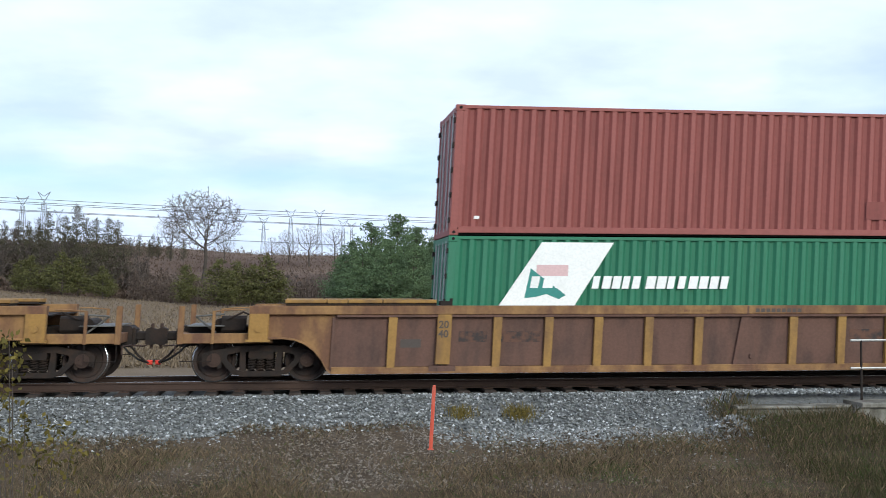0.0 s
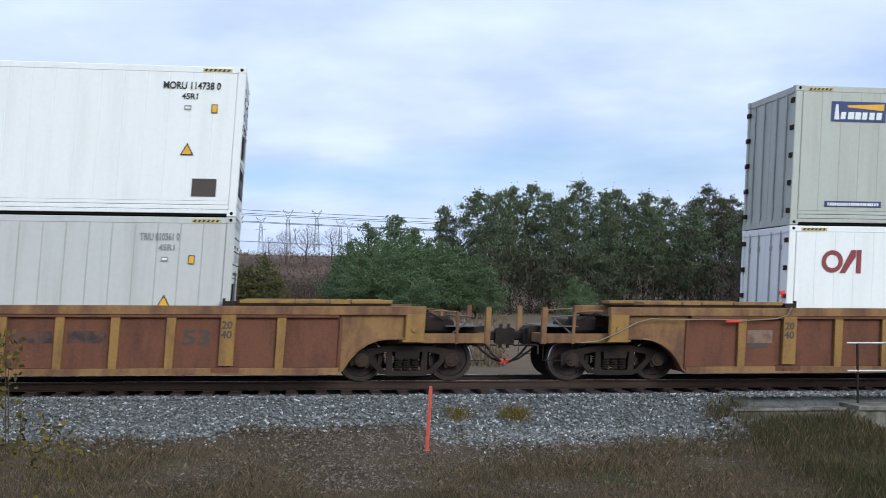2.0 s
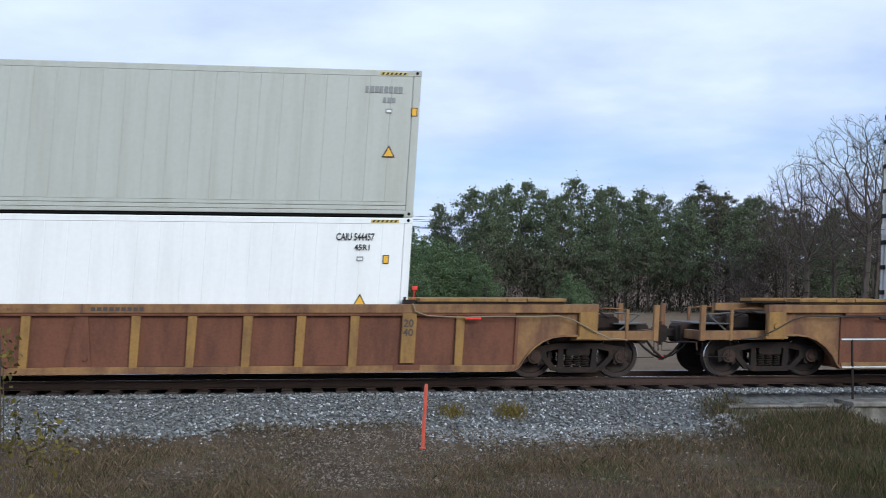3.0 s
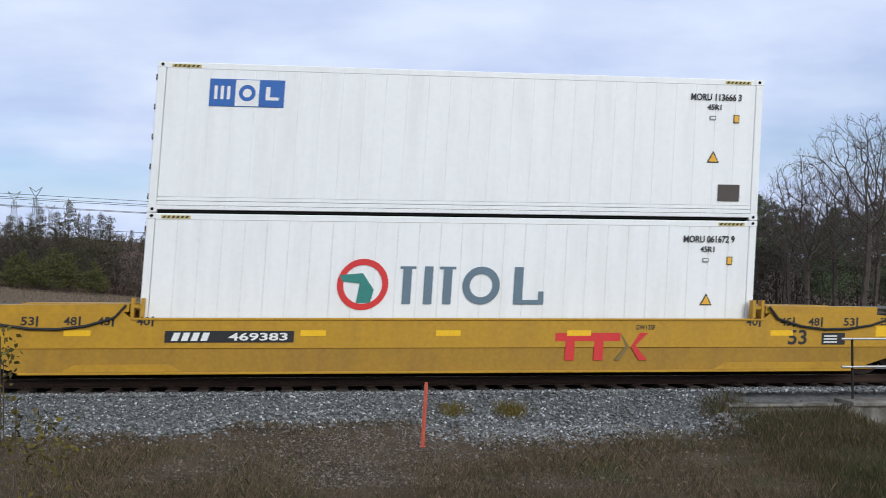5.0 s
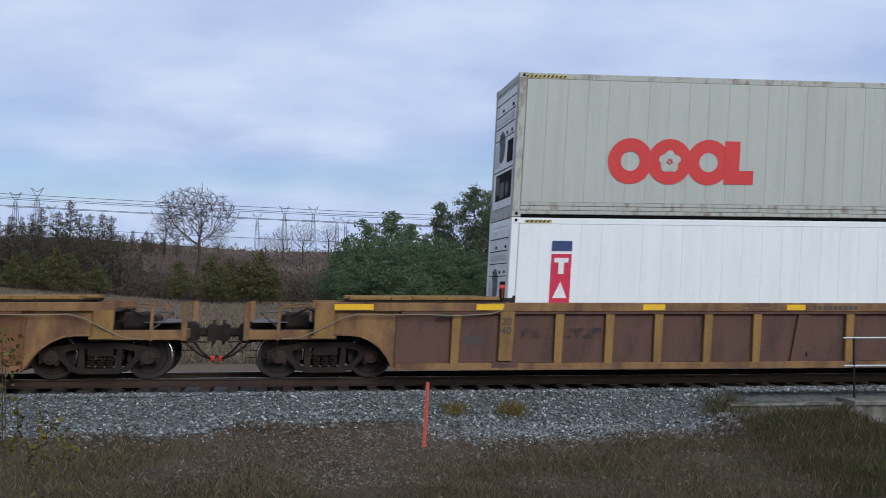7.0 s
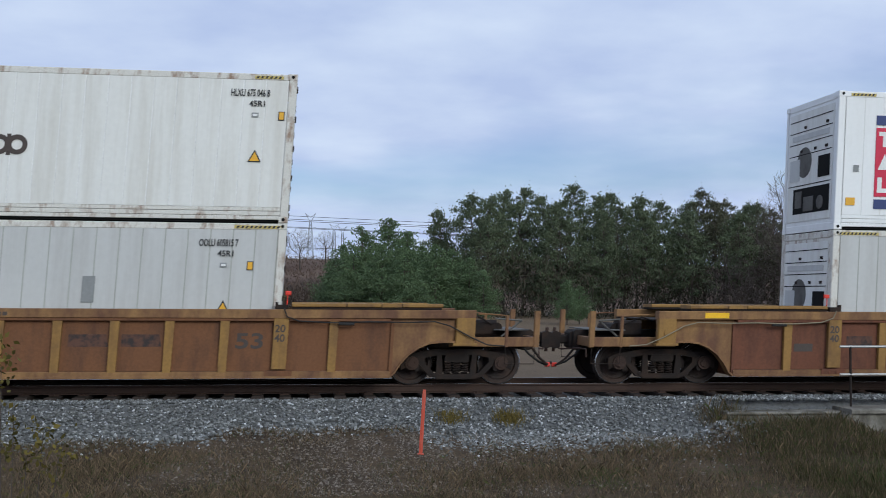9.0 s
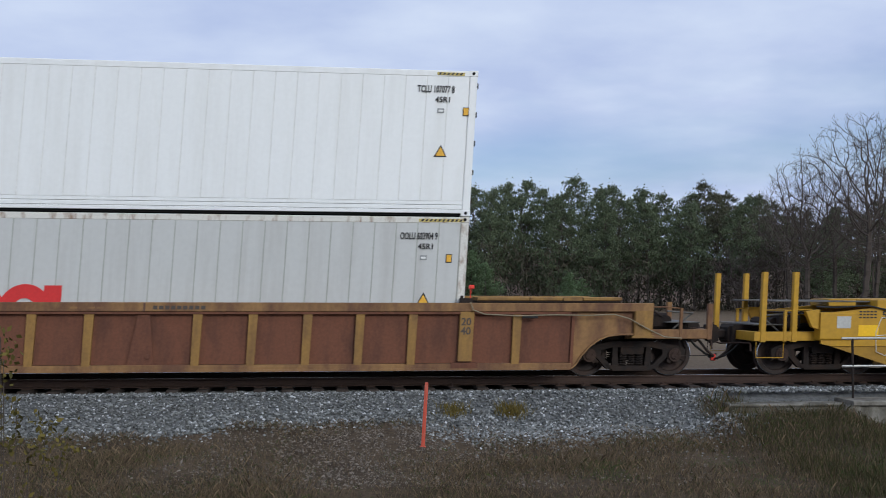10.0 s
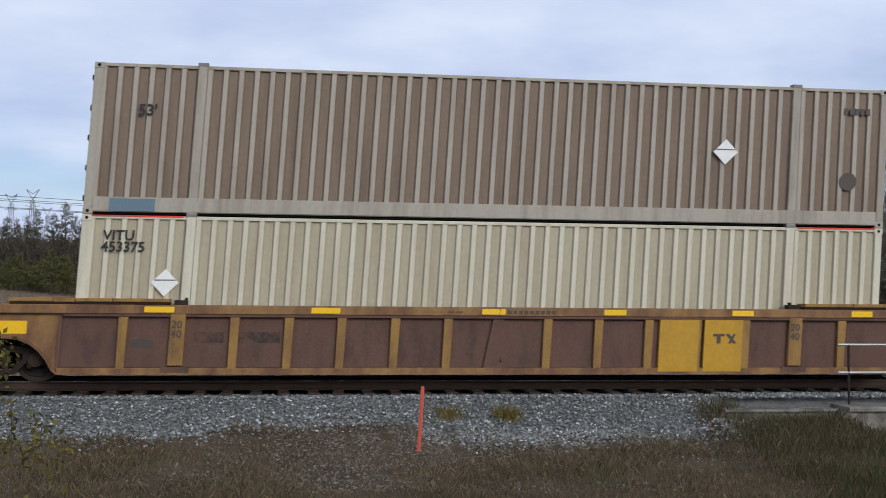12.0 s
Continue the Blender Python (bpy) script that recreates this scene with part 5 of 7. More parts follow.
def dress_yellow(car, i):
    if i == 5:
        emblem_bars(car, 1.93, 3.81, 0.36, 0.90, REDINK, OLIVE)
        number_plate_panel(car, -5.56, -3.16, 0.72, 0.94, "469383")
        part("class_mark", sized("GW13SF", 0.40, 0.10, BLACK), BLACK, car, "small black class mark", (3.55, -1.523, 0.96))
        for k in (-1, 1):
            pts = [(6.3, 1.42), (6.5, 1.18), (7.0, 1.03), (7.5, 0.97), (8.0, 0.98), (8.5, 1.05), (8.9, 1.18), (9.3, 1.28), (9.9, 1.32)]
            part("end_of_car_cable", Shape().path([(k * x, -1.56, z) for x, z in pts], 0.028, 6), HOSE, car, "thick black slung cable")
    else:
        emblem_bars(car, -0.74, 1.0, 0.33, 0.88, REDINK, OLIVE)
        number_plate_panel(car, -6.42, -4.40, 0.72, 0.93, "652004")
        part("class_mark", sized("GWF13S", 0.36, 0.09, BLACK), BLACK, car, "small black class mark", (-3.25, -1.523, 1.20))
        spray, ghost = ink("black_spray", (0.03, 0.03, 0.03)), ink("white_spray", (0.62, 0.62, 0.58))
        strokes = {"T": (((0, 1), (1, 0.95)), ((0.45, 0.97), (0.55, 0))), "O": (((0.5, 1), (0.1, 0.7), (0.1, 0.2), (0.5, 0), (0.9, 0.25), (0.85, 0.8), (0.5, 1)),),
                   "N": (((0, 0), (0.12, 1), (0.85, 0.05), (0.95, 1)),), "a": (((0.9, 0.8), (0.5, 1.05), (0.25, 0.75), (0.8, 0.5), (0.15, 0.25), (0.4, 0), (0.85, 0.3), (1.0, 0.05)),),
                   "S": (((0.9, 0.95), (0.3, 0.95), (0.15, 0.65), (0.75, 0.4), (0.7, 0.05), (0.1, 0.0)),), "K": (((0.15, 1), (0.1, 0)), ((0.9, 0.95), (0.15, 0.5), (1.0, 0.0))),
                   "E": (((0.95, 0.95), (0.3, 1.0), (0.05, 0.6), (0.1, 0.1), (0.5, 0), (1.0, 0.1)), ((0.08, 0.52), (0.8, 0.55))),
                   "M": (((0, 0), (0.2, 1), (0.5, 0.4), (0.8, 1), (1, 0)),), "R": (((0.1, 0), (0.15, 1), (0.8, 0.85), (0.75, 0.55), (0.15, 0.5), (1.0, 0)),), "5": (((0.9, 1), (0.3, 1), (0.2, 0.6), (0.8, 0.5), (0.7, 0.1), (0.1, 0)),)}

        def tag_line(word, x, z, wide, tall, r, material, label):
            for q, ch in enumerate(word):
                for line in strokes[ch]:
                    scrawl(car, [(x + wide * (q * 1.3 + a), z + tall * b + 0.02 * math.sin(q * 2.2)) for a, b in line], r, material, label)

        tag_line("TONa", -3.93, 0.24, 0.28, 0.30, 0.015, spray, "black spray-paint letter stroke")
        tag_line("NSK", -2.20, 0.24, 0.24, 0.27, 0.015, spray, "black spray-paint letter stroke")
        tag_line("5", -5.20, 0.98, 0.30, 0.20, 0.016, spray, "black spray-paint letter stroke")
        tag_line("ETMR", -8.70, 0.42, 0.46, 0.78, 0.009, ghost, "thin white spray-paint letter stroke")
        # rounded white throw-up with a black rim, two letters that lean together
        for pts in ([(-1.20, 0.80), (-1.16, 1.08), (-1.00, 1.20), (-0.80, 1.16), (-0.72, 1.02), (-0.60, 0.96), (-0.58, 0.72), (-0.76, 0.60), (-1.02, 0.62)],
                    [(-0.58, 1.02), (-0.46, 1.22), (-0.22, 1.26), (-0.04, 1.06), (0.06, 0.84), (0.02, 0.64), (-0.16, 0.58), (-0.28, 0.66), (-0.40, 0.58), (-0.56, 0.64)]):
            part("spray_blot", Shape().prism(pts, -1.532, -1.51), WHITE, car, "white sprayed bubble letter")
            scrawl(car, pts + pts[:1], 0.022, spray, "black rim of a bubble letter")
        for cx, cz, rx, rz in ((-0.95, 0.98, 0.09, 0.06), (-0.90, 0.76, 0.10, 0.05), (-0.26, 1.00, 0.05, 0.11)):
            scrawl(car, [(cx + rx * math.cos(radians(a)), cz + rz * math.sin(radians(a))) for a in range(0, 361, 40)], 0.014, spray, "black inner line", -1.536)
        # four tall outlined letters beside it
        for pts in ([(1.10, 1.10), (1.34, 1.24), (1.72, 1.20), (1.80, 0.98), (1.62, 0.80), (1.86, 0.66), (1.84, 0.36), (1.52, 0.26), (1.34, 0.40), (1.36, 0.90), (1.22, 1.06), (1.10, 1.10)],
                    [(1.92, 1.16), (2.10, 1.18), (2.16, 0.44), (2.34, 0.30), (1.98, 0.24), (1.88, 0.48), (1.92, 1.16)],
                    [(2.26, 1.18), (2.70, 1.22), (2.72, 1.04), (2.46, 0.98), (2.44, 0.80), (2.68, 0.78), (2.40, 0.62), (2.44, 0.44), (2.72, 0.36), (2.40, 0.24)],
                    [(2.84, 0.34), (2.80, 1.02), (2.96, 1.22), (3.20, 0.74), (3.24, 1.20), (3.44, 1.16), (3.40, 0.46), (3.22, 0.28), (3.04, 0.62), (2.98, 0.30), (2.84, 0.34)],
                    [(3.46, 1.20), (3.60, 0.98), (3.70, 1.16), (3.82, 0.98), (3.84, 1.20), (4.04, 1.22)], [(3.40, 0.94), (3.62, 0.82), (3.80, 0.90)]):
            scrawl(car, pts, 0.017, spray, "large black spray-paint outline")
        scrawl(car, [(1.52, 1.04), (1.60, 1.06), (1.58, 0.96), (1.52, 1.04)], 0.014, spray, "black inner line")
        scrawl(car, [(1.58, 0.60), (1.68, 0.56), (1.60, 0.46), (1.58, 0.60)], 0.014, spray, "black inner line")
        for cx in (4.50, 4.93, 5.35):
            part("heart_sticker", Shape().prism([(cx, 0.84), (cx + 0.16, 1.0), (cx + 0.13, 1.12), (cx, 1.07), (cx - 0.13, 1.12), (cx - 0.16, 1.0)], -1.528, -1.51), WHITE, car, "white heart-shaped sticker")
        part("capacity_mark", Shape().ring(-2.96, 0.83, 0.15, 0.165, -1.5235, -1.515, 45, 405, n=4), DULLINK, car, "thin square load mark")
        pts = [(-6.2, 1.50), (-6.8, 1.30), (-7.5, 1.24), (-8.2, 1.30), (-8.9, 1.44), (-9.6, 1.40), (-10.0, 1.42)]
        part("end_of_car_cable", Shape().path([(x, -1.56, z) for x, z in pts], 0.018, 6), HOSE, car, "thin black slung cable")


def build_cars():
    rust = build_rust_car()
    cars = []
    for i, x in enumerate(CENTRES):
        if i in (5, 10):
            car = build_yellow_car(1.17, 1.86, 1.29, (-11.19,)) if i == 5 else build_yellow_car(1.405, 2.12, 1.42, (-11.0, -10.33))
        elif i == 1:
            car = rust
        else:
            car = copy_thing(rust, pose(x, 0, 0))
        up = 0.005 if i in (5, 10) else RIDE
        car.location = (x, 0, up)
        cars.append(car)
        MOVERS.append((car, x, up))
    for i, car in enumerate(cars):
        if i in (5, 10):
            dress_yellow(car, i)
        elif i > 0:
            faded_marks(car, i)
        if i in PANEL_TONE:
            repaint(car, PANEL_TONE[i])
    for car in cars:
        for o in car.children:
            if o.name.split(".")[0] in ("wheelset", "side_frame", "bolster"):
                o.location.z -= car.location.z
    return cars


CARS = build_cars()
FLOOR = 0.23


def letter_stack(box, word, x, z, step, material):
    for k, ch in enumerate(word):
        if ch != " ":
            part("serial_letter", lettering(ch, 0.17, material, 0.8), material, box, "white letter " + ch, (x, FACE - 0.002, z - k * step))


def load_train():
    top = FLOOR + HC + 0.012
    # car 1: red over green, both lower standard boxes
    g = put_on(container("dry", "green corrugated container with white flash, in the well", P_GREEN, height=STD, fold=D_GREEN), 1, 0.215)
    decal(g, "white_flash", flat([(-5.03, 1.20), (-4.22, 2.47), (-2.75, 2.47), (-3.50, 1.20)]), WHITE, "slanted white flash")
    decal(g, "pennant", flat([(-4.52, 1.36), (-4.42, 1.95), (-3.68, 1.42), (-3.82, 1.34), (-4.08, 1.44), (-4.3, 1.38)], FACE - 0.004), TEAL, "dark green pennant")
    decal(g, "faded_patch", rect(-4.30, -3.66, 1.80, 2.02, FACE - 0.003), ink("faded_pink", (0.62, 0.42, 0.42)), "faded pink patch")
    bars(g, -4.42, -3.66, 1.56, 0.23, 3, WHITE, 0.15, FACE - 0.007)
    bars(g, -3.16, -2.13, 1.55, 0.25, 5, WHITE, 0.15)
    bars(g, -2.05, -0.27, 1.55, 0.25, 8, WHITE, 0.15, seed=2)
    part("serial_number", sized("TMMU 448509 3", 1.02, 0.13, WHITE), WHITE, g, "white number TMMU 448509 3", (4.5, FACE - 0.001, 2.19))
    part("type_code", sized("42G1", 0.30, 0.11, WHITE), WHITE, g, "type code 42G1", (4.86, FACE - 0.001, 2.02))
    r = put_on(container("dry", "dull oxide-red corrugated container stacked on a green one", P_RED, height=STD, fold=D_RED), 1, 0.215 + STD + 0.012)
    decal(r, "small_plate", rect(-5.62, -5.52, 0.32, 0.38), WHITE)
    letter_stack(r, "CPSU 4703241", 5.02, 2.36, 0.125, WHITE)
    letter_stack(r, "42G1", 5.32, 2.36, 0.125, WHITE)
    decal(r, "small_sticker", rect(4.98, 5.10, 0.68, 0.80), WHITE)
    decal(r, "repair_patch", rect(2.6, 3.5, 0.38, 0.75, FACE + 0.006), D_RED, "darker repainted patch")
    # car 2
    b = put_on(container("reefer", "pale grey insulated container in the well", P_GREY, fold=D_SAGE), 2, FLOOR)
    for i, z in enumerate((2.30, 1.97, 1.64, 1.31)):
        decal(b, "name_bar", Shape().box(-5.28, -4.92, FACE, FACE + 0.01, z + 0.16, z + 0.22).box(-5.14, -5.06, FACE, FACE + 0.01, z, z + 0.16).box(-5.20, -5.0, FACE - 0.001, FACE + 0.01, z - 0.01, z + 0.03), MAROON, "maroon name bar")
    marks(b, "TRIU 810361 0", HC, 4.33, GREYINK); stripes(b, HC)
    u = put_on(container("reefer", "clean white insulated container with blue tiles", P_WHITE, fold=P_WHITE), 2, top)
    blue_tiles(u, HC); marks(u, "MORU 114738 0", HC, low=True); stripes(u, HC)
    # car 3
    b = put_on(container("reefer", "white insulated container with maroon mark, in the well", P_WHITE, fold=P_WHITE), 3, FLOOR)
    decal(b, "ring_mark", Shape().ring(-5.13, 2.16, 0.14, 0.23, FACE, FACE + 0.01), MAROON, "maroon ring")
    decal(b, "slant_mark", flat([(-4.96, 1.92), (-4.84, 1.92), (-4.62, 2.26), (-4.62, 1.92), (-4.70, 1.92), (-4.62, 1.92), (-4.62, 2.40), (-4.72, 2.40)][:3] + [(-4.62, 2.40), (-4.72, 2.40)]), MAROON, "maroon slanted block")
    decal(b, "bar_mark", rect(-4.60, -4.50, 1.92, 2.40), MAROON)
    marks(b, "CAIU 544457", HC, 4.62); stripes(b, HC)
    u = put_on(container("reefer", "pale sage-grey insulated container with navy sign", P_SAGE, fold=P_SAGE), 3, top)
    sg = decal(u, "name_sign", rect(-5.30, -4.10, HC - 0.74, HC - 0.32), NAVY, "navy name sign")
    part("sign_bar", flat([(-4.95, HC - 0.44), (-4.15, HC - 0.50), (-4.15, HC - 0.36), (-4.95, HC - 0.40)], FACE - 0.004), ORANGE, sg)
    bars(u, -5.10, -4.16, HC - 0.69, 0.15, 6, WHITE, 0.1, FACE - 0.004)
    decal(u, "pale_tower", flat([(-5.24, HC - 0.70), (-5.13, HC - 0.70), (-5.16, HC - 0.38), (-5.21, HC - 0.38)], FACE - 0.004), WHITE, "small white tower shape")
    strip = decal(u, "address_strip", rect(-5.36, -4.12, 0.38, 0.50), NAVY, "navy strip")
    bars(u, -5.30, -4.17, 0.405, 0.06, 22, WHITE, 0, FACE - 0.004)
    marks(u, None, HC, 5.0, GREYINK); stripes(u, HC)
    # car 4
    b = put_on(container("reefer", "pale grey insulated container in the well", P_GREY, fold=D_SAGE), 4, FLOOR, 0.12)
    marks(b, "MORU 642153 4", HC, 4.55); stripes(b, HC)
    u = put_on(container("reefer", "soiled white insulated container with big slate shapes", P_CREAM, fold=D_WHITE, frame_paint=P_EDGE), 4, top, 0.12)
    big_emblem(u, -2.55, 1.75, 1.1); marks(u, "MORU 061141 3", HC, low=True); stripes(u, HC)
    # car 5
    b = put_on(container("reefer", "white insulated container with big slate shapes, in the well", P_WHITE, fold=D_WHITE), 5, FLOOR)
    big_emblem(b, -2.46, 1.55); marks(b, "MORU 061672 9", HC); stripes(b, HC)
    u = put_on(container("reefer", "clean white insulated container with blue tiles", P_WHITE, fold=P_WHITE), 5, top)
    blue_tiles(u, HC); marks(u, "MORU 113666 3", HC, low=True); stripes(u, HC)
    # car 6
    put_on(generator_box(), 6, FLOOR)
    # car 7
    b = put_on(container("reefer", "white insulated container with red and navy banner, in the well", P_WHITE, door_left=False, fold=P_WHITE), 7, FLOOR)
    tall_banner(b, 0.47, 2.43); marks(b, "TCLU 106894 0", HC, 4.5); stripes(b, HC)
    u = put_on(container("reefer", "pale sage-grey insulated container with red rings", P_SAGE, door_left=False, fold=P_SAGE, frame_paint=S_EDGE), 7, top)
    red_rings(u, -4.19, 1.15); marks(u, "OOLU 619164 7", HC, 4.5, GREYINK); stripes(u, HC, n=10)
    # car 8
    b = put_on(container("reefer", "grey insulated container with red rings, in the well", P_GREY, door_left=False, fold=D_SAGE, frame_paint=P_EDGE), 8, FLOOR - 0.04)
    red_rings(b, -4.70, 1.16, ground=P_GREY); marks(b, "OOLU 605815 7", HC, 4.45); stripes(b, HC, n=10)
    decal(b, "grey_patch", rect(2.35, 2.58, 1.35, 1.85), GREYINK, "small grey patch")
    u = put_on(container("reefer", "soiled white insulated container with large black name bars", P_CREAM, door_left=False, fold=D_WHITE, frame_paint=P_EDGE), 8, top - 0.04)
    for x0, x1, tall, n, sd in ((-2.97, -0.92, 0.36, 5, 1), (-0.52, 1.09, 0.36, 5, 3)):
        p = (x1 - x0) / n
        rr = random.Random(sd)
        for i in range(n):
            a, up, dn = x0 + i * p, rr.choice((0.40, 0.56)), rr.choice((0.0, -0.14))
            decal(u, "name_bar", rect(a, a + 0.075, 1.20 + (dn if up < 0.5 else 0), 1.20 + up), DULLINK)
            if p > 0.3:
                decal(u, "name_bar", Shape().ring(a + 0.19, 1.40, 0.10, 0.19, FACE + 0.001, FACE + 0.01, n=18), DULLINK)
    decal(u, "name_bar", rect(-0.86, -0.66, 1.40, 1.46), DULLINK)
    decal(u, "flag_mark", flat([(-4.3, 1.2), (-3.75, 1.2), (-3.52, 1.45), (-3.75, 1.72), (-4.3, 1.72), (-4.05, 1.45)]), NAVY, "navy flag shape")
    marks(u, "HLXU 675 046 8", HC, 4.84); stripes(u, HC)
    # car 9
    b = put_on(container("reefer", "grey insulated container with red rings, in the well", P_GREY, door_left=False, fold=D_SAGE, frame_paint=P_EDGE), 9, FLOOR)
    red_rings(b, -4.35, 1.07, ground=P_GREY); marks(b, "OOLU 603904 9", HC, 4.74); stripes(b, HC, n=10)
    u = put_on(container("reefer", "white insulated container with red and navy banner", P_WHITE, door_left=False, fold=D_WHITE), 9, top)
    tall_banner(u, 0.43, 2.39); marks(u, "TCLU 107077 8", HC, 4.9); stripes(u, HC)
    decal(u, "size_sticker", rect(-5.86, -5.66, 0.50, 0.66), ORANGE, "small amber sticker"); decal(u, "grey_patch", rect(-5.72, -5.60, 1.2, 1.34), GREYINK)
    # car 10
    for k, z in ((0, FLOOR), (1, top)):
        b = put_on(container("reefer", "pale sage-grey insulated container with red rings" + ("" if k else ", in the well"), P_SAGE, door_left=False, fold=D_SAGE, frame_paint=S_EDGE), 10, z)
        red_rings(b, -4.19, 1.15 if k else 1.07); marks(b, "OOLU 607488 6" if k else "OOLU 641833 5", HC, 4.33 if k else 4.77, GREYINK); stripes(b, HC, n=10)
        if k:
            bars(b, -0.15, 0.62, 0.34, 0.06, 12, REDINK); decal(b, "white_tag", rect(-5.6, -5.42, 0.42, 0.50), WHITE); decal(b, "grey_patch", rect(0.22, 0.30, 0.50, 0.58), GREYINK)
        else:
            decal(b, "rust_run", flat([(-0.62, 1.3), (-0.42, 1.3), (-0.22, 2.6), (-0.42, 2.6)], FACE + 0.009), mat("rust_run_stain", (0.37, 0.33, 0.26), 0.7, stain=(0.26, 0.20, 0.13), amount=0.8, scale=1.5, streak=0.9), "pale brown rust run")
    # car 11
    long_rib = (0.30, 0.50)
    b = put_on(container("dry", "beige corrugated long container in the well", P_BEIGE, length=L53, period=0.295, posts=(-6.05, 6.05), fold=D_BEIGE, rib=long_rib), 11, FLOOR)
    diamond(b, -6.45, 1.62)
    part("serial_number", lettering("VITU", 0.27, BLACK), BLACK, b, "black letters VITU", (-7.66, FACE - 0.004, 2.42))
    part("serial_number", lettering("453375", 0.27, BLACK), BLACK, b, "black number 453375", (-7.68, FACE - 0.004, 2.20))
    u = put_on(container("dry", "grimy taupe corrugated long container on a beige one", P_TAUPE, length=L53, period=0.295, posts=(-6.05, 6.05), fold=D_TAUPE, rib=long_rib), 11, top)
    part("size_mark", lettering("53'", 0.30, BLACK), BLACK, u, "black size mark 53'", (-7.2, FACE - 0.004, 1.90))
    diamond(u, 4.55, 1.50)
    decal(u, "dark_plate", rect(-7.6, -6.75, 0.06, 0.30, FACE - 0.012), SLATE, "dull blue plate")
    decal(u, "plain_skirt", Shape().box(-7.9, 7.9, -1.228, -1.20, 0.06, 0.33), P_TAUPE, "plain lower rail")
    bars(u, 7.1, 7.7, 2.35, 0.13, 5, DULLINK); decal(u, "soot_spot", Shape().ring(7.25, 0.95, 0, 0.19, FACE, FACE + 0.01, n=14), DULLINK, "dark soot spot")
    decal(b, "red_edge", Shape().box(-7.9, -6.2, -1.226, -1.20, HC - 0.03, HC - 0.005).box(6.2, 7.9, -1.226, -1.20, HC - 0.03, HC - 0.005), LAMPRED, "red painted roof edge")


def diamond(box, x, z):
    d = decal(box, "placard", flat([(x - 0.26, z), (x, z - 0.26), (x + 0.26, z), (x, z + 0.26)], FACE - 0.02), WHITE, "white diamond placard holder")
    part("placard_edge", Shape().tube((x - 0.2, FACE - 0.025, z + 0.05), (x + 0.2, FACE - 0.025, z + 0.05), 0.012, 6), GREYINK, d)


def sooty_paint(name, color, stain):
    """Pale grey paint, blackened by exhaust along the top of one end and over the whole other end."""
    m = mat(name, color, 0.6, stain=stain, amount=0.6, scale=0.6, streak=0.7)
    nt = m.node_tree
    N, L = nt.nodes.new, nt.links.new
    b = nt.nodes["Principled BSDF"]
    src = b.inputs["Base Color"].links[0].from_socket
    co, sep, nz = N("ShaderNodeTexCoord"), N("ShaderNodeSeparateXYZ"), N("ShaderNodeTexNoise")
    nz.inputs["Scale"].default_value, nz.inputs["Detail"].default_value = 1.1, 6
    L(co.outputs["Object"], sep.inputs[0]); L(co.outputs["Object"], nz.inputs["Vector"])

    def rng(sock, a, b, c, d):
        n = N("ShaderNodeMapRange")
        n.interpolation_type = "SMOOTHSTEP"
        for key, v in zip(("From Min", "From Max", "To Min", "To Max"), (a, b, c, d)):
            n.inputs[key].default_value = v
        L(sock, n.inputs["Value"])
        return n.outputs[0]

    def op(kind, p, q):
        n = N("ShaderNodeMath"); n.operation = kind
        for i, v in enumerate((p, q)):
            if isinstance(v, float):
                n.inputs[i].default_value = v
            else:
                L(v, n.inputs[i])
        return n.outputs[0]

    wob = op("MULTIPLY", op("SUBTRACT", nz.outputs["Fac"], 0.5), 1.1)
    zz, xx = op("ADD", sep.outputs["Z"], wob), op("ADD", sep.outputs["X"], wob)
    a = op("MULTIPLY", rng(zz, 1.72, 2.25, 0.0, 1.0), rng(xx, -3.0, -1.2, 1.0, 0.12))
    c = op("MULTIPLY", rng(zz, 1.20, 2.05, 0.12, 1.0), rng(xx, 1.3, 3.2, 0.0, 1.0))
    e = op("MULTIPLY", rng(xx, 3.7, 5.0, 0.0, 0.96), rng(zz, 0.8, 1.8, 0.5, 1.0))
    fac = op("MULTIPLY", op("MAXIMUM", op("MAXIMUM", a, c), e), 0.97)
    mix = N("ShaderNodeMix"); mix.data_type = "RGBA"
    L(fac, mix.inputs["Factor"]); L(src, mix.inputs["A"])
    mix.inputs["B"].default_value = (0.012, 0.011, 0.011, 1)
    L(mix.outputs["Result"], b.inputs["Base Color"])
    return m


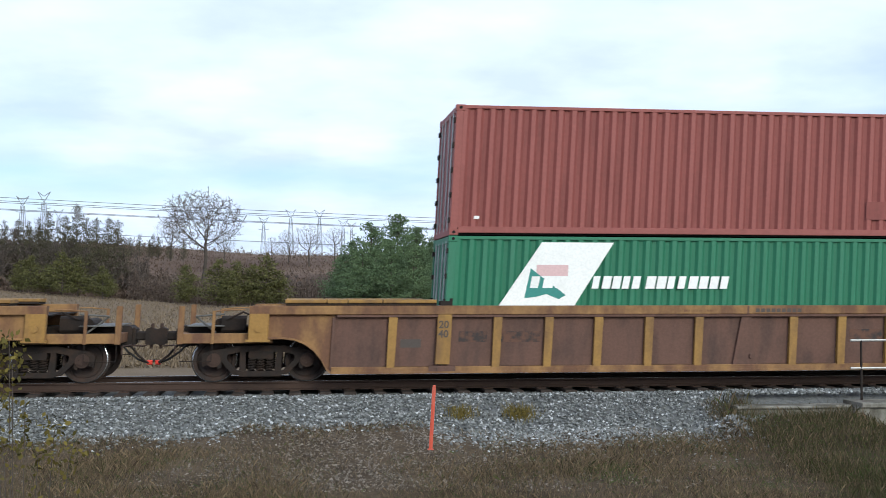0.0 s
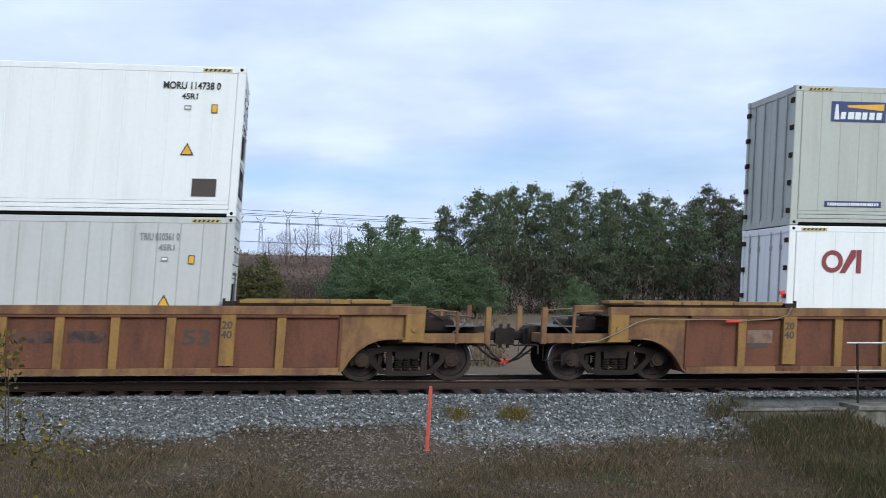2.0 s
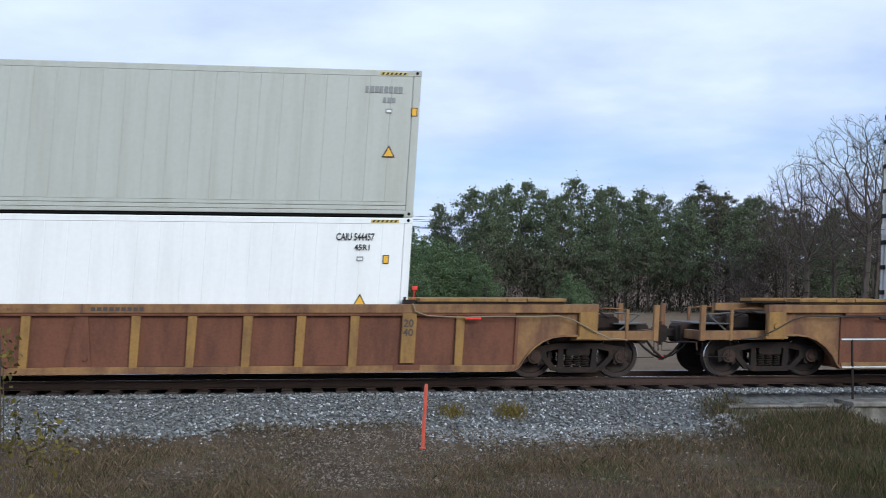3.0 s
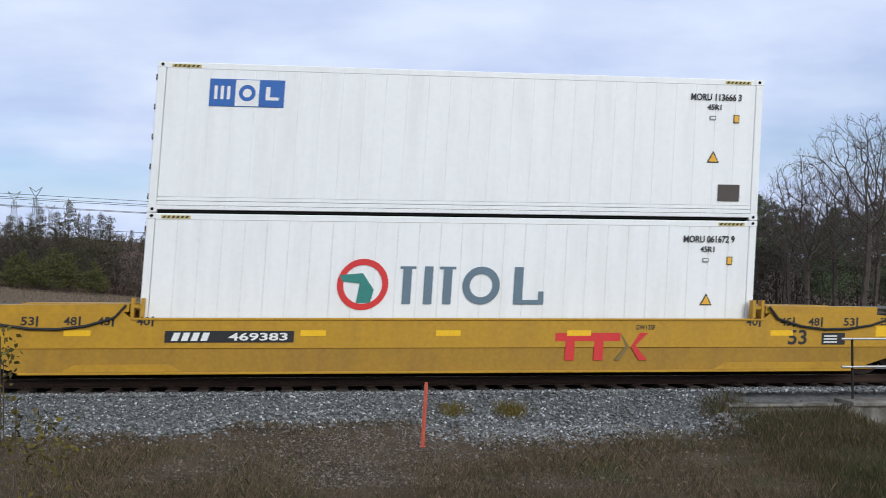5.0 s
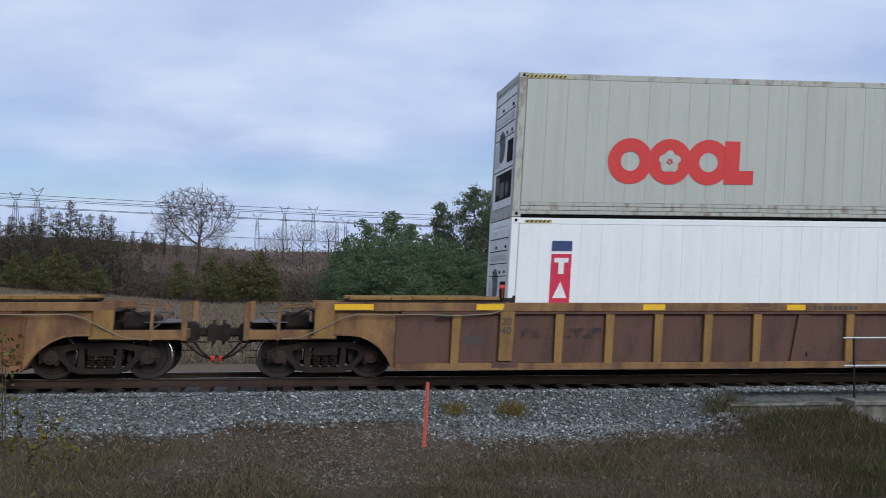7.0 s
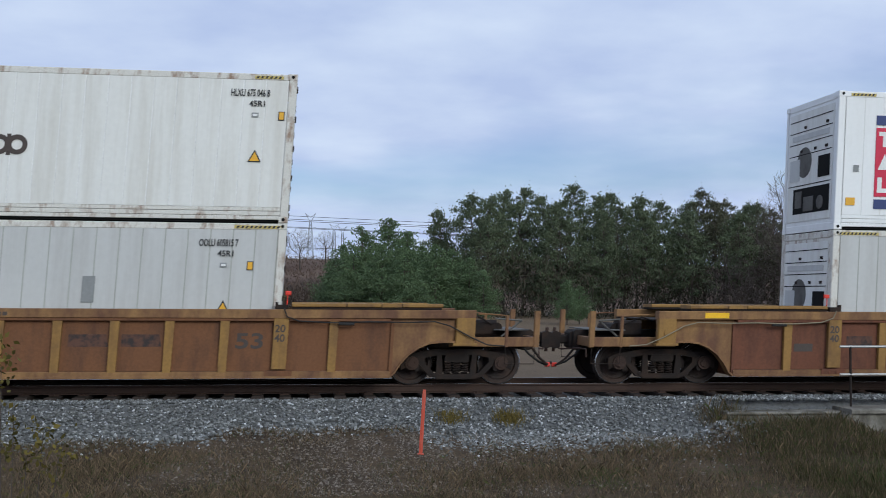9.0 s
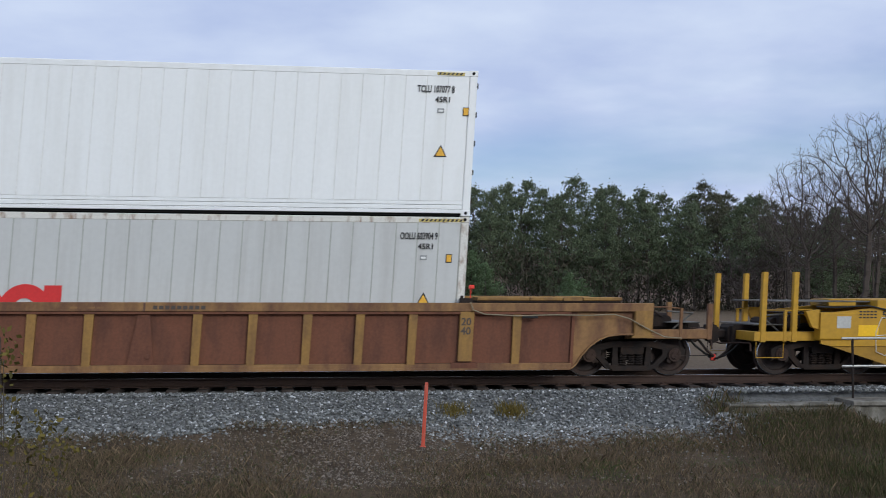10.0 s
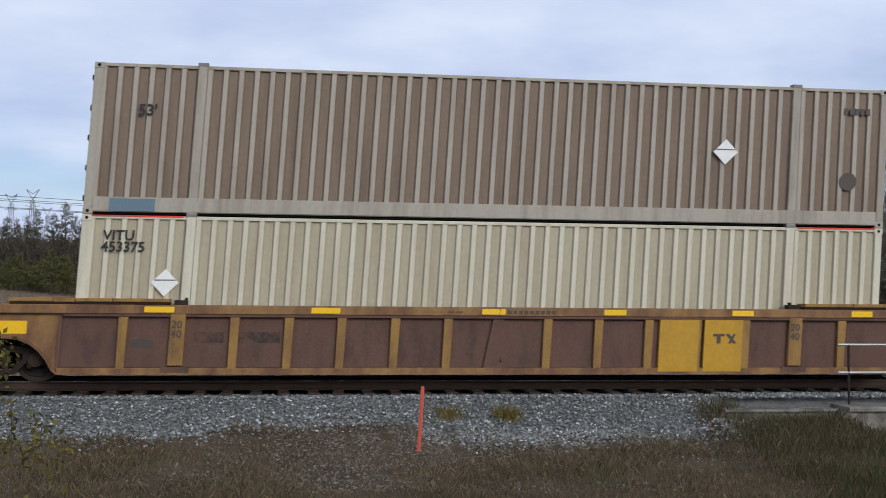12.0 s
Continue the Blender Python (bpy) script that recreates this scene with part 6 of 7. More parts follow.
def generator_box():
    # the second, darker colour adds dirt and painted recess shade to the folds
    soot, dark_tone = sooty_paint("sooty_grey_paint", (0.43, 0.41, 0.365), (0.29, 0.255, 0.205)), sooty_paint("sooty_grimed_shaded_fold", (0.135, 0.110, 0.088), (0.085, 0.068, 0.054))
    g = container("dry", "soot-blackened pale grey generator container, alone in the well", soot, period=0.312, fold=dark_tone, rib=(0.30, 0.54), door_left=False, end_paint=dark_tone)
    d = part("door", Shape().cbox(1.02, 1.78, -1.235, -1.19, 1.16, 2.42, 0.02), mat("dull_door_paint", (0.22, 0.215, 0.185), 0.6, stain=(0.15, 0.13, 0.11), amount=0.7, scale=1.5, streak=0.5), g, "narrow grey access door")
    part("door_frame", Shape().cbox(0.95, 1.02, -1.24, -1.18, 1.1, 2.50).cbox(1.78, 1.85, -1.24, -1.18, 1.1, 2.50).cbox(1.02, 1.78, -1.24, -1.18, 2.42, 2.50), soot, g)
    part("door_handle", Shape().cbox(1.62, 1.72, -1.255, -1.235, 1.72, 1.80).cbox(1.15, 1.3, -1.25, -1.235, 1.75, 1.95), CASTING, d, "steel latch")
    v = part("louvre", Shape().cbox(3.80, 4.72, -1.225, -1.19, 1.12, 2.20, 0.01), GAP_BLACK, g, "dark louvred vent")
    for i in range(9):
        z = 1.17 + i * 0.115
        part("slat", Shape().prism([(3.82, z), (4.70, z), (4.70, z + 0.07), (3.82, z + 0.07)], -1.245, -1.222), dark_tone, v)
    w = part("hatch", Shape().cbox(2.62, 3.10, -1.23, -1.19, 1.15, 1.75, 0.01), GAP_BLACK, g, "small dark recessed hatch")
    part("hatch_frame", Shape().cbox(2.57, 2.64, -1.24, -1.19, 1.1, 1.8).cbox(3.08, 3.15, -1.24, -1.19, 1.1, 1.8).cbox(2.64, 3.08, -1.24, -1.19, 1.74, 1.8), soot, w)
    part("tag", rect(5.72, 5.86, 1.42, 1.58, FACE - 0.02), LAMPRED, g, "pink tag")
    return g


load_train()

# ---------------------------------------------------------------- beside the track


def build_wayside():
    # red marker post, leaning a little
    p = thing("marker_post", "faded orange-red plastic marker post in the verge", "marker post")
    part("blade", Shape().cbox(-0.030, 0.030, -0.012, 0.012, -0.25, 1.06, 0.006).cbox(-0.006, 0.006, -0.02, -0.01, 0.0, 1.02, 0.002), POSTM, p)
    part("cap", Shape().cbox(-0.024, 0.024, -0.016, 0.016, 1.05, 1.09, 0.008), POSTM, p)
    part("ground_sleeve", Shape().cbox(-0.05, 0.05, -0.03, 0.03, -0.25, 0.04, 0.01), POSTM, p)
    p.matrix_basis = pose(2.22, -4.55, ground_z(2.22, -4.55) - 0.03, 0, 3.2, 0)
    # culvert head wall and wing wall
    w = thing("culvert_head_wall", "weathered concrete culvert head wall beside the track", "retaining wall", kind="structure")
    part("wall", Shape().cbox(8.35, 10.75, -2.62, -2.28, -3.2, -0.30, 0.03), CONCRETE, w)
    part("coping", Shape().cbox(8.30, 10.78, -2.68, -2.22, -0.30, -0.24, 0.02), CONCRETE, w, "slightly proud concrete coping")
    part("wing_wall", Shape().prism([(10.72, -0.27), (24.0, -0.27), (24.0, -3.2), (11.9, -3.2), (11.10, -1.0)], -2.95, -2.30), CONCRETE, w, "pale concrete wing wall with sloping edge")
    part("wing_coping", Shape().cbox(10.62, 24.0, -3.02, -2.24, -0.265, -0.17, 0.02), CONCRETE, w)
    w.location.z = -0.17
    part("buttress", Shape().prism([(10.35, -0.55), (10.62, -0.26), (10.76, -0.26), (10.86, -0.60), (10.45, -0.95)], -2.98, -2.64), CONCRETE, w, "stained sloping concrete buttress")
    h = thing("handrail", "grey steel pipe handrail on the culvert wall", "handrail")
    for x in (10.9, 13.3, 15.7):
        part("post", Shape().tube((x, -2.45, -0.44), (x, -2.45, 0.83), 0.024, 8), STEEL, h, "dark pipe post")
    for z in (0.82, 0.28):
        part("rail", Shape().tube((10.68, -2.45, z), (16.0, -2.45, z), 0.024, 8), GALV, h)


build_wayside()

# ---------------------------------------------------------------- vegetation
def plain(name, c0, c1, rough=0.9):
    """Foliage: each leaf or blade takes its own tone."""
    m = bpy.data.materials.new(name)
    m.use_nodes = True
    nt = m.node_tree
    b = nt.nodes["Principled BSDF"]
    b.inputs["Roughness"].default_value = rough
    b.inputs["Specular IOR Level"].default_value = 0.15
    geo, rp = nt.nodes.new("ShaderNodeNewGeometry"), nt.nodes.new("ShaderNodeValToRGB")
    rp.color_ramp.elements[0].color, rp.color_ramp.elements[1].color = (*c0, 1), (*c1, 1)
    nt.links.new(geo.outputs["Random Per Island"], rp.inputs[0])
    nt.links.new(rp.outputs[0], b.inputs["Base Color"])
    return m


PINE = plain("pine_needles", (0.078, 0.116, 0.060), (0.128, 0.182, 0.088))
PINE_DARK = plain("dark_pine_needles", (0.064, 0.084, 0.050), (0.134, 0.160, 0.090))
PINE_BROWN = plain("thin_brownish_pine_needles", (0.046, 0.050, 0.032), (0.112, 0.110, 0.068))
OLIVEGREEN = plain("olive_brown_conifer", (0.055, 0.054, 0.031), (0.105, 0.094, 0.056))
CEDAR = plain("olive_cedar", (0.066, 0.070, 0.026), (0.128, 0.122, 0.046))
TWIG = plain("grey_brown_twigs", (0.055, 0.045, 0.040), (0.120, 0.098, 0.085))
BARK = mat("grey_bark", (0.085, 0.070, 0.060), 0.95, stain=(0.045, 0.037, 0.032), amount=0.6, scale=3, bump=0.5)
STRAW = plain("dry_grass", (0.050, 0.035, 0.023), (0.235, 0.172, 0.106))
WEED = plain("green_weeds", (0.040, 0.056, 0.018), (0.092, 0.120, 0.036))
DARKSTRAW = plain("dark_matted_grass", (0.030, 0.031, 0.013), (0.090, 0.080, 0.036))
YLEAF = plain("yellowing_leaves", (0.055, 0.050, 0.016), (0.150, 0.118, 0.030))


def raw(name, v, f, material):
    me = bpy.data.meshes.new(name)
    me.from_pydata(v, [], f)
    me.materials.append(material)
    return me


def leaf_mesh(name, centres, size, material, rng, up=0.3, narrow=0.45):
    """Small crossed slips, one triangle pair each, round the given centres."""
    c = np.asarray(centres)
    n = len(c)
    d = rng.normal(size=(n, 3)); d[:, 2] += up
    d /= np.linalg.norm(d, axis=1)[:, None]
    e = np.cross(d, rng.normal(size=(n, 3))); e /= np.linalg.norm(e, axis=1)[:, None]
    s = size * rng.uniform(0.6, 1.4, (n, 1))
    v = np.stack([c - d * s * 0.5, c + e * s * narrow, c + d * s * 0.7, c - e * s * narrow], 1).reshape(-1, 3)
    f = (np.array([[0, 1, 2, 3]]) + 4 * np.arange(n)[:, None])
    return raw(name, v.tolist(), f.tolist(), material)


def limb_mesh(name, segs, material, n=4):
    s = Shape()
    for a, b, r0, r1 in segs:
        d = (b - a)
        if d.length < 1e-4:
            continue
        u = d.orthogonal().normalized() ; w = d.normalized().cross(u)
        vs = []
        for p, rr in ((a, r0), (b, r1)):
            for i in range(n):
                t = 2 * math.pi * i / n
                vs.append(p + (u * math.cos(t) + w * math.sin(t)) * rr)
        s.add(vs, [(i, (i + 1) % n, n + (i + 1) % n, n + i) for i in range(n)])
    return raw(name, [tuple(p) for p in s.v], s.f, material)


def pine_data(seed, h, spread_r, material, count, ragged=0.35, start=0.12, tuft=0.22):
    """Trunk and crown of a pine: whorls of limbs carrying tufts."""
    rng = np.random.default_rng(seed)
    rr = random.Random(seed)
    segs = [(Vector((0, 0, -0.5)), Vector((0, 0, h * 0.5)), h * 0.017, h * 0.011), (Vector((0, 0, h * 0.5)), Vector((0, 0, h * 0.98)), h * 0.011, 0.02)]
    tufts = []
    levels = int(h * 2.6)
    for i in range(levels):
        f = start + (0.98 - start) * i / (levels - 1)
        reach = spread_r * (1 - f) ** 0.8 * (0.35 + min(1, (f - start + 0.12) * 3) * 0.65)
        for j in range(5):
            if rr.random() < 0.15:
                continue
            a = rr.uniform(0, 2 * math.pi)
            L = (reach + 0.25) * rr.uniform(1 - ragged, 1 + ragged)
            o = Vector((0, 0, f * h))
            e = o + Vector((math.cos(a) * L, math.sin(a) * L, L * rr.uniform(0.05, 0.5)))
            segs.append((o, e, 0.05 * (1 - f) + 0.015, 0.01))
            k = max(3, int(count * L / (levels * 5 * spread_r) * 2.0))
            t = rng.uniform(0.3, 1.05, k)
            p = np.array(o)[None] + (np.array(e) - np.array(o))[None] * t[:, None]
            p += rng.normal(0, 0.10 + 0.11 * L, (k, 3)) * np.array([1, 1, 0.75])
            tufts.append(p)
    tufts.append(np.array([[0, 0, h]]) + rng.normal(0, 0.18, (12, 3)))
    t = np.concatenate(tufts)
    return limb_mesh("trunk", segs, BARK), leaf_mesh("crown", t, tuft, material, rng, 0.5, 0.26)


def grove_pine(seed, h, r, material, start=0.3, clumps=70, per=170, tuft=0.25):
    """A tall uneven pine: bent trunk, long bare lower limbs, and needles in flat separate clumps with gaps between."""
    rng = np.random.default_rng(seed)
    rr = random.Random(seed)
    lean = Vector((rr.uniform(-0.05, 0.05), rr.uniform(-0.05, 0.05), 1))
    spine = [lean * (h * k / 6) + Vector((rr.gauss(0, 0.1), rr.gauss(0, 0.1), 0)) * (k / 2) for k in range(7)]
    segs = [(a, b, h * 0.014 * (1 - k / 6.6), h * 0.014 * (1 - (k + 1) / 6.6)) for k, (a, b) in enumerate(zip(spine, spine[1:]))]
    tufts = []

    def on_trunk(f):
        k = min(int(f * 6), 5)
        return spine[k].lerp(spine[k + 1], f * 6 - k)

    for i in range(clumps):
        f = start + (1.0 - start) * ((i + rr.random()) / clumps) ** 0.85
        g = (f - start) / (1 - start)
        reach = r * (1.03 - g) ** 0.68 * (0.55 + 0.45 * min(1, g * 3.5)) * rr.uniform(0.35, 1.2)
        a = i * 2.4 + rr.uniform(-0.7, 0.7)
        o = on_trunk(min(f, 0.97))
        e = o + Vector((math.cos(a) * reach, math.sin(a) * reach, reach * rr.uniform(0.1, 0.55) + 0.2))
        mid = o.lerp(e, 0.55) + Vector((0, 0, -0.06 * reach))
        segs += [(o, mid, 0.03 + 0.03 * (1 - g), 0.03), (mid, e, 0.03, 0.012)]
        big = rr.uniform(0.5, 1.2) * (0.30 + 0.70 * (1 - g) ** 0.8)
        n = int(per * big ** 1.5)
        p = rng.normal(0, 1, (n, 3)) * np.array([0.60, 0.60, 0.36]) * big + np.array(e)
        tufts.append(p)
        q = rng.uniform(0.45, 1.0, n // 3)[:, None]
        tufts.append(np.array(mid) * (1 - q) + np.array(e) * q + rng.normal(0, 0.2, (n // 3, 3)))
    tufts.append(np.array(spine[6])[None] + rng.normal(0, 1, (40, 3)) * np.array([0.16, 0.16, 0.36]))
    return limb_mesh("trunk", segs, BARK), leaf_mesh("crown", np.concatenate(tufts), tuft, material, rng, 0.7, 0.20)


def bare_data(seed, h, fork, half, low, step=0.5, points=420, least=0.02, flat=0.0, twig=0.8):
    """A leafless tree that has grown into an egg-shaped crown: fork is where the trunk divides, half the crown's half width,
    low its lowest point (all as shares of the height)."""
    rng = np.random.default_rng(seed)
    c, rad = np.array([0, 0, h * (1 + low) / 2]), np.array([half * h, half * h, h * (1 - low) / 2])
    u = rng.normal(size=(points, 3))
    u /= np.linalg.norm(u, axis=1)[:, None]
    u *= rng.uniform(0.02, 1.0, (points, 1)) ** (0.46 - flat * 0.2)
    lobes = 1 + 0.22 * np.sin(3 * np.arctan2(u[:, 1], u[:, 0]) + seed) * (1 - np.abs(u[:, 2]))
    goal = c + u * rad * lobes[:, None]
    pos = [np.array([0, 0, -0.4])]
    par = [-1]
    bend = rng.normal(0, 0.05, 2)
    while pos[-1][2] < h * fork:
        z = pos[-1][2] + step
        par.append(len(pos) - 1)
        pos.append(np.array([bend[0] * z + rng.normal(0, 0.03), bend[1] * z + rng.normal(0, 0.03), z]))
    alive = np.ones(points, bool)
    near, best = np.zeros(points, int), np.full(points, 1e9)
    done = 0
    for turn in range(int(2.2 * h / step)):
        fresh = np.array(pos[done:])
        if not len(fresh) or not alive.any():
            break
        d = np.linalg.norm(goal[:, None] - fresh[None], axis=2)
        k = d.argmin(1)
        better = d[np.arange(points), k] < best
        best = np.where(better, d[np.arange(points), k], best)
        near = np.where(better, k + done, near)
        alive &= best > step * 1.9
        done = len(pos)
        pull = alive & (best < h * 0.24)
        for n in np.unique(near[pull]):
            to = goal[pull & (near == n)] - pos[n]
            way = (to / np.linalg.norm(to, axis=1)[:, None]).sum(0)
            way = way / (np.linalg.norm(way) + 1e-6) + rng.normal(0, 0.16, 3) + np.array([0, 0, 0.16])
            if par[n] >= 0:
                last = pos[n] - pos[par[n]]
                way = way + 0.35 * last / (np.linalg.norm(last) + 1e-6)
            par.append(int(n))
            pos.append(pos[n] + way / np.linalg.norm(way) * step)
    kids = [0] * len(pos)
    load = np.zeros(len(pos))
    for n in range(len(pos) - 1, 0, -1):
        if not kids[n]:
            load[n] = 1
        load[par[n]] += load[n]
        kids[par[n]] += 1
    r = np.maximum(h * 0.016 * (load / load[0]) ** 0.5, least)
    thick, fine = [], []
    rr = random.Random(seed)
    for n in range(1, len(pos)):
        a, b = Vector(pos[par[n]]), Vector(pos[n])
        (thick if r[n] > least * 2.2 else fine).append((a, b, min(r[par[n]], r[n] * 1.5), r[n]))
        if load[n] < 5:
            for q in range(3 if not kids[n] else 1):
                w = ((b - a).normalized() + Vector((rr.gauss(0, 0.6), rr.gauss(0, 0.6), rr.gauss(0.12, 0.5)))).normalized()
                e = b + w * twig * rr.uniform(0.5, 1.3)
                fine.append((b, e, least * 0.8, least * 0.55))
                for side in range(2):
                    v = (w + Vector((rr.gauss(0, 0.6), rr.gauss(0, 0.6), rr.gauss(0.1, 0.5)))).normalized()
                    fine.append((b.lerp(e, rr.uniform(0.4, 1.0)), e + v * twig * rr.uniform(0.3, 0.8), least * 0.6, least * 0.4))
    return limb_mesh("trunk", thick, BARK, 5), limb_mesh("crown", fine, TWIG, 3)


def plant(name, label, category, data, x, y, rot, scale=1.0, group="", wide=1.0):
    t = thing(name, label, category, group)
    for n, me in zip(("trunk", "crown"), data):
        ob = new(n, me)
        ob.parent = t
    t.matrix_basis = pose(x, y, ground_z(x, y), 0, 0, rot) @ Matrix.Diagonal((scale * wide, scale * wide, scale, 1))
    return t


def at(px, dist):
    """Plan position on the sight line px columns from the left, dist metres beyond the eye."""
    a = radians(7.5) + math.atan((px - 784) / 1987.35)
    return math.tan(a) * dist, EYE[1] + dist


def build_trees():
    pines = [pine_data(11 + i, 11.0, 3.2, PINE, 11000, 0.5) for i in range(3)]
    dark = [grove_pine(31 + i, 12.0, 3.3, PINE_BROWN if i == 4 else PINE_DARK, (0.20, 0.30, 0.12, 0.26, 0.42)[i], (84, 70, 92, 78, 46)[i]) for i in range(5)]
    rr = random.Random(4)
    # young pines in front, each: column, distance, height
    for px, dist, hh in ((620, 118, 7.6), (655, 112, 9.2), (702, 116, 10.3), (735, 108, 8.6), (600, 124, 6.0), (760, 112, 7.4), (640, 104, 6.2), (690, 102, 7.0), (730, 100, 6.6),
                         (785, 104, 7.2), (815, 106, 6.8), (845, 104, 6.0), (870, 102, 4.8), (1018, 96, 3.9), (1040, 98, 3.4)):
        x, y = at(px, dist)
        plant("pine_tree", "young bushy green pine behind the track", "pine tree", pines[rr.randrange(3)], x, y, rr.uniform(0, 360), hh / 11.0, "young pines", 1.25)
    for px, dist, hh in ((790, 135, 11.6), (845, 132, 13.2), (905, 138, 14.2), (940, 130, 13.8), (975, 136, 13.4), (1025, 134, 14.6), (1065, 140, 14.0), (1100, 132, 13.6), (1140, 138, 13.8),
                         (1180, 130, 12.6), (1215, 136, 13.2), (1260, 132, 14.2), (1300, 140, 13.6), (1340, 134, 12.8), (1385, 130, 11.8), (880, 126, 12.4), (1000, 124, 11.6), (1080, 122, 11.0),
                         (1160, 122, 11.2), (1240, 120, 11.2), (1320, 120, 10.8), (1400, 118, 9.8), (1480, 116, 9.6), (1560, 112, 11.0), (1440, 124, 10.6), (1530, 122, 10.4), (1355, 128, 12.4), (1420, 132, 11.6), (1500, 128, 11.4), (1585, 124, 11.4), (1280, 126, 12.6), (1465, 110, 9.0)):
        x, y = at(px, dist)
        plant("pine_tree", "tall dark pine in the grove behind the track", "pine tree", dark[(rr.randrange(4) if px < 1190 or rr.random() < 0.45 else 4)], x, y, rr.uniform(0, 360), hh / 12.0 * 1.07, "dark pine grove")
    big = bare_data(7, 16.0, 0.37, 0.36, 0.47, 0.40, 1300, 0.036, 0.3, 0.6)
    x, y = at(352, 190)
    plant("bare_tree", "broad leafless tree on the field edge", "bare tree", big, x, y, 210, 1.16, "", 1.0)
    tall = [bare_data(21 + i, 17.0, 0.36 + 0.05 * i, 0.28, 0.24, 0.40, 900, 0.015, 0.0, 0.75) for i in range(3)]
    for px, dist, hh, v in ((1440, 92, 14.6, 0), (1540, 88, 17.4, 1), (1490, 104, 13.6, 2), (1616, 90, 17.5, 0), (1408, 106, 13.2, 1), (1560, 100, 14.5, 2)):
        x, y = at(px, dist)
        plant("bare_tree", "tall leafless tree beside the pine grove", "bare tree", tall[v], x, y, 70 * v + px, hh / 17.0, "bare trees by the grove")
    for px, dist, hh, v in ((1080, 146, 15.0, 2), (1120, 148, 14.6, 0), (1300, 128, 12.6, 1), (1345, 126, 12.2, 2), (1385, 122, 11.4, 0), (1250, 130, 12.0, 1), (800, 146, 11.6, 2)):
        x, y = at(px, dist)
        plant("bare_tree", "thin leafless tree among the pines", "bare tree", tall[v], x, y, 50 * v + px, hh / 17.0, "bare trees in the grove", 0.9)
    shrub = [bare_data(41 + i, 7.0, 0.14, 0.42, 0.10, 0.30, 260, 0.02, 0.0, 0.5) for i in range(3)]
    for i in range(85):
        px = rr.choice((rr.uniform(-60, 250), rr.uniform(-60, 120), rr.uniform(240, 640), rr.uniform(380, 640), rr.uniform(1050, 1600)))
        dist = rr.uniform(176, 215) if px < 700 else rr.uniform(108, 150)
        hh = rr.uniform(5.0, 11.0) if px < 220 else rr.uniform(3.0, 5.5) if px < 700 else rr.uniform(4, 7.5)
        x, y = at(px, dist)
        plant("bare_shrub", "tangled leafless brown shrub", "shrub", shrub[rr.randrange(3)], x, y, rr.uniform(0, 360), hh / 7.0, "leafless scrub", 1.2)
    cedar = [pine_data(51 + i, 6.0, 1.9, CEDAR, 2600, 0.3) for i in range(2)]
    olive = [pine_data(61 + i, 12.0, 3.0, OLIVEGREEN, 4200, 0.45) for i in range(2)]
    for px, dist, hh in ((52, 168, 5.4), (84, 170, 4.4), (108, 166, 6.2), (136, 168, 5.6), (34, 171, 4.6), (190, 168, 3.6), (384, 160, 6.6), (418, 158, 6.2), (470, 157, 7.0), (444, 158, 5.8), (328, 163, 5.6), (492, 156, 5.0), (402, 156, 5.0), (180, 166, 4.6)):
        x, y = at(px, dist)
        plant("cedar_bush", "olive-green cedar bush at the field edge", "bush", cedar[rr.randrange(2)], x, y, rr.uniform(0, 360), hh / 6.0, "cedar bushes", 1.3)
    for px, dist, hh in ((82, 186, 12.8), (133, 184, 14.2), (190, 185, 12.6), (168, 182, 12.2), (66, 188, 11.8), (112, 186, 12.4), (30, 190, 11.4), (206, 188, 12.4), (48, 184, 11.0), (5, 188, 11.0), (150, 180, 12.0)):
        x, y = at(px, dist)
        plant("spruce_tree", "dark olive conifer in the hedge", "conifer", olive[rr.randrange(2)], x, y, rr.uniform(0, 360), hh / 12.0, "hedge conifers", 0.9)
    for px, dist, hh in ((228, 300, 5.5), (244, 300, 6.4), (268, 304, 6.4), (278, 305, 5.8), (298, 300, 5.6), (322, 302, 5.8), (262, 303, 5.0)):
        x, y = at(px, dist)
        plant("spruce_tree", "far dark conifer on the ridge", "conifer", olive[rr.randrange(2)], x, y, rr.uniform(0, 360), hh / 12.0, "ridge conifers")
    for px, dist, hh in ((545, 300, 11.5), (300, 300, 12.0), (395, 310, 9.0), (590, 320, 10.0), (480, 320, 7.0), (508, 310, 9.5)):
        x, y = at(px, dist)
        plant("bare_tree", "thin leafless tree on the hill", "bare tree", tall[rr.randrange(3)], x, y, px, hh / 17.0, "hill trees", 1.2)
    rng = np.random.default_rng(18)
    for name, label, lo, hi, near, far, tall, c0, c1, n, size in (
            ("grove_thicket", "dense dark undergrowth between the pines", 790, 1720, 116, 146, 9.2, (0.030, 0.032, 0.020), (0.085, 0.074, 0.054), 24000, 0.5),
            ("hedge_thicket", "grey-brown leafless thicket behind the field", -120, 262, 180, 202, 8.5, (0.058, 0.045, 0.038), (0.125, 0.100, 0.084), 16000, 0.6),
            ("hedge_brush", "low brown brush along the field edge", 225, 640, 170, 190, 4.6, (0.056, 0.041, 0.034), (0.125, 0.094, 0.075), 15000, 0.55)):
        pts = []
        for i in range(n):
            px, dist = rng.uniform(lo, hi), rng.uniform(near, far)
            x, y = at(px, dist)
            top = tall * (0.75 + 0.5 * noise.noise(Vector((px * 0.02, dist * 0.1, 0.0))) + 0.25 * noise.noise(Vector((px * 0.09, 0, 4.0))))
            pts.append((x, y, ground_z(x, y) + rng.uniform(0, 1) ** 1.15 * top))
        ob = new(name, leaf_mesh(name, pts, size, plain(name + "_twigs", c0, c1), rng, 1.2, 0.12))
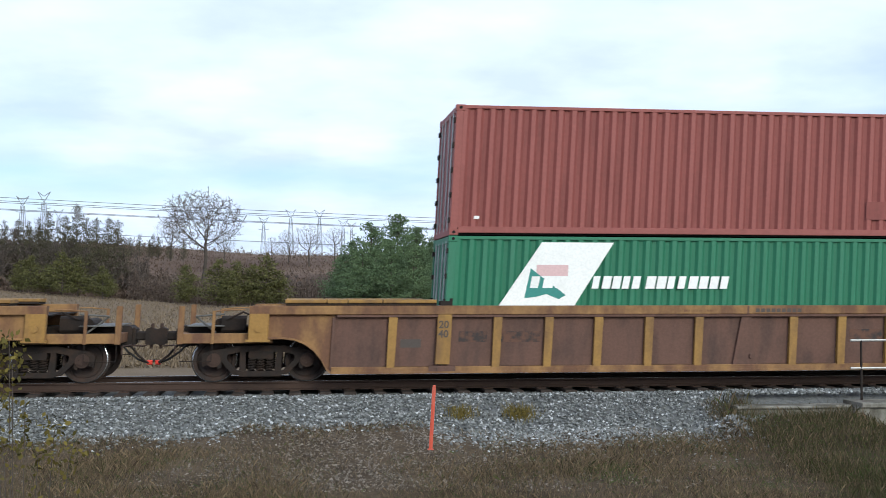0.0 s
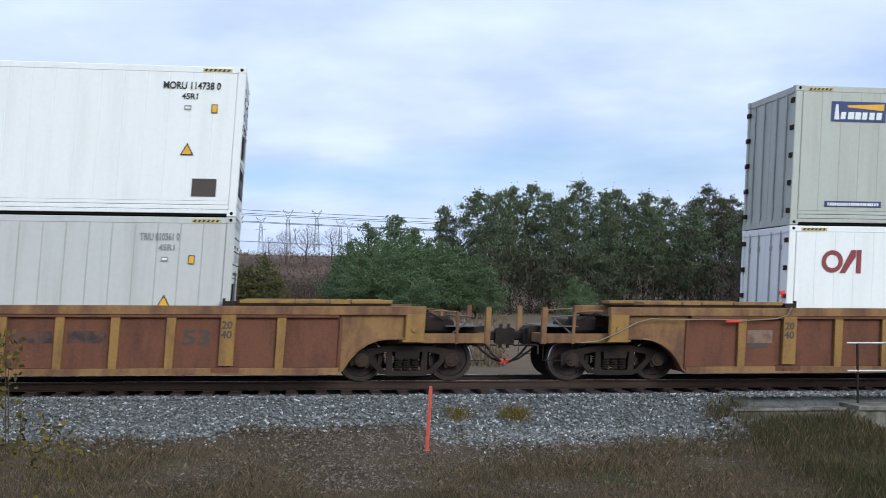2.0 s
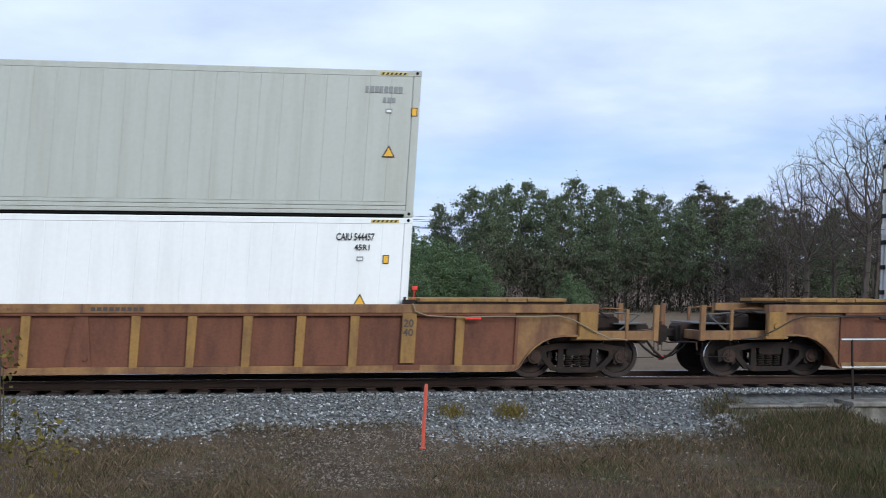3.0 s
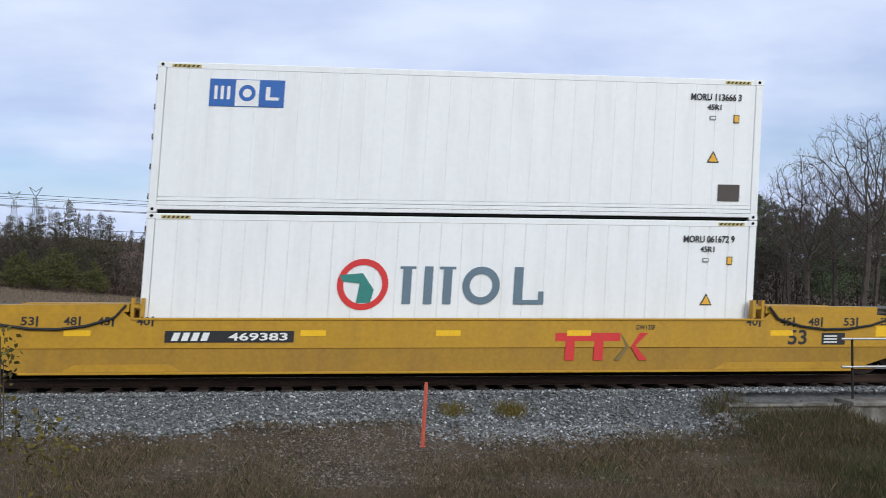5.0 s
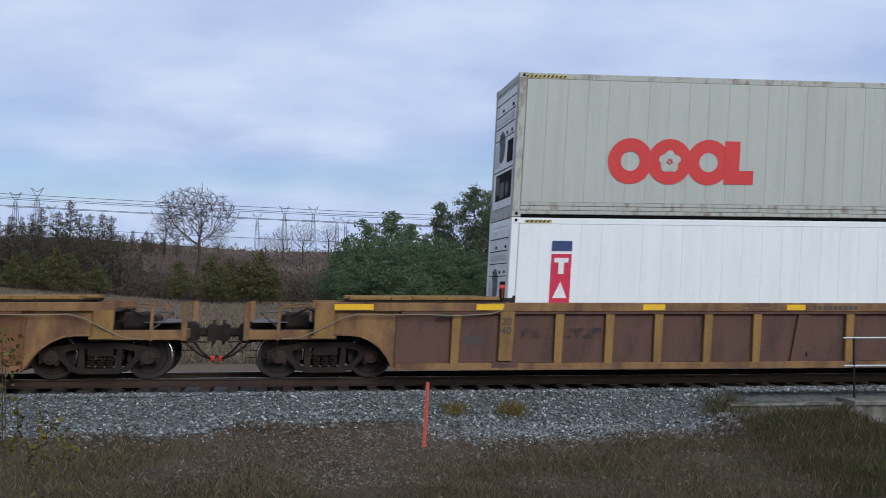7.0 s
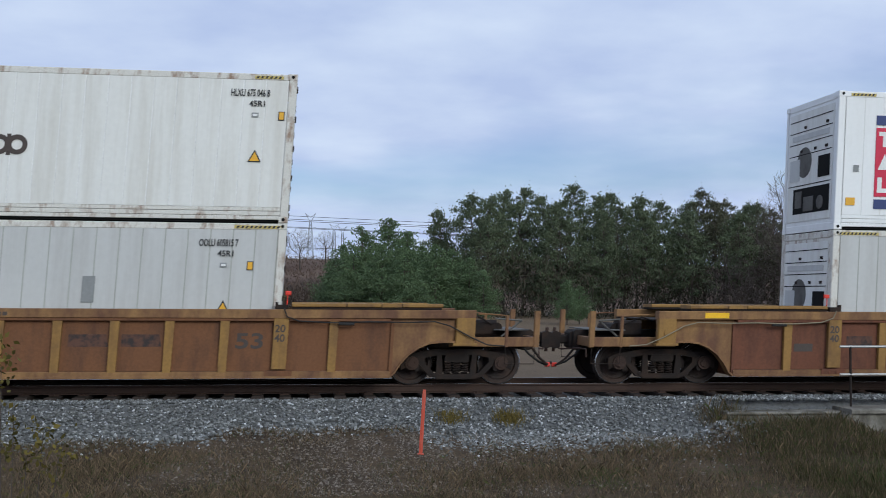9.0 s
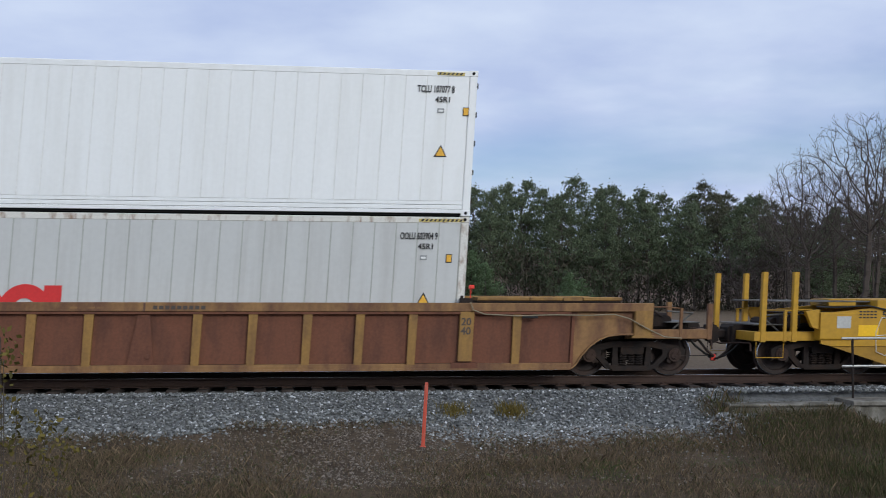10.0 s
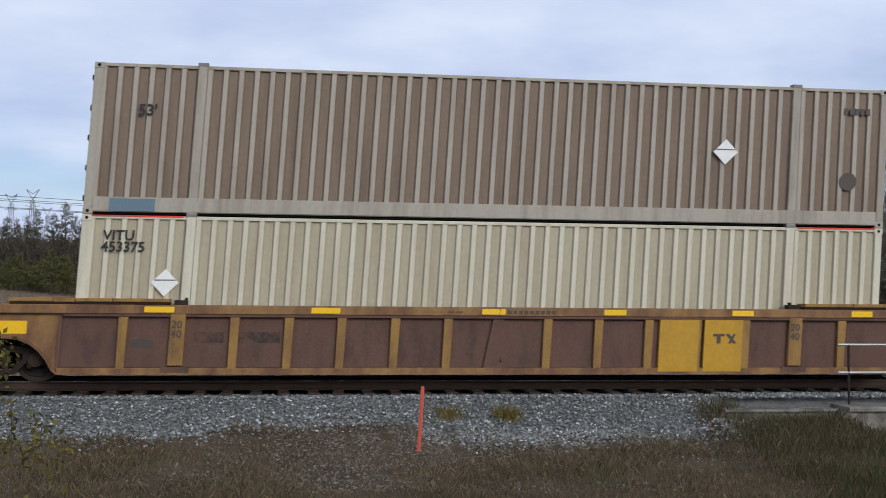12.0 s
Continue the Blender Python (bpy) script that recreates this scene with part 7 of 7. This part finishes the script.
        tagged(ob, label, "thicket", kind="stuff")
    pts = []
    for i in range(30000):
        x, y = at(rng.uniform(-150, 900), 40 + 132 * rng.uniform(0, 1) ** 1.5)
        pts.append((x, y, ground_z(x, y) + rng.uniform(0, 0.16)))
    ob = new("field_grass", leaf_mesh("field_grass", pts, 0.34, plain("pale_field_stubble", (0.105, 0.078, 0.050), (0.225, 0.172, 0.118)), rng, 1.6, 0.10))
    tagged(ob, "pale dead grass over the flat field", "grass", kind="stuff")
    # low scrub on the hill, one tangle
    rng = np.random.default_rng(8)
    pts = []
    for i in range(26000):
        x, y = at(rng.uniform(-120, 900), 176 + 196 * rng.uniform(0, 1) ** 1.6)
        tuft = 0.35 + 1.5 * max(0.0, noise.noise(Vector((x * 0.09, y * 0.03, 2.0))) + 0.15)
        pts.append((x, y, ground_z(x, y) + abs(rng.normal(0, 0.9)) * tuft))
    ob = new("hill_scrub", leaf_mesh("hill_scrub", pts, 0.75, plain("dead_bracken", (0.072, 0.049, 0.039), (0.150, 0.108, 0.082)), rng, 1.2, 0.16))
    tagged(ob, "low dead scrub covering the brown hill", "scrub", kind="stuff")


build_trees()


def build_verge():
    rng = np.random.default_rng(12)
    v, f, gv, gf = [], [], [], []

    def blade(lst, fl, x, y, z, h, w, lean):
        a = rng.uniform(0, 2 * math.pi)
        dx, dy = math.cos(a), math.sin(a)
        b = rng.uniform(0, 2 * math.pi)
        lx, ly = lean * math.cos(b), lean * math.sin(b)
        o = len(lst)
        lst += [(x - dx * w, y - dy * w, z), (x + dx * w, y + dy * w, z), (x + lx * 0.5 + dx * w * 0.6, y + ly * 0.5 + dy * w * 0.6, z + h * 0.65), (x + lx, y + ly, z + h * 0.9), (x + lx * 0.5 - dx * w * 0.6, y + ly * 0.5 - dy * w * 0.6, z + h * 0.65)]
        fl += [(o, o + 1, o + 2, o + 3, o + 4)]

    dv, df = [], []
    for i in range(250000):
        x, y = rng.uniform(-9.5, 12.5), rng.uniform(-7.6, -2.05)
        if y < -9:
            continue
        e = toe(x) if x < 7.75 else -2.05
        if y > e - 0.05:
            continue
        m = noise.noise(Vector((x * 0.5, y * 0.8, 9.0)))
        bare = 1.2 * math.exp(-((x - 2.0 - 0.5 * (y + 4)) / 2.7) ** 2 - ((y + 3.9) / 1.6) ** 2)
        if rng.random() < bare or rng.random() > 0.55 + m * 0.9 + 0.4 * smooth((x - 7.6) / 0.8):
            continue
        right = smooth((x - 7.6) / 0.8)
        deep = smooth((-3.6 - y) / 1.6)
        h = rng.uniform(0.04, 0.125) * (1.0 + 0.9 * max(m, -0.3)) * (1 + 0.75 * right) * (1 + 0.2 * deep)
        if right and y > -2.3 and x > 8.7:
            continue
        if right and y > -3.3:
            h *= 1.0 + 2.2 * math.exp(-((x - 8.25) / 0.45) ** 2) * rng.random()
        green = rng.random() < (0.13 + 0.10 * right + 1.5 * max(0, noise.noise(Vector((x * 0.9, y * 1.2, 2.0))) - 0.12) * (1 if x > 1.5 else 0.35))
        dark = rng.random() < 0.15 + 0.5 * right
        a, b = (gv, gf) if green else (dv, df) if dark else (v, f)
        blade(a, b, x, y, max(ground_z(x, y), bed_z(y) if right and y > -2.7 else -9) - 0.01, h * (0.6 if green else 1), rng.uniform(0.0016, 0.0042), h * rng.uniform(0.2, 1.1 - 0.4 * right))
    tv, tf = [], []
    for cx, cy, n in ((3.05, -2.35, 240), (4.15, -2.40, 420)):      # tufts growing in the ballast
        for k in range(n):
            x, y = rng.normal(cx, 0.14), rng.normal(cy, 0.10)
            blade(tv, tf, x, y, bed_z(y) - 0.01, rng.uniform(0.08, 0.2), 0.006, rng.uniform(0.03, 0.14))
    tagged(new("ballast_tufts", raw("ballast_tufts", tv, tf, plain("ochre_tuft", (0.09, 0.075, 0.022), (0.22, 0.165, 0.05)))), "ochre grass tufts in the ballast", "grass", kind="stuff")
    tagged(new("dark_grass", raw("dark_grass", dv, df, DARKSTRAW)), "dark matted weeds by the culvert", "grass", kind="stuff")
    tagged(new("dry_grass", raw("dry_grass", v, f, STRAW)), "matted dry brown grass on the verge", "grass", kind="stuff")
    tagged(new("green_grass", raw("green_grass", gv, gf, WEED)), "scattered green weeds in the dry verge", "grass", kind="stuff")
    spots, sizes = [], []
    for i in range(24000):
        y = rng.uniform(-6.8, -2.6)
        x = rng.normal(2.2 + 0.5 * (y + 4), 2.4) if rng.random() < 0.8 else rng.uniform(-8, 8)
        if y > toe(x):
            continue
        spots.append((x, y, ground_z(x, y))); sizes.append(rng.choice((0.010, 0.015, 0.022, 0.040), p=(0.38, 0.37, 0.22, 0.03)))
    tagged(pebbles("verge_gravel", spots, np.array(sizes), plain("brown_gravel", (0.045, 0.036, 0.028), (0.255, 0.218, 0.182)), 6), "stray ballast stones on bare brown soil", "gravel", kind="stuff")


build_verge()


def build_near_shrubs():
    rng = np.random.default_rng(17)
    for label, spots in (("yellowing leafy weed close to the camera", ((-0.20, 0.0, 0.62), (0.02, 0.02, 0.40), (-0.10, 0.1, 0.28), (0.05, 0.0, 0.22))),
                         ("low yellow-green bush close to the camera", ((-0.1, 0.1, -0.05), (0.15, 0.0, -0.20), (0.35, 0.1, -0.30), (0.0, 0.0, -0.42), (0.25, 0.0, -0.5), (0.48, 0.05, -0.48)))):
        x0, y0 = at(10, 9.0)
        g = ground_z(x0, y0)
        t = thing("weed_bush", label, "bush")
        lv = []
        for dx, dy, dz in spots:
            top = Vector((dx, dy, 0.55 + dz - g + 0.45))
            a = Vector((dx * 0.5, dy, 0))
            part("stem", Shape().path([a, a.lerp(top, 0.5) + Vector((0.03, 0, 0)), top], 0.004, 4), BARK, t)
            lv.append(np.array(top)[None] + rng.normal(0, 1, (34, 3)) * np.array([0.075, 0.08, 0.05]))
            lv.append(np.array(top)[None] + rng.normal(0, 1, (20, 3)) * np.array([0.05, 0.06, 0.14]) - np.array([[0, 0, 0.18]]))
        ob = new("foliage", leaf_mesh("foliage", np.concatenate(lv), 0.04, YLEAF, rng, 0.1, 0.38))
        ob.parent = t
        t.location = (x0, y0, g)


build_near_shrubs()


def build_distance():
    # steel colour made paler and bluer to paint in distance haze
    steel = mat("hazed_tower_steel", (0.24, 0.255, 0.28), 0.7)
    for px, dist, top, s in ((36, 760, 354, 1.0), (74, 740, 346, 1.0), (100, 980, 376, 0.7), (464, 950, 386, 0.9), (512, 900, 372, 1.0), (563, 900, 372, 1.0), (605, 1000, 390, 0.8), (620, 1050, 394, 0.7)):
        x, y = at(px, dist)
        base = ground_z(x, y)
        h = 1.8 + (512 - top) / 1987.35 * dist - base
        t = thing("transmission_tower", "far grey lattice transmission tower with raised arms", "pylon", "transmission towers")
        b = 3.2 * s
        for sx in (-1, 1):
            for sy in (-1, 1):
                part("leg", Shape().tube((sx * b, sy * b, -1), (sx * 0.9, sy * 0.9, h * 0.86), 0.20, 4), steel, t)
        lat = Shape()
        for i in range(9):
            f0, f1 = i / 9 * 0.86, (i + 1) / 9 * 0.86
            w0, w1 = b + (0.9 - b) * i / 9, b + (0.9 - b) * (i + 1) / 9
            for sy in (-1, 1):
                lat.tube((-w0, sy * w0, h * f0), (w1, sy * w1, h * f1), 0.08, 3).tube((w0, sy * w0, h * f0), (-w1, sy * w1, h * f1), 0.08, 3)
        part("lattice", lat, steel, t)
        for k in (-1, 1):
            for z0, reach, z1 in ((0.86, 4.2, 1.0), (0.94, 4.2, 1.0), (0.76, 4.6, 0.78)):
                part("arm", Shape().tube((0, 0, h * z0), (k * reach, 0, h * z1), 0.24, 4), steel, t)
        t.matrix_basis = pose(x, y, base, 0, 0, -12)
    wire = mat("dark_wire", (0.06, 0.06, 0.065), 0.6)
    for dz, dy in ((0.0, 0), (-0.38, 1.5), (-0.72, 0.0), (-1.45, 3.0), (-1.75, 0.0), (-4.5, 1.0)):
        pts = []
        for k in range(41):
            x = -110 + 220 * k / 40
            pts.append((x, 142 + dy, 14.4 + dz - 0.033 * (x + 41) + 0.00012 * (x - 10) ** 2))
        s = Shape().path(pts, 0.036, 5)
        w = thing("overhead_wire", "dark overhead wire behind the track", "wire", "overhead wires", shape=s, material=wire)


build_distance()

# ---------------------------------------------------------------- movement


def motions():
    for ob, x, z in MOVERS:
        walk(ob, [(0, pose(x, 0, z)), (12, pose(x - SPEED * 12, 0, z))])
    turn = math.degrees(SPEED / FPS / WHEEL_R)
    for car in CARS:
        for w in [o for o in car.children if o.name.split(".")[0] == "wheelset"]:
            x = w.location.x
            walk(w, [(k / FPS, pose(x, 0, WHEEL_R - car.location.z, 0, -turn * k, 0)) for k in range(361)])


motions()
